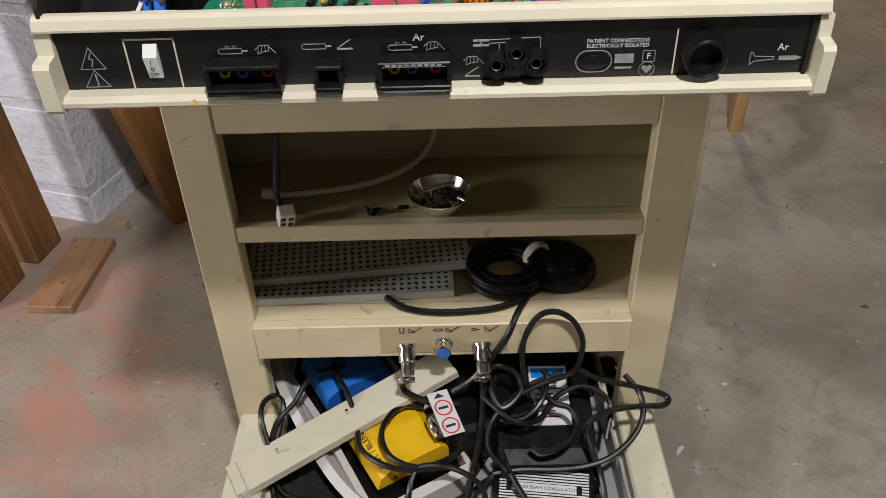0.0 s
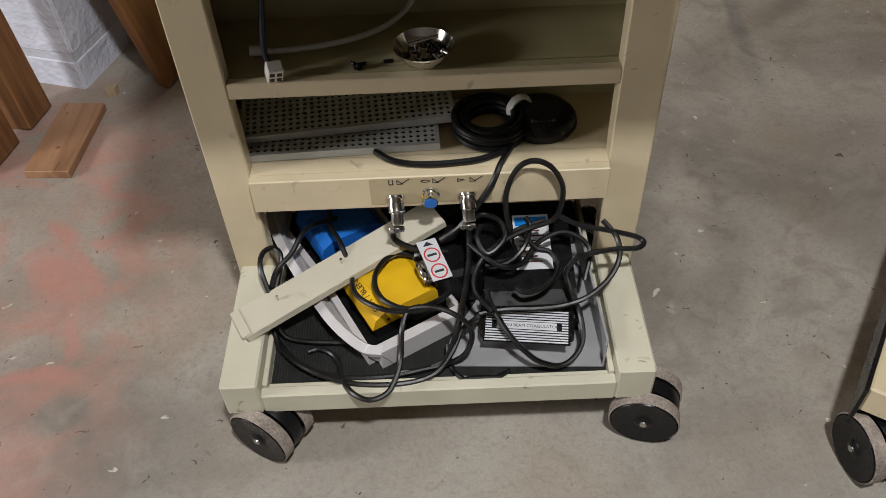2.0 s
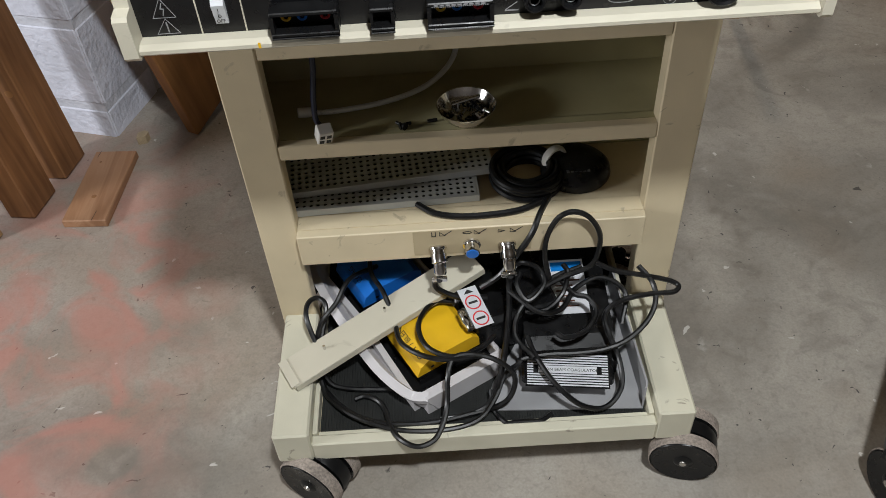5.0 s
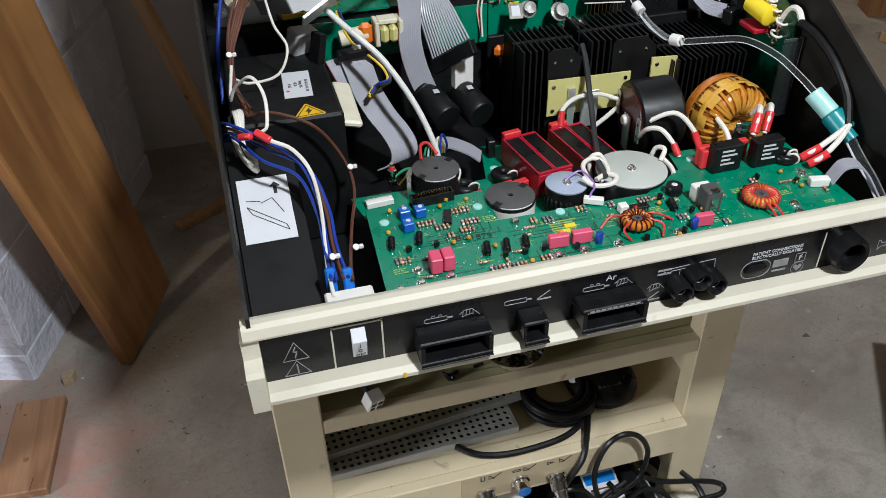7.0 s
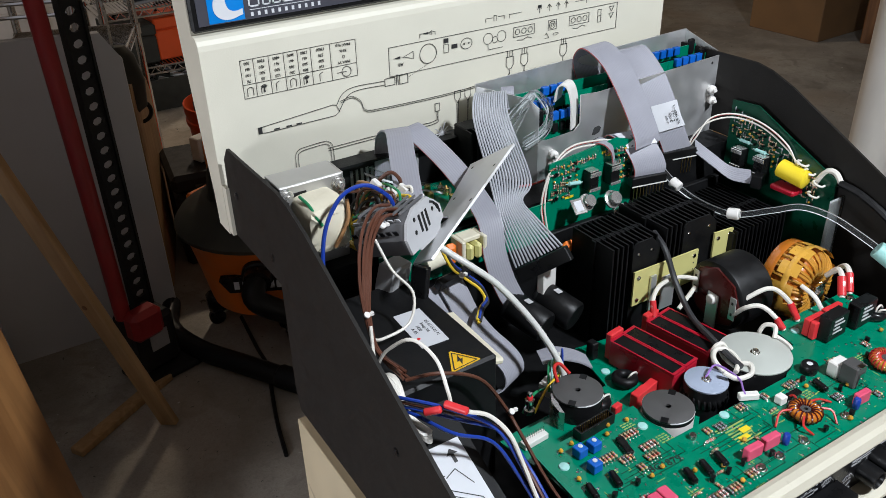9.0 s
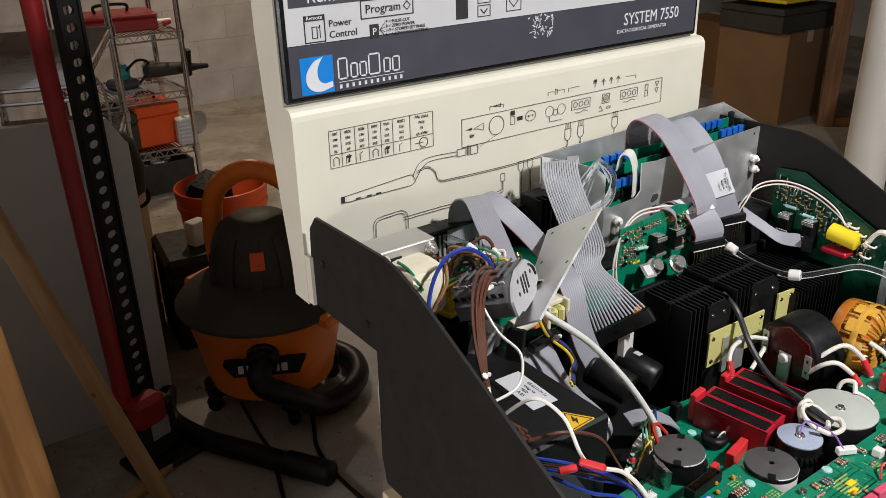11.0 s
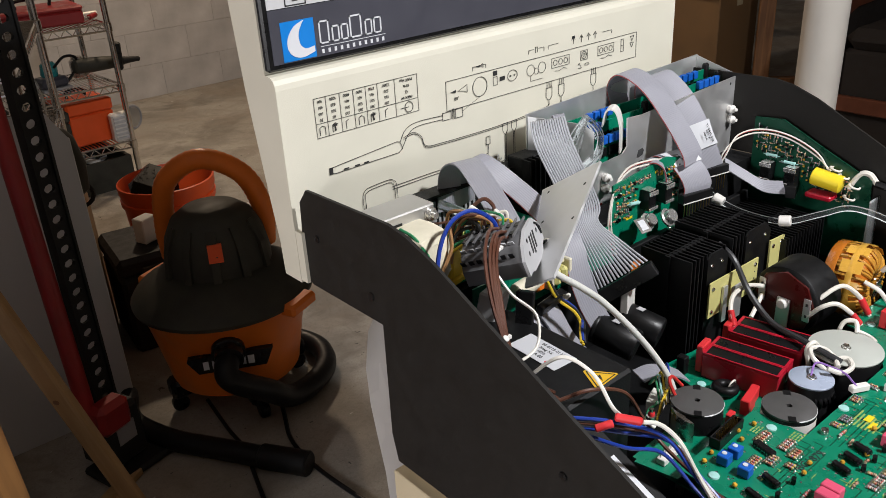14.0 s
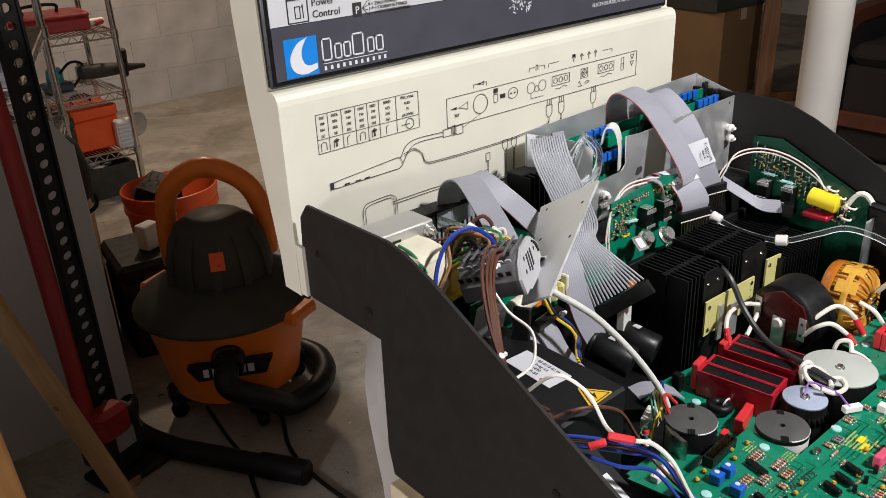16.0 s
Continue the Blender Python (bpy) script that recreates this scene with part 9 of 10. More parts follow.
for i in range(64):
    x, z = r2.gauss(0.006, 0.009), (1.149 if i < 34 else 1.137) + r2.gauss(0, 0.0032)
    a, w, h = r2.uniform(0, 3.14), r2.uniform(0.0006, 0.0030), r2.uniform(0.0004, 0.0011)
    if z < 1.1535:
        ca, sa = math.cos(a), math.sin(a)
        g.prism([(x + ca * u - sa * v, z + sa * u + ca * v) for u, v in ((-w, -h * 0.4), (w * 0.6, -h), (w, h * 0.3), (-w * 0.5, h))], "y", PY - 0.0004, PY)
tagged(part("glue_residue", g, "white", CP, "white glue residue and scratches"), kind="stuff")
part("heading_band", bars(G(), -0.292, -0.205, PY, 1.1885, 1.207), "screen_dark", CP)
lettering("Remote", 0.016, front(-0.2485, PY - 0.0005, 1.1915), "white", CP)
g = G()
line(g, [(-0.278, 1.1565), (-0.2575, 1.1565), (-0.2575, 1.180), (-0.278, 1.180), (-0.278, 1.1565)], PY, 0.001)
line(g, [(-0.2705, 1.160), (-0.2655, 1.160), (-0.2655, 1.170), (-0.2705, 1.170), (-0.2705, 1.160)], PY, 0.0007)
line(g, [(-0.2625, 1.160), (-0.2625, 1.171), (-0.2640, 1.169)], PY, 0.0007)
bars(g, -0.210, -0.2, PY, 1.153, 1.166)
line(g, [(-0.2185, 1.172), (-0.160, 1.172), (-0.160, 1.1885), (-0.2185, 1.1885), (-0.2185, 1.172)], PY, 0.001)
line(g, [(-0.171, 1.180), (-0.167, 1.184), (-0.163, 1.180), (-0.167, 1.176), (-0.171, 1.180)], PY, 0.0008)
for z in (1.154, 1.158, 1.162, 1.166):
    line(g, [(-0.199, 1.160), (-0.193, z)], PY, 0.0005)
bars(g, -0.108, -0.093, PY, 1.160, 1.182)
for a, b in ((1.160, 1.171), (1.1735, 1.186)):
    line(g, [(-0.080, a), (-0.064, a), (-0.064, b), (-0.080, b), (-0.080, a)], PY, 0.0008)
line(g, [(-0.076, 1.167), (-0.072, 1.163), (-0.068, 1.167)], PY, 0.0012)
line(g, [(-0.076, 1.177), (-0.072, 1.181), (-0.068, 1.177)], PY, 0.0012)
line(g, [(-0.042, 1.162), (-0.022, 1.162), (-0.022, 1.182), (-0.042, 1.182), (-0.042, 1.162)], PY, 0.0008)
line(g, [(-0.038, 1.172), (-0.032, 1.178), (-0.026, 1.172), (-0.032, 1.166), (-0.038, 1.172)], PY, 0.0008)
tagged(part("panel_marks", g, "ink", CP), kind="stuff")
bg = bars(G(), -0.2775, -0.258, PY, 1.1755, 1.1798)
part("key_band", bg, "ink", CP)
lettering("Remote", 0.0052, front(-0.2678, PY - 0.0006, 1.1766), "white", CP)
lettering("Power", 0.0092, front(-0.2535, PY - 0.0004, 1.1685), "ink", CP, align="LEFT")
lettering("Control", 0.0092, front(-0.2535, PY - 0.0004, 1.1585), "ink", CP, align="LEFT")
lettering("Program", 0.0115, front(-0.194, PY - 0.0004, 1.1765), "ink", CP)
lettering("P", 0.0095, front(-0.205, PY - 0.0006, 1.156), "white", CP)
for z, words in ((1.1655, "P = PULSE CUT"), (1.1615, "0 = ZERO POWER"), (1.1575, "1-9 = STORED SETTINGS"), (1.1535, "L = LAST POWER SETTING")):
    lettering(words, 0.0042, front(-0.192, PY - 0.0004, z), "ink", CP, align="LEFT")
# hinge strip and plastic bag behind the plate
part("hinge_strip", G().box(-0.3023, -0.2988, 0.283, 0.294, 0.903, 0.955), "lid_cream", GEN)


# ---- beyond the cart ----
g = G().lathe([(0.056, 0), (0.056, 2.45)], (1.545, 0.69, 0), (0, 0, 1), 32)
tagged(part("support_column", g, "pole"), "round steel support column painted off-white", "column", kind="structure")


def shop_vacuum(at):
    m = pose(at[0], at[1], 0, 0, 0, -28)
    v = thing("shop_vacuum", "orange and black wet-dry shop vacuum standing on the floor", "vacuum cleaner")
    part("drum", G(m).lathe([(0.150, 0.075), (0.165, 0.085), (0.185, 0.19), (0.208, 0.295), (0.214, 0.30), (0.214, 0.312), (0.20, 0.315)], (0, 0, 0), (0, 0, 1), 44), "orange", v, "orange plastic drum")
    part("lid", G(m).lathe([(0.216, 0.300), (0.226, 0.302), (0.228, 0.312), (0.215, 0.330), (0.165, 0.360), (0.120, 0.375), (0.0, 0.38)], (0, 0, 0), (0, 0, 1), 44), "dusty", v, "dusty black lid")
    for a in (-38, 142):
        part("latch", G(m @ pose(0, 0, 0, 0, 0, a)).box(0.205, 0.250, -0.05, 0.05, 0.285, 0.318, 0.008), "orange", v)
    head = part("motor_head", G(m).lathe([(0.132, 0.36), (0.132, 0.40), (0.122, 0.455), (0.100, 0.50), (0.070, 0.522), (0.0, 0.526)], (0, 0.02, 0), (0, 0, 1), 24), "dusty", v, "dusty black motor head")
    for a in range(-60, 61, 30):
        part("rib", G(m @ pose(0, 0.02, 0, 0, 0, a - 90)).prism([(0.118, 0.37), (0.142, 0.372), (0.134, 0.44), (0.108, 0.498), (0.092, 0.49)], "y", -0.010, 0.010), "dusty", head)
    part("switch", G(m @ pose(0, 0.02, 0, 0, 0, 2)).prism([(-0.128, 0.425), (-0.138, 0.428), (-0.124, 0.470), (-0.112, 0.468)], "x", -0.017, 0.017), "bucket", head, "orange rocker switch")
    port = part("hose_port", G(m).lathe([(0.040, 0), (0.040, 0.03), (0.034, 0.032), (0.034, 0.06), (0, 0.06)], (0.0, -0.180, 0.236), (0.05, -1, -0.1), 24), "black_plastic", v)
    part("badge", G(m).prism([(-0.075, 0.182), (0.085, 0.182), (0.105, 0.226), (-0.095, 0.226), (-0.098, 0.218)], "y", -0.2010, -0.184), "black_plastic", v, "black badge with white bars")
    g = G(m)
    for i, w in enumerate((0.013, 0.006, 0.0, 0.0, 0.016, 0.015)):
        if w:
            g.box(-0.062 + i * 0.021, -0.062 + i * 0.021 + w, -0.2020, -0.2010, 0.192, 0.214)
    tagged(part("label_bar", g, "white", v), kind="stuff")
    for a in (20, 110, 200, 290):
        mc = m @ pose(0, 0, 0, 0, 0, a)
        part("foot", G(mc).box(0.11, 0.185, -0.03, 0.03, 0.045, 0.095, 0.01).lathe([(0.018, -0.012), (0.022, -0.008), (0.022, 0.008), (0.018, 0.012)], (0.165, 0, 0.022), (0, 1, 0), 18), "black_plastic", v, "black caster foot")
    # orange hose arched over the head
    pts = [m @ Vector(p) for p in ((-0.125, 0.12, 0.36), (-0.125, 0.11, 0.46), (-0.10, 0.09, 0.575), (-0.01, 0.07, 0.63), (0.085, 0.075, 0.58), (0.125, 0.08, 0.48), (0.12, 0.09, 0.38))]
    ps = spline(pts, 14)
    fr = frames(ps)
    g = G()
    vs, k = [], 12
    for i, (p, (a, b)) in enumerate(zip(ps, fr)):
        r = 0.0265 + (0.0008 if i % 2 else -0.0005)
        for j in range(k):
            t = 2 * math.pi * j / k
            vs.append(p + (a * math.cos(t) + b * math.sin(t)) * r)
    g.add(vs, [(i * k + j, i * k + (j + 1) % k, (i + 1) * k + (j + 1) % k, (i + 1) * k + j) for i in range(len(ps) - 1) for j in range(k)], True)
    part("hose", g, "orange", v, "orange corrugated hose arched over the head")
    # black hose from the port round the side
    pts = [m @ Vector((0.0, -0.215, 0.233)), m @ Vector((0.0, -0.270, 0.200)), Vector((0.085, 1.245, 0.115)), Vector((0.150, 1.265, 0.058)), Vector((0.240, 1.300, 0.040)), Vector((0.318, 1.365, 0.034)), Vector((0.350, 1.460, 0.034)), Vector((0.318, 1.555, 0.036)), Vector((0.245, 1.62, 0.040))]
    part("hose", G().tube(pts, 0.029, 12, 8), "rubber", v, "black ribbed suction hose")
    return v


shop_vacuum((0.115, 1.475))
g = G().tube([(-0.14, 1.62, 0.03), (-0.175, 1.50, 0.03), (-0.14, 1.36, 0.03), (-0.065, 1.23, 0.03), (0.045, 1.045, 0.03)], 0.026, 12, 8)
wd = tagged(part("vacuum_wand", g, "rubber"), "black vacuum hose end lying on the floor", "hose")
part("nozzle", G().cyl((-0.012, 1.140, 0.032), (0.054, 1.034, 0.032), 0.030, 14, 0.004), "rubber", wd)
g = G().tube([(0.165, 1.38, 0.10), (0.125, 1.27, 0.010), (0.088, 1.18, 0.006), (0.075, 1.08, 0.006), (0.080, 0.96, 0.006), (0.100, 0.84, 0.006), (0.16, 0.74, 0.006)], 0.0055, 7)
tagged(part("floor_cable", g, "rubber"), "thin black power cord trailing over the floor", "cable")
g = G().tube([(-0.003, 1.43, 0.04), (-0.006, 1.32, 0.006), (-0.014, 1.225, 0.006), (-0.050, 1.10, 0.006), (-0.076, 1.008, 0.006), (-0.10, 0.90, 0.006)], 0.005, 7)
tagged(part("floor_cable", g, "rubber"), "thin black power cord trailing over the floor", "cable")
g = G().tube([(0.38, 1.22, 0.006), (0.46, 1.30, 0.006), (0.52, 1.26, 0.006), (0.60, 1.30, 0.006)], 0.005, 7).box(0.585, 0.625, 1.285, 1.315, 0, 0.022, 0.004)
tagged(part("floor_cable", g, "rubber"), "black cord with its plug on the floor", "cable")

bk = thing("orange_bucket", "orange plastic bucket holding a black tool case", "bucket")
part("pail", G().lathe([(0.120, 0.0), (0.126, 0.004), (0.146, 0.30), (0.152, 0.302), (0.153, 0.318), (0.147, 0.32), (0.154, 0.345), (0.155, 0.37), (0.150, 0.372), (0.145, 0.36), (0.120, 0.02), (0.0, 0.02)], (0.30, 2.22, 0), (0, 0, 1), 36, False), "bucket", bk)
part("case", G(pose(0.245, 2.20, 0.352, 14, -18, 30)).box(-0.075, 0.065, -0.07, 0.05, -0.12, 0.068, 0.024), "black_plastic", bk, "black case standing in the bucket")
ch = thing("tool_chest", "black plastic tool chest standing on the floor by the bucket", "tool chest")
part("body", G(pose(0.085, 1.96, 0, 0, 0, -8)).box(-0.09, 0.09, -0.13, 0.13, 0.0, 0.24, 0.012), "jack_black", ch)
part("lid", G(pose(0.085, 1.96, 0, 0, 0, -8)).box(-0.094, 0.094, -0.134, 0.134, 0.243, 0.30, 0.014), "jack_black", ch)
part("latch", G(pose(0.085, 1.96, 0, 0, 0, -8)).box(-0.03, 0.03, -0.141, -0.1345, 0.20, 0.27, 0.003), "dusty", ch)
g = G(pose(0.105, 1.93, 0.3005, 0, 0, 20)).box(-0.028, 0.028, -0.022, 0.022, 0, 0.075, 0.003)
tagged(part("paper_box", g, "nylon"), "small white carton on the black tool chest", "box")

# farm jack leaning by the white panel
JK = thing("farm_jack", "red and black farm jack with a perforated upright bar", "jack")
mj = Matrix.Translation((-0.262, 1.42, 0.02)) @ pose(0, 0, 0, 90, 0, 20)
part("upright_bar", G(mj).sheet(1, 40, (0.040, 0.0345), (0.026, 0.020), 0.008), "jack_black", JK, "black perforated upright bar")
part("bar_back", G(mj).box(-0.006, 0.0, 0, 1.38, -0.012, 0.014).box(0.040, 0.046, 0, 1.38, -0.012, 0.014), "jack_black", JK)
part("handle", G().cyl((-0.300, 1.365, 0.19), (-0.318, 1.375, 1.35), 0.019, 16), "jack_red", JK, "red enamelled jack handle")
part("lift_body", G(pose(-0.255, 1.40, 0.02, 0, 0, 20)).box(-0.05, 0.06, -0.05, 0.06, 0.0, 0.15, 0.012), "jack_black", JK)
part("lift_nose", G(pose(-0.255, 1.40, 0.0, 0, 0, 20)).box(-0.065, 0.02, -0.075, -0.02, 0.13, 0.21, 0.014), "jack_red", JK)
part("foot_plate", G(pose(-0.23, 1.38, 0, 0, 0, 15)).box(-0.09, 0.09, -0.06, 0.06, 0.0, 0.02, 0.006), "jack_black", JK)
part("label_plate", G(pose(-0.255, 1.40, 0.02, 0, 0, 20)).box(-0.02, 0.03, -0.0525, -0.0505, 0.06, 0.11), "grey_paint", JK)

g = G().prism([(-0.60, 0.0), (-0.128, 0.0), (-0.128, 0.735), (-0.165, 0.80), (-0.60, 0.83)], "y", 1.61, 1.635)
wp = tagged(part("white_panel", g, "board_white"), "white melamine board standing on edge behind the jack", "board")
part("edge_band", G().box(-0.1278, -0.1262, 1.6095, 1.6355, 0.0, 0.735), "nylon", wp, "white plastic edge band")
g = G(Matrix.Translation((-0.095, 1.76, 0)) @ pose(0, 0, 0, 0, 0, 72.5)).prism([(0.0, 0.0), (0.46, 0.0), (0.46, 0.46), (0.40, 0.52), (0.0, 0.62)], "y", 0.0, 0.012)
tagged(part("scrap_board", g, "strip"), "pale plywood offcut standing on the floor by the wire rack", "board")


def wire_rack(m, wide, deep, levels, label):
    rk = thing("wire_rack", label, "shelving")
    for x in (0.0, wide):
        for y in (0.0, deep):
            part("post", G(m).cyl((x, y, 0), (x, y, 1.75), 0.0127, 12), "chrome", rk)
            for z in levels:
                part("collar", G(m).cyl((x, y, z - 0.034), (x, y, z + 0.004), 0.0165, 12, 0.002), "chrome", rk)
    for z in levels:
        g = G(m)
        for y in (0.0, deep):
            g.cyl((0, y, z), (wide, y, z), 0.0045, 6).cyl((0, y, z - 0.03), (wide, y, z - 0.03), 0.0045, 6)
            k = int(wide / 0.05)
            for i in range(k):
                a = wide * i / k
                g.cyl((a, y, z - 0.03), (a + wide / k / 2, y, z), 0.0022, 5).cyl((a + wide / k / 2, y, z), (a + wide / k, y, z - 0.03), 0.0022, 5)
        for x in (0.0, wide):
            g.cyl((x, 0, z), (x, deep, z), 0.0045, 6).cyl((x, 0, z - 0.03), (x, deep, z - 0.03), 0.0045, 6)
        n = int(wide / 0.016)
        for i in range(1, n):
            x = wide * i / n
            g.cyl((x, 0, z + 0.003), (x, deep, z + 0.003), 0.0028, 5)
        tagged(part("shelf", g, "chrome", rk, "chrome wire shelf"), kind="stuff")
    return rk


wire_rack(pose(0.14, 3.30, 0), 0.45, 0.40, (0.205, 0.46, 0.72, 1.05), "chrome wire shelving rack loaded with tools")
RK = Matrix.Translation((-0.20, 1.67, 0)) @ pose(0, 0, 0, 0, 0, 70.6)
wire_rack(RK, 0.95, 0.38, (0.095, 0.58, 0.87, 1.30), "chrome wire shelving rack standing behind the white board")


def toolbox(name, label, category, x, y, z, sx, sy, sz, mm, turn=0):
    t = thing(name, label, category)
    m = pose(x, y, z, 0, 0, turn)
    part("body", G(m).box(-sx / 2, sx / 2, -sy / 2, sy / 2, 0.0, sz * 0.7, 0.006), mm, t)
    part("lid", G(m).box(-sx / 2 - 0.003, sx / 2 + 0.003, -sy / 2 - 0.003, sy / 2 + 0.003, sz * 0.71, sz, 0.008), mm, t)
    part("handle", G(m).tube([(-sx * 0.2, 0, sz), (-sx * 0.18, 0, sz + 0.03), (sx * 0.18, 0, sz + 0.03), (sx * 0.2, 0, sz)], 0.007, 7), "black_plastic", t)


toolbox("red_case", "red plastic tool case on the wire rack", "tool case", 0.45, 3.50, 0.21, 0.20, 0.26, 0.19, "bucket", 4)
toolbox("red_case", "flat red tool case on the wire rack", "tool case", 0.36, 3.48, 0.727, 0.34, 0.22, 0.075, "jack_red", -5)
toolbox("dark_case", "dark tool case on the wire rack", "tool case", 0.265, 3.50, 0.21, 0.20, 0.30, 0.17, "dusty", -3)
for u, w, z, sx, sy, sz in ((0.25, 0.19, 0.100, 0.36, 0.28, 0.30), (0.68, 0.19, 0.100, 0.40, 0.28, 0.26)):
    p = RK @ Vector((u, w, 0))
    toolbox("dark_case", "dark tool case on the wire rack", "tool case", p.x, p.y, z, sx, sy, sz, "dusty", 70.6)
lb = thing("louvred_box", "pale grey louvred box in front of the red case", "box")
part("body", G().box(0.518, 0.604, 3.30, 3.35, 0.210, 0.335, 0.008), "nylon", lb)
for k in range(6):
    part("slat", G().box(0.524, 0.598, 3.294, 3.301, 0.222 + 0.018 * k, 0.232 + 0.018 * k, 0.001), "screen_grey", lb)
bn = thing("parts_bin", "dark open bin full of odd parts under the rack", "bin")
part("bin", G().box(0.16, 0.57, 3.31, 3.69, 0.0, 0.012).box(0.16, 0.57, 3.31, 3.325, 0.012, 0.14).box(0.16, 0.57, 3.675, 3.69, 0.012, 0.14).box(0.16, 0.175, 3.325, 3.675, 0.012, 0.14).box(0.555, 0.57, 3.325, 3.675, 0.012, 0.14), "dusty", bn)
rb2 = random.Random(5)
for k in range(16):
    c = Vector((rb2.uniform(0.22, 0.51), rb2.uniform(3.37, 3.63), 0.10 + rb2.uniform(0, 0.03)))
    d = Vector((rb2.uniform(-1, 1), rb2.uniform(-1, 1), rb2.uniform(-0.3, 0.4))).normalized() * rb2.uniform(0.03, 0.06)
    part("odd_part", G().cyl(c - d, c + d, rb2.uniform(0.006, 0.014), 8, 0.002), ("steel", "jack_black", "grey_paint", "nylon")[k % 4], bn)
dr = thing("cordless_drill", "dark cordless drill lying on the wire rack", "power tool")
part("motor_body", G().lathe([(0.020, 0), (0.030, 0.01), (0.032, 0.08), (0.028, 0.16), (0.024, 0.19)], (0.44, 3.40, 0.548), (1, 0.08, -0.06), 18), "dusty", dr)
part("chuck", G().lathe([(0.022, 0), (0.020, 0.02), (0.014, 0.06), (0.011, 0.105), (0.006, 0.11)], (0.632, 3.415, 0.536), (1, 0.08, -0.06), 16), "jack_black", dr)
part("grip", G(pose(0.640, 3.41, 0.56, 0, 4, 0)).box(-0.016, 0.016, -0.022, 0.022, -0.062, 0.062, 0.008), "black_plastic", dr)
sd = thing("sander", "teal and grey sander lying on the wire rack", "power tool")
part("body", G(pose(0.345, 3.43, 0.466, 0, 0, 12)).box(-0.06, 0.06, -0.05, 0.05, 0.012, 0.055, 0.012), "screen_dark", sd)
part("head", G().lathe([(0.030, 0), (0.036, 0.01), (0.034, 0.05), (0.020, 0.065)], (0.345, 3.43, 0.520), (0.1, 0, 1), 18), "teal", sd)
part("pad", G(pose(0.345, 3.43, 0.466, 0, 0, 12)).box(-0.065, 0.065, -0.055, 0.055, 0.0, 0.012, 0.003), "grey_paint", sd)
part("cord", G().tube([(0.36, 3.40, 0.56), (0.41, 3.39, 0.60), (0.46, 3.40, 0.585), (0.45, 3.42, 0.53), (0.40, 3.42, 0.48)], 0.006, 7), "rubber", sd)
wh = thing("spoked_wheel", "small grey wheel standing at the end of the rack", "wheel")
part("tyre", G().ring((0.652, 3.42, 0.276), (0.5, -1, 0), 0.052, 0.007, 28, 8), "grey_paint", wh)
part("disc", G().lathe([(0.048, -0.003), (0.048, 0.003), (0.012, 0.006), (0.0, 0.006)], (0.652, 3.42, 0.276), (0.5, -1, 0), 24), "galv", wh)
part("axle", G().cyl((0.560, 3.39, 0.276), (0.652, 3.42, 0.276), 0.006, 8), "steel", wh)
# canvas tool bag hanging on the near rack
bg2 = thing("tool_bag", "dark canvas tool bag hanging from the near rack", "bag")
p = RK @ Vector((0.22, -0.03, 0.60))
part("bag", G(Matrix.Translation(p) @ pose(0, 0, 0, 0, 8, 70.6)).lathe([(0.03, -0.09), (0.060, -0.07), (0.066, 0.0), (0.050, 0.07), (0.030, 0.095), (0.0, 0.10)], (0, 0, 0), (0, 0, 1), 14), "dusty", bg2)
part("strap", G().ring(p + Vector((0.03, 0.0, -0.09)), (0.3, 1, 0.2), 0.035, 0.006, 20, 6), "jack_black", bg2)
part("hook", G().tube([p + Vector((0, 0, 0.09)), p + Vector((0, 0, 0.20)), p + Vector((-0.02, 0.02, 0.262))], 0.004, 6), "steel", bg2)

# across the room
def carton(x, y, z, sx, sy, sz, turn, mm, label):
    c = thing("carton", label, "box", group="stored boxes")
    m = pose(x, y, z, 0, 0, turn)
    part("body", G(m).box(-sx / 2, sx / 2, -sy / 2, sy / 2, 0, sz - 0.004, 0.004), mm, c)
    part("flap", G(m).box(-sx / 2, -0.002, -sy / 2, sy / 2, sz - 0.004, sz).box(0.002, sx / 2, -sy / 2, sy / 2, sz - 0.004, sz), mm, c)
    part("tape", G(m).box(-0.03, 0.03, -sy / 2 - 0.001, sy / 2 + 0.001, sz - 0.06, sz + 0.001), "tan", c)


carton(3.72, 2.44, 0, 0.42, 0.44, 0.50, 2, "card", "tall brown cardboard box on the floor")
carton(4.30, 3.10, 0, 0.50, 0.55, 0.42, -14, "card", "brown cardboard box on the floor")
toolbox("storage_tub", "dark storage tub with a yellow lid on the boxes", "tub", 3.72, 2.44, 0.501, 0.46, 0.42, 0.13, "dusty", -3)
g = G(pose(3.72, 2.44, 0.662, 0, 0, -3)).box(-0.25, 0.25, -0.23, 0.23, 0, 0.018, 0.006)
tagged(part("tub_lid", g, "yellow_cap"), "yellow plastic lid on the storage tub", "lid")
plank("wall_stud", "bare wooden stud standing beside the boxes", "lumber", "lumber", (3.68, 2.07, 0.0), (3.74, 2.10, 1.9), 0.085, 0.04, (0.6, -0.8, 0))
g = G(pose(3.72, 2.03, 0, 0, 0, -48)).box(0, 0.42, 0, 0.06, 0, 0.05, 0.004)
tagged(part("sole_plate", g, "lumber"), "wooden sole plate lying on the floor", "lumber")
sf = thing("dark_sofa", "dark brown sofa with a reddish wooden frame", "sofa")
ms3 = pose(3.42, 0.50, 0, 0, 0, -90)
# dark cloth runs down to 0.02 in place of the shadow under the sofa
part("seat", G(ms3).box(-0.80, 0.80, -0.39, 0.30, 0.02, 0.43, 0.02), "sofa_cloth", sf)
part("seat_cushion", G(ms3).box(-0.79, -0.01, -0.42, 0.20, 0.43, 0.52, 0.04), "sofa_cloth", sf)
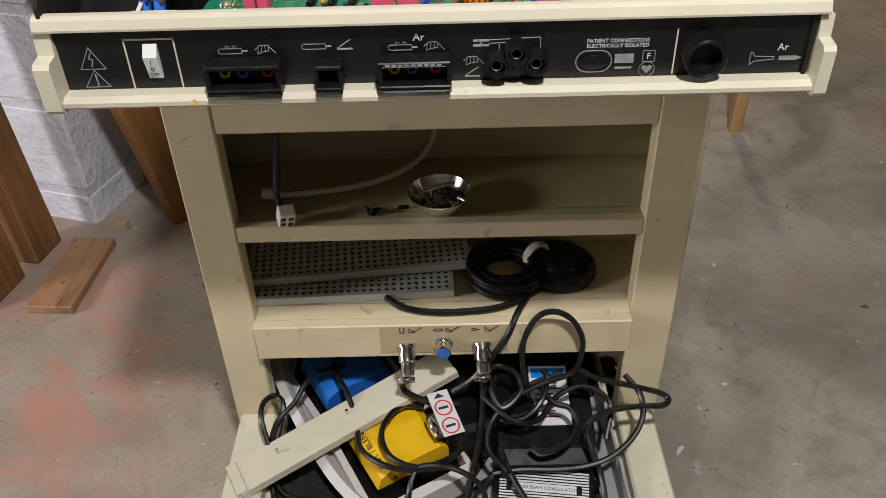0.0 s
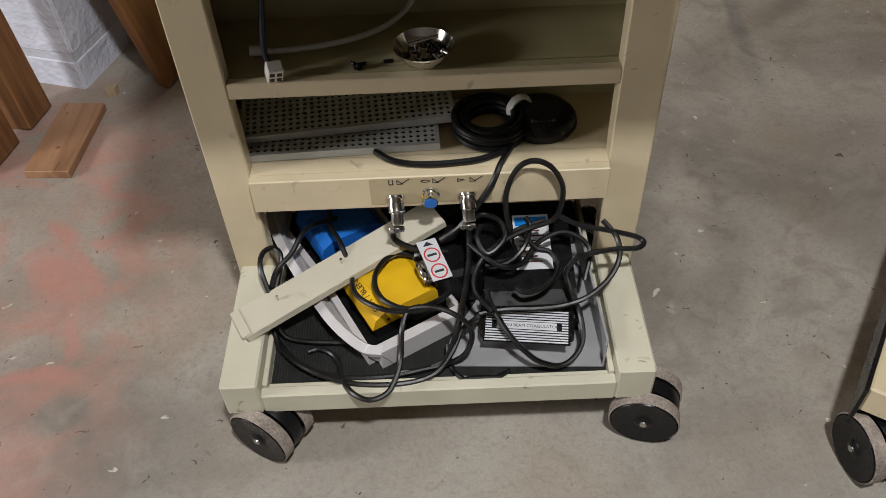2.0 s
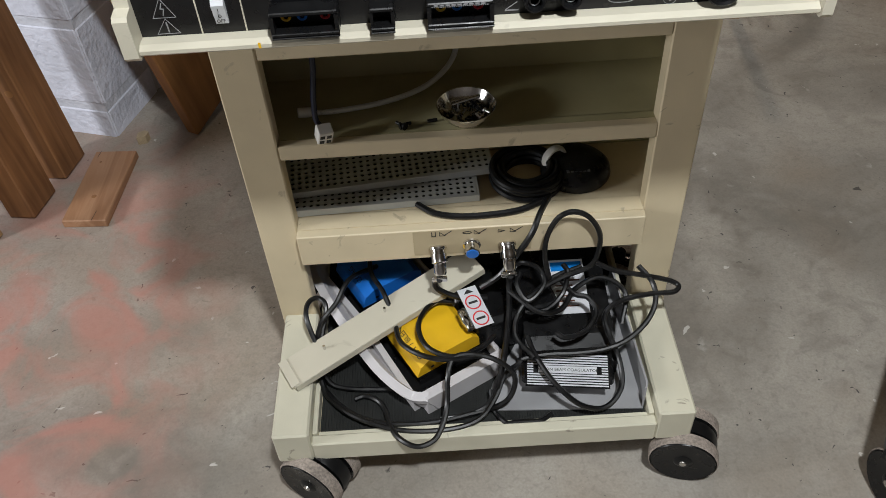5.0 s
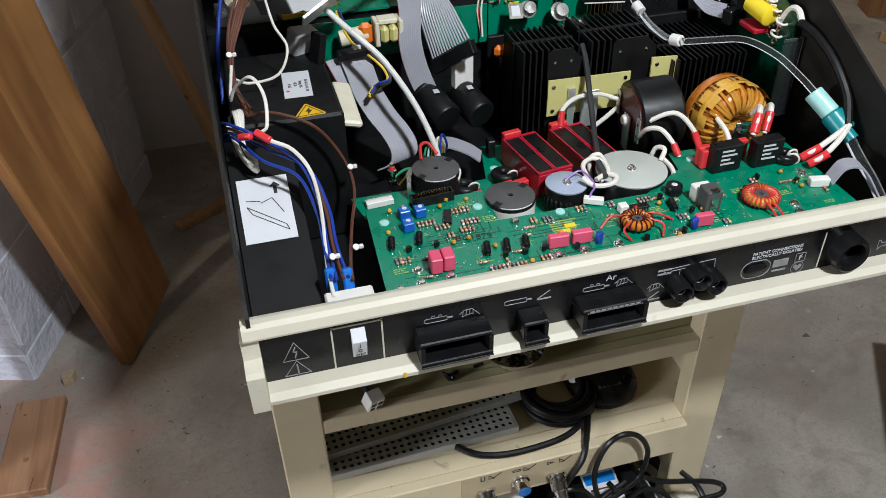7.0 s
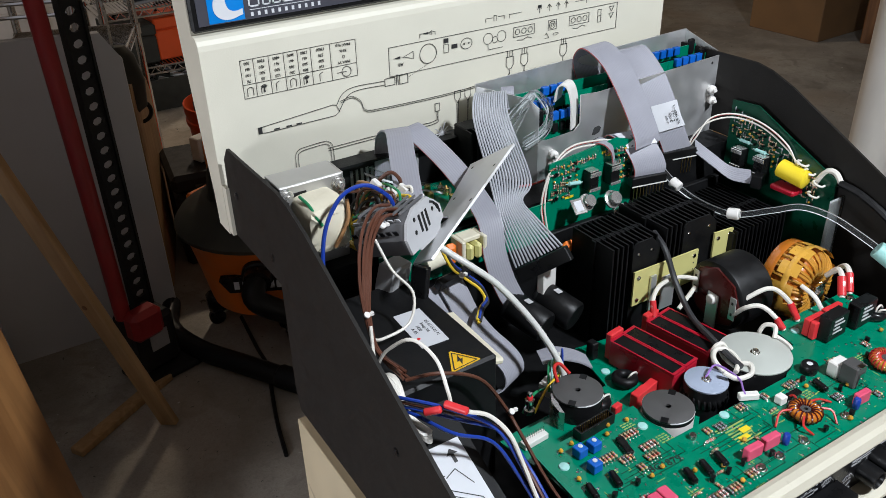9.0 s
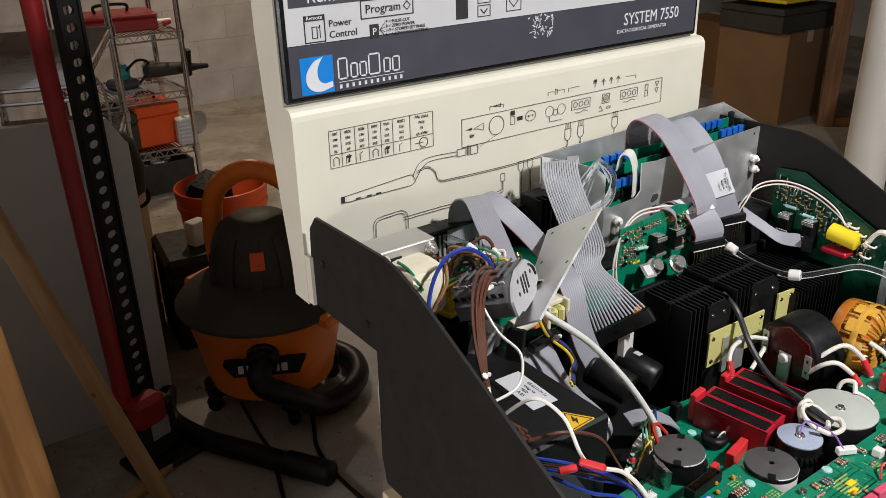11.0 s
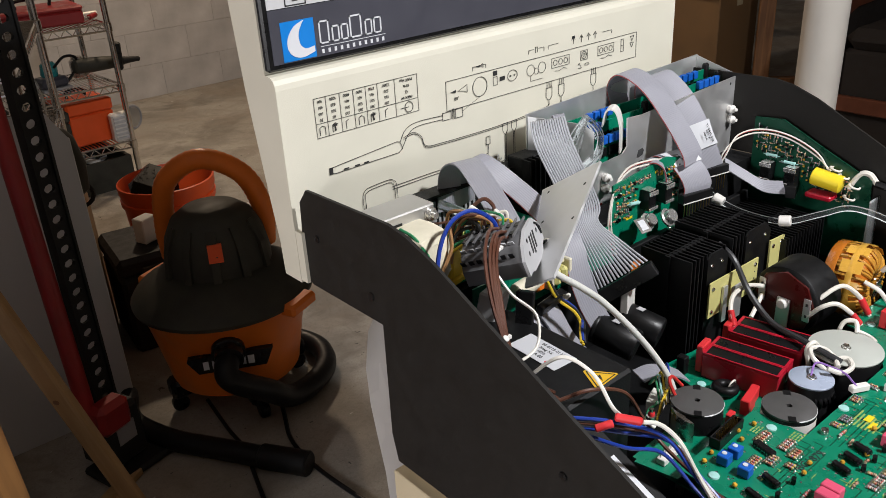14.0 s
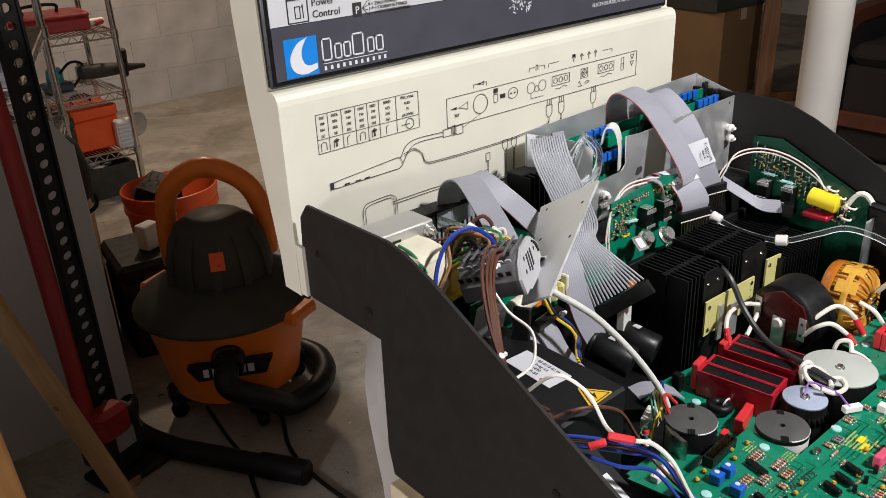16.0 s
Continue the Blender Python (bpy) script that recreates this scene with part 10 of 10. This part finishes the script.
part("seat_cushion", G(ms3).box(0.01, 0.79, -0.42, 0.20, 0.43, 0.52, 0.04), "sofa_cloth", sf)
part("backrest", G(ms3).box(-0.80, 0.80, 0.20, 0.45, 0.30, 1.05, 0.07), "sofa_cloth", sf)
for s_ in (-1, 1):
    # arched wooden arm: post, top rail and lower rail round a padded panel
    x0, x1 = sorted((s_ * 0.83, s_ * 0.90))
    part("arm_panel", G(ms3).box(x0 + 0.02, x1 - 0.02, -0.36, 0.40, 0.16, 0.60, 0.01), "sofa_cloth", sf)
    arch = [(-0.43, 0.0), (-0.43, 0.50), (-0.36, 0.60), (-0.24, 0.64), (0.42, 0.66), (0.42, 0.60), (-0.22, 0.58), (-0.32, 0.55), (-0.37, 0.48), (-0.37, 0.0)]
    part("arm_frame", G(ms3).prism(arch, "x", x0, x1), "sofa_wood", sf, "reddish wooden arched arm")
    part("lower_rail", G(ms3).box(x0, x1, -0.37, 0.42, 0.10, 0.16, 0.008), "sofa_wood", sf)
    part("leg", G(ms3).box(x0, x1, 0.36, 0.42, 0.0, 0.10, 0.006), "sofa_wood", sf)
part("front_rail", G(ms3).box(-0.83, 0.83, -0.425, -0.395, 0.16, 0.23, 0.006), "sofa_wood", sf)
for x, y, a, L, mm in ((2.05, 1.62, 30, 0.16, "strip"), (2.06, 1.50, -25, 0.20, "strip"), (2.13, 1.86, 70, 0.12, "lumber")):
    g = G(pose(x, y, 0, 0, 0, a)).box(-L / 2, L / 2, -0.045, 0.045, 0, 0.038 if mm == "strip" else 0.12, 0.003)
    tagged(part("wood_offcut", g, mm), "short wood offcut lying on the floor", "lumber", "wood offcuts")
plank("short_stick", "pale wooden stick with a white end standing on the floor", "lumber", "strip", (0.735, 1.055, 0.0), (0.78, 1.15, 0.42), 0.03, 0.03, (1, 0, 0))
# thin plastic film draped from the lid behind the cart
g = G()
nf, mf2 = 17, 14
for i in range(nf):
    u = i / (nf - 1)
    for j in range(mf2):
        w = j / (mf2 - 1)
        z = 0.898 - 0.78 * w
        y = 0.338 + 0.092 * min(1, w * 4) + 0.010 * math.sin(9 * u + 2.2 * w) + 0.006 * math.sin(23 * u + 5 * w)
        x = -0.138 + 0.008 * math.sin(11 * w + 1.2) + u * (0.33 + 0.02 * w)
        g.v.append(Vector((x, y, z)))
g.f = [(i * mf2 + j, i * mf2 + j + 1, (i + 1) * mf2 + j + 1, (i + 1) * mf2 + j) for i in range(nf - 1) for j in range(mf2 - 1)]
g.s = [True] * len(g.f)
tagged(part("plastic_film", g, "film"), "thin milky plastic film hanging behind the cart", "plastic sheet")

# loose hand tools and jars on the far rack
rt = random.Random(21)
for x, y, z, r, h in ((0.20, 3.62, 0.466, 0.035, 0.10), (0.52, 3.60, 0.466, 0.035, 0.09)):
    tagged(part("jar", G().lathe([(r * 0.9, 0), (r, 0.004), (r, h * 0.8), (r * 0.7, h * 0.88), (r * 0.7, h)], (x, y, z), (0, 0, 1), 18), "steel"), "small metal can on the wire rack", "can")
for i in range(7):
    x, y, a = rt.uniform(0.20, 0.50), rt.uniform(3.35, 3.60), rt.uniform(0, 6.28)
    z = 1.066 if i % 2 else 0.738
    if z < 1:
        x, y = 0.56, 3.42 + 0.05 * i
    d = Vector((math.cos(a), math.sin(a), 0)) * 0.07
    c = Vector((x, y, z))
    tl = tagged(part("hand_tool", G().cyl(c - d, c, 0.011, 10, 0.003), ("jack_red", "black_plastic", "wire_white")[i % 3]), "hand tool with a steel shaft lying on the rack", "tool")
    part("shaft", G().cyl(c, c + d * 1.1, 0.005, 8), "steel", tl)
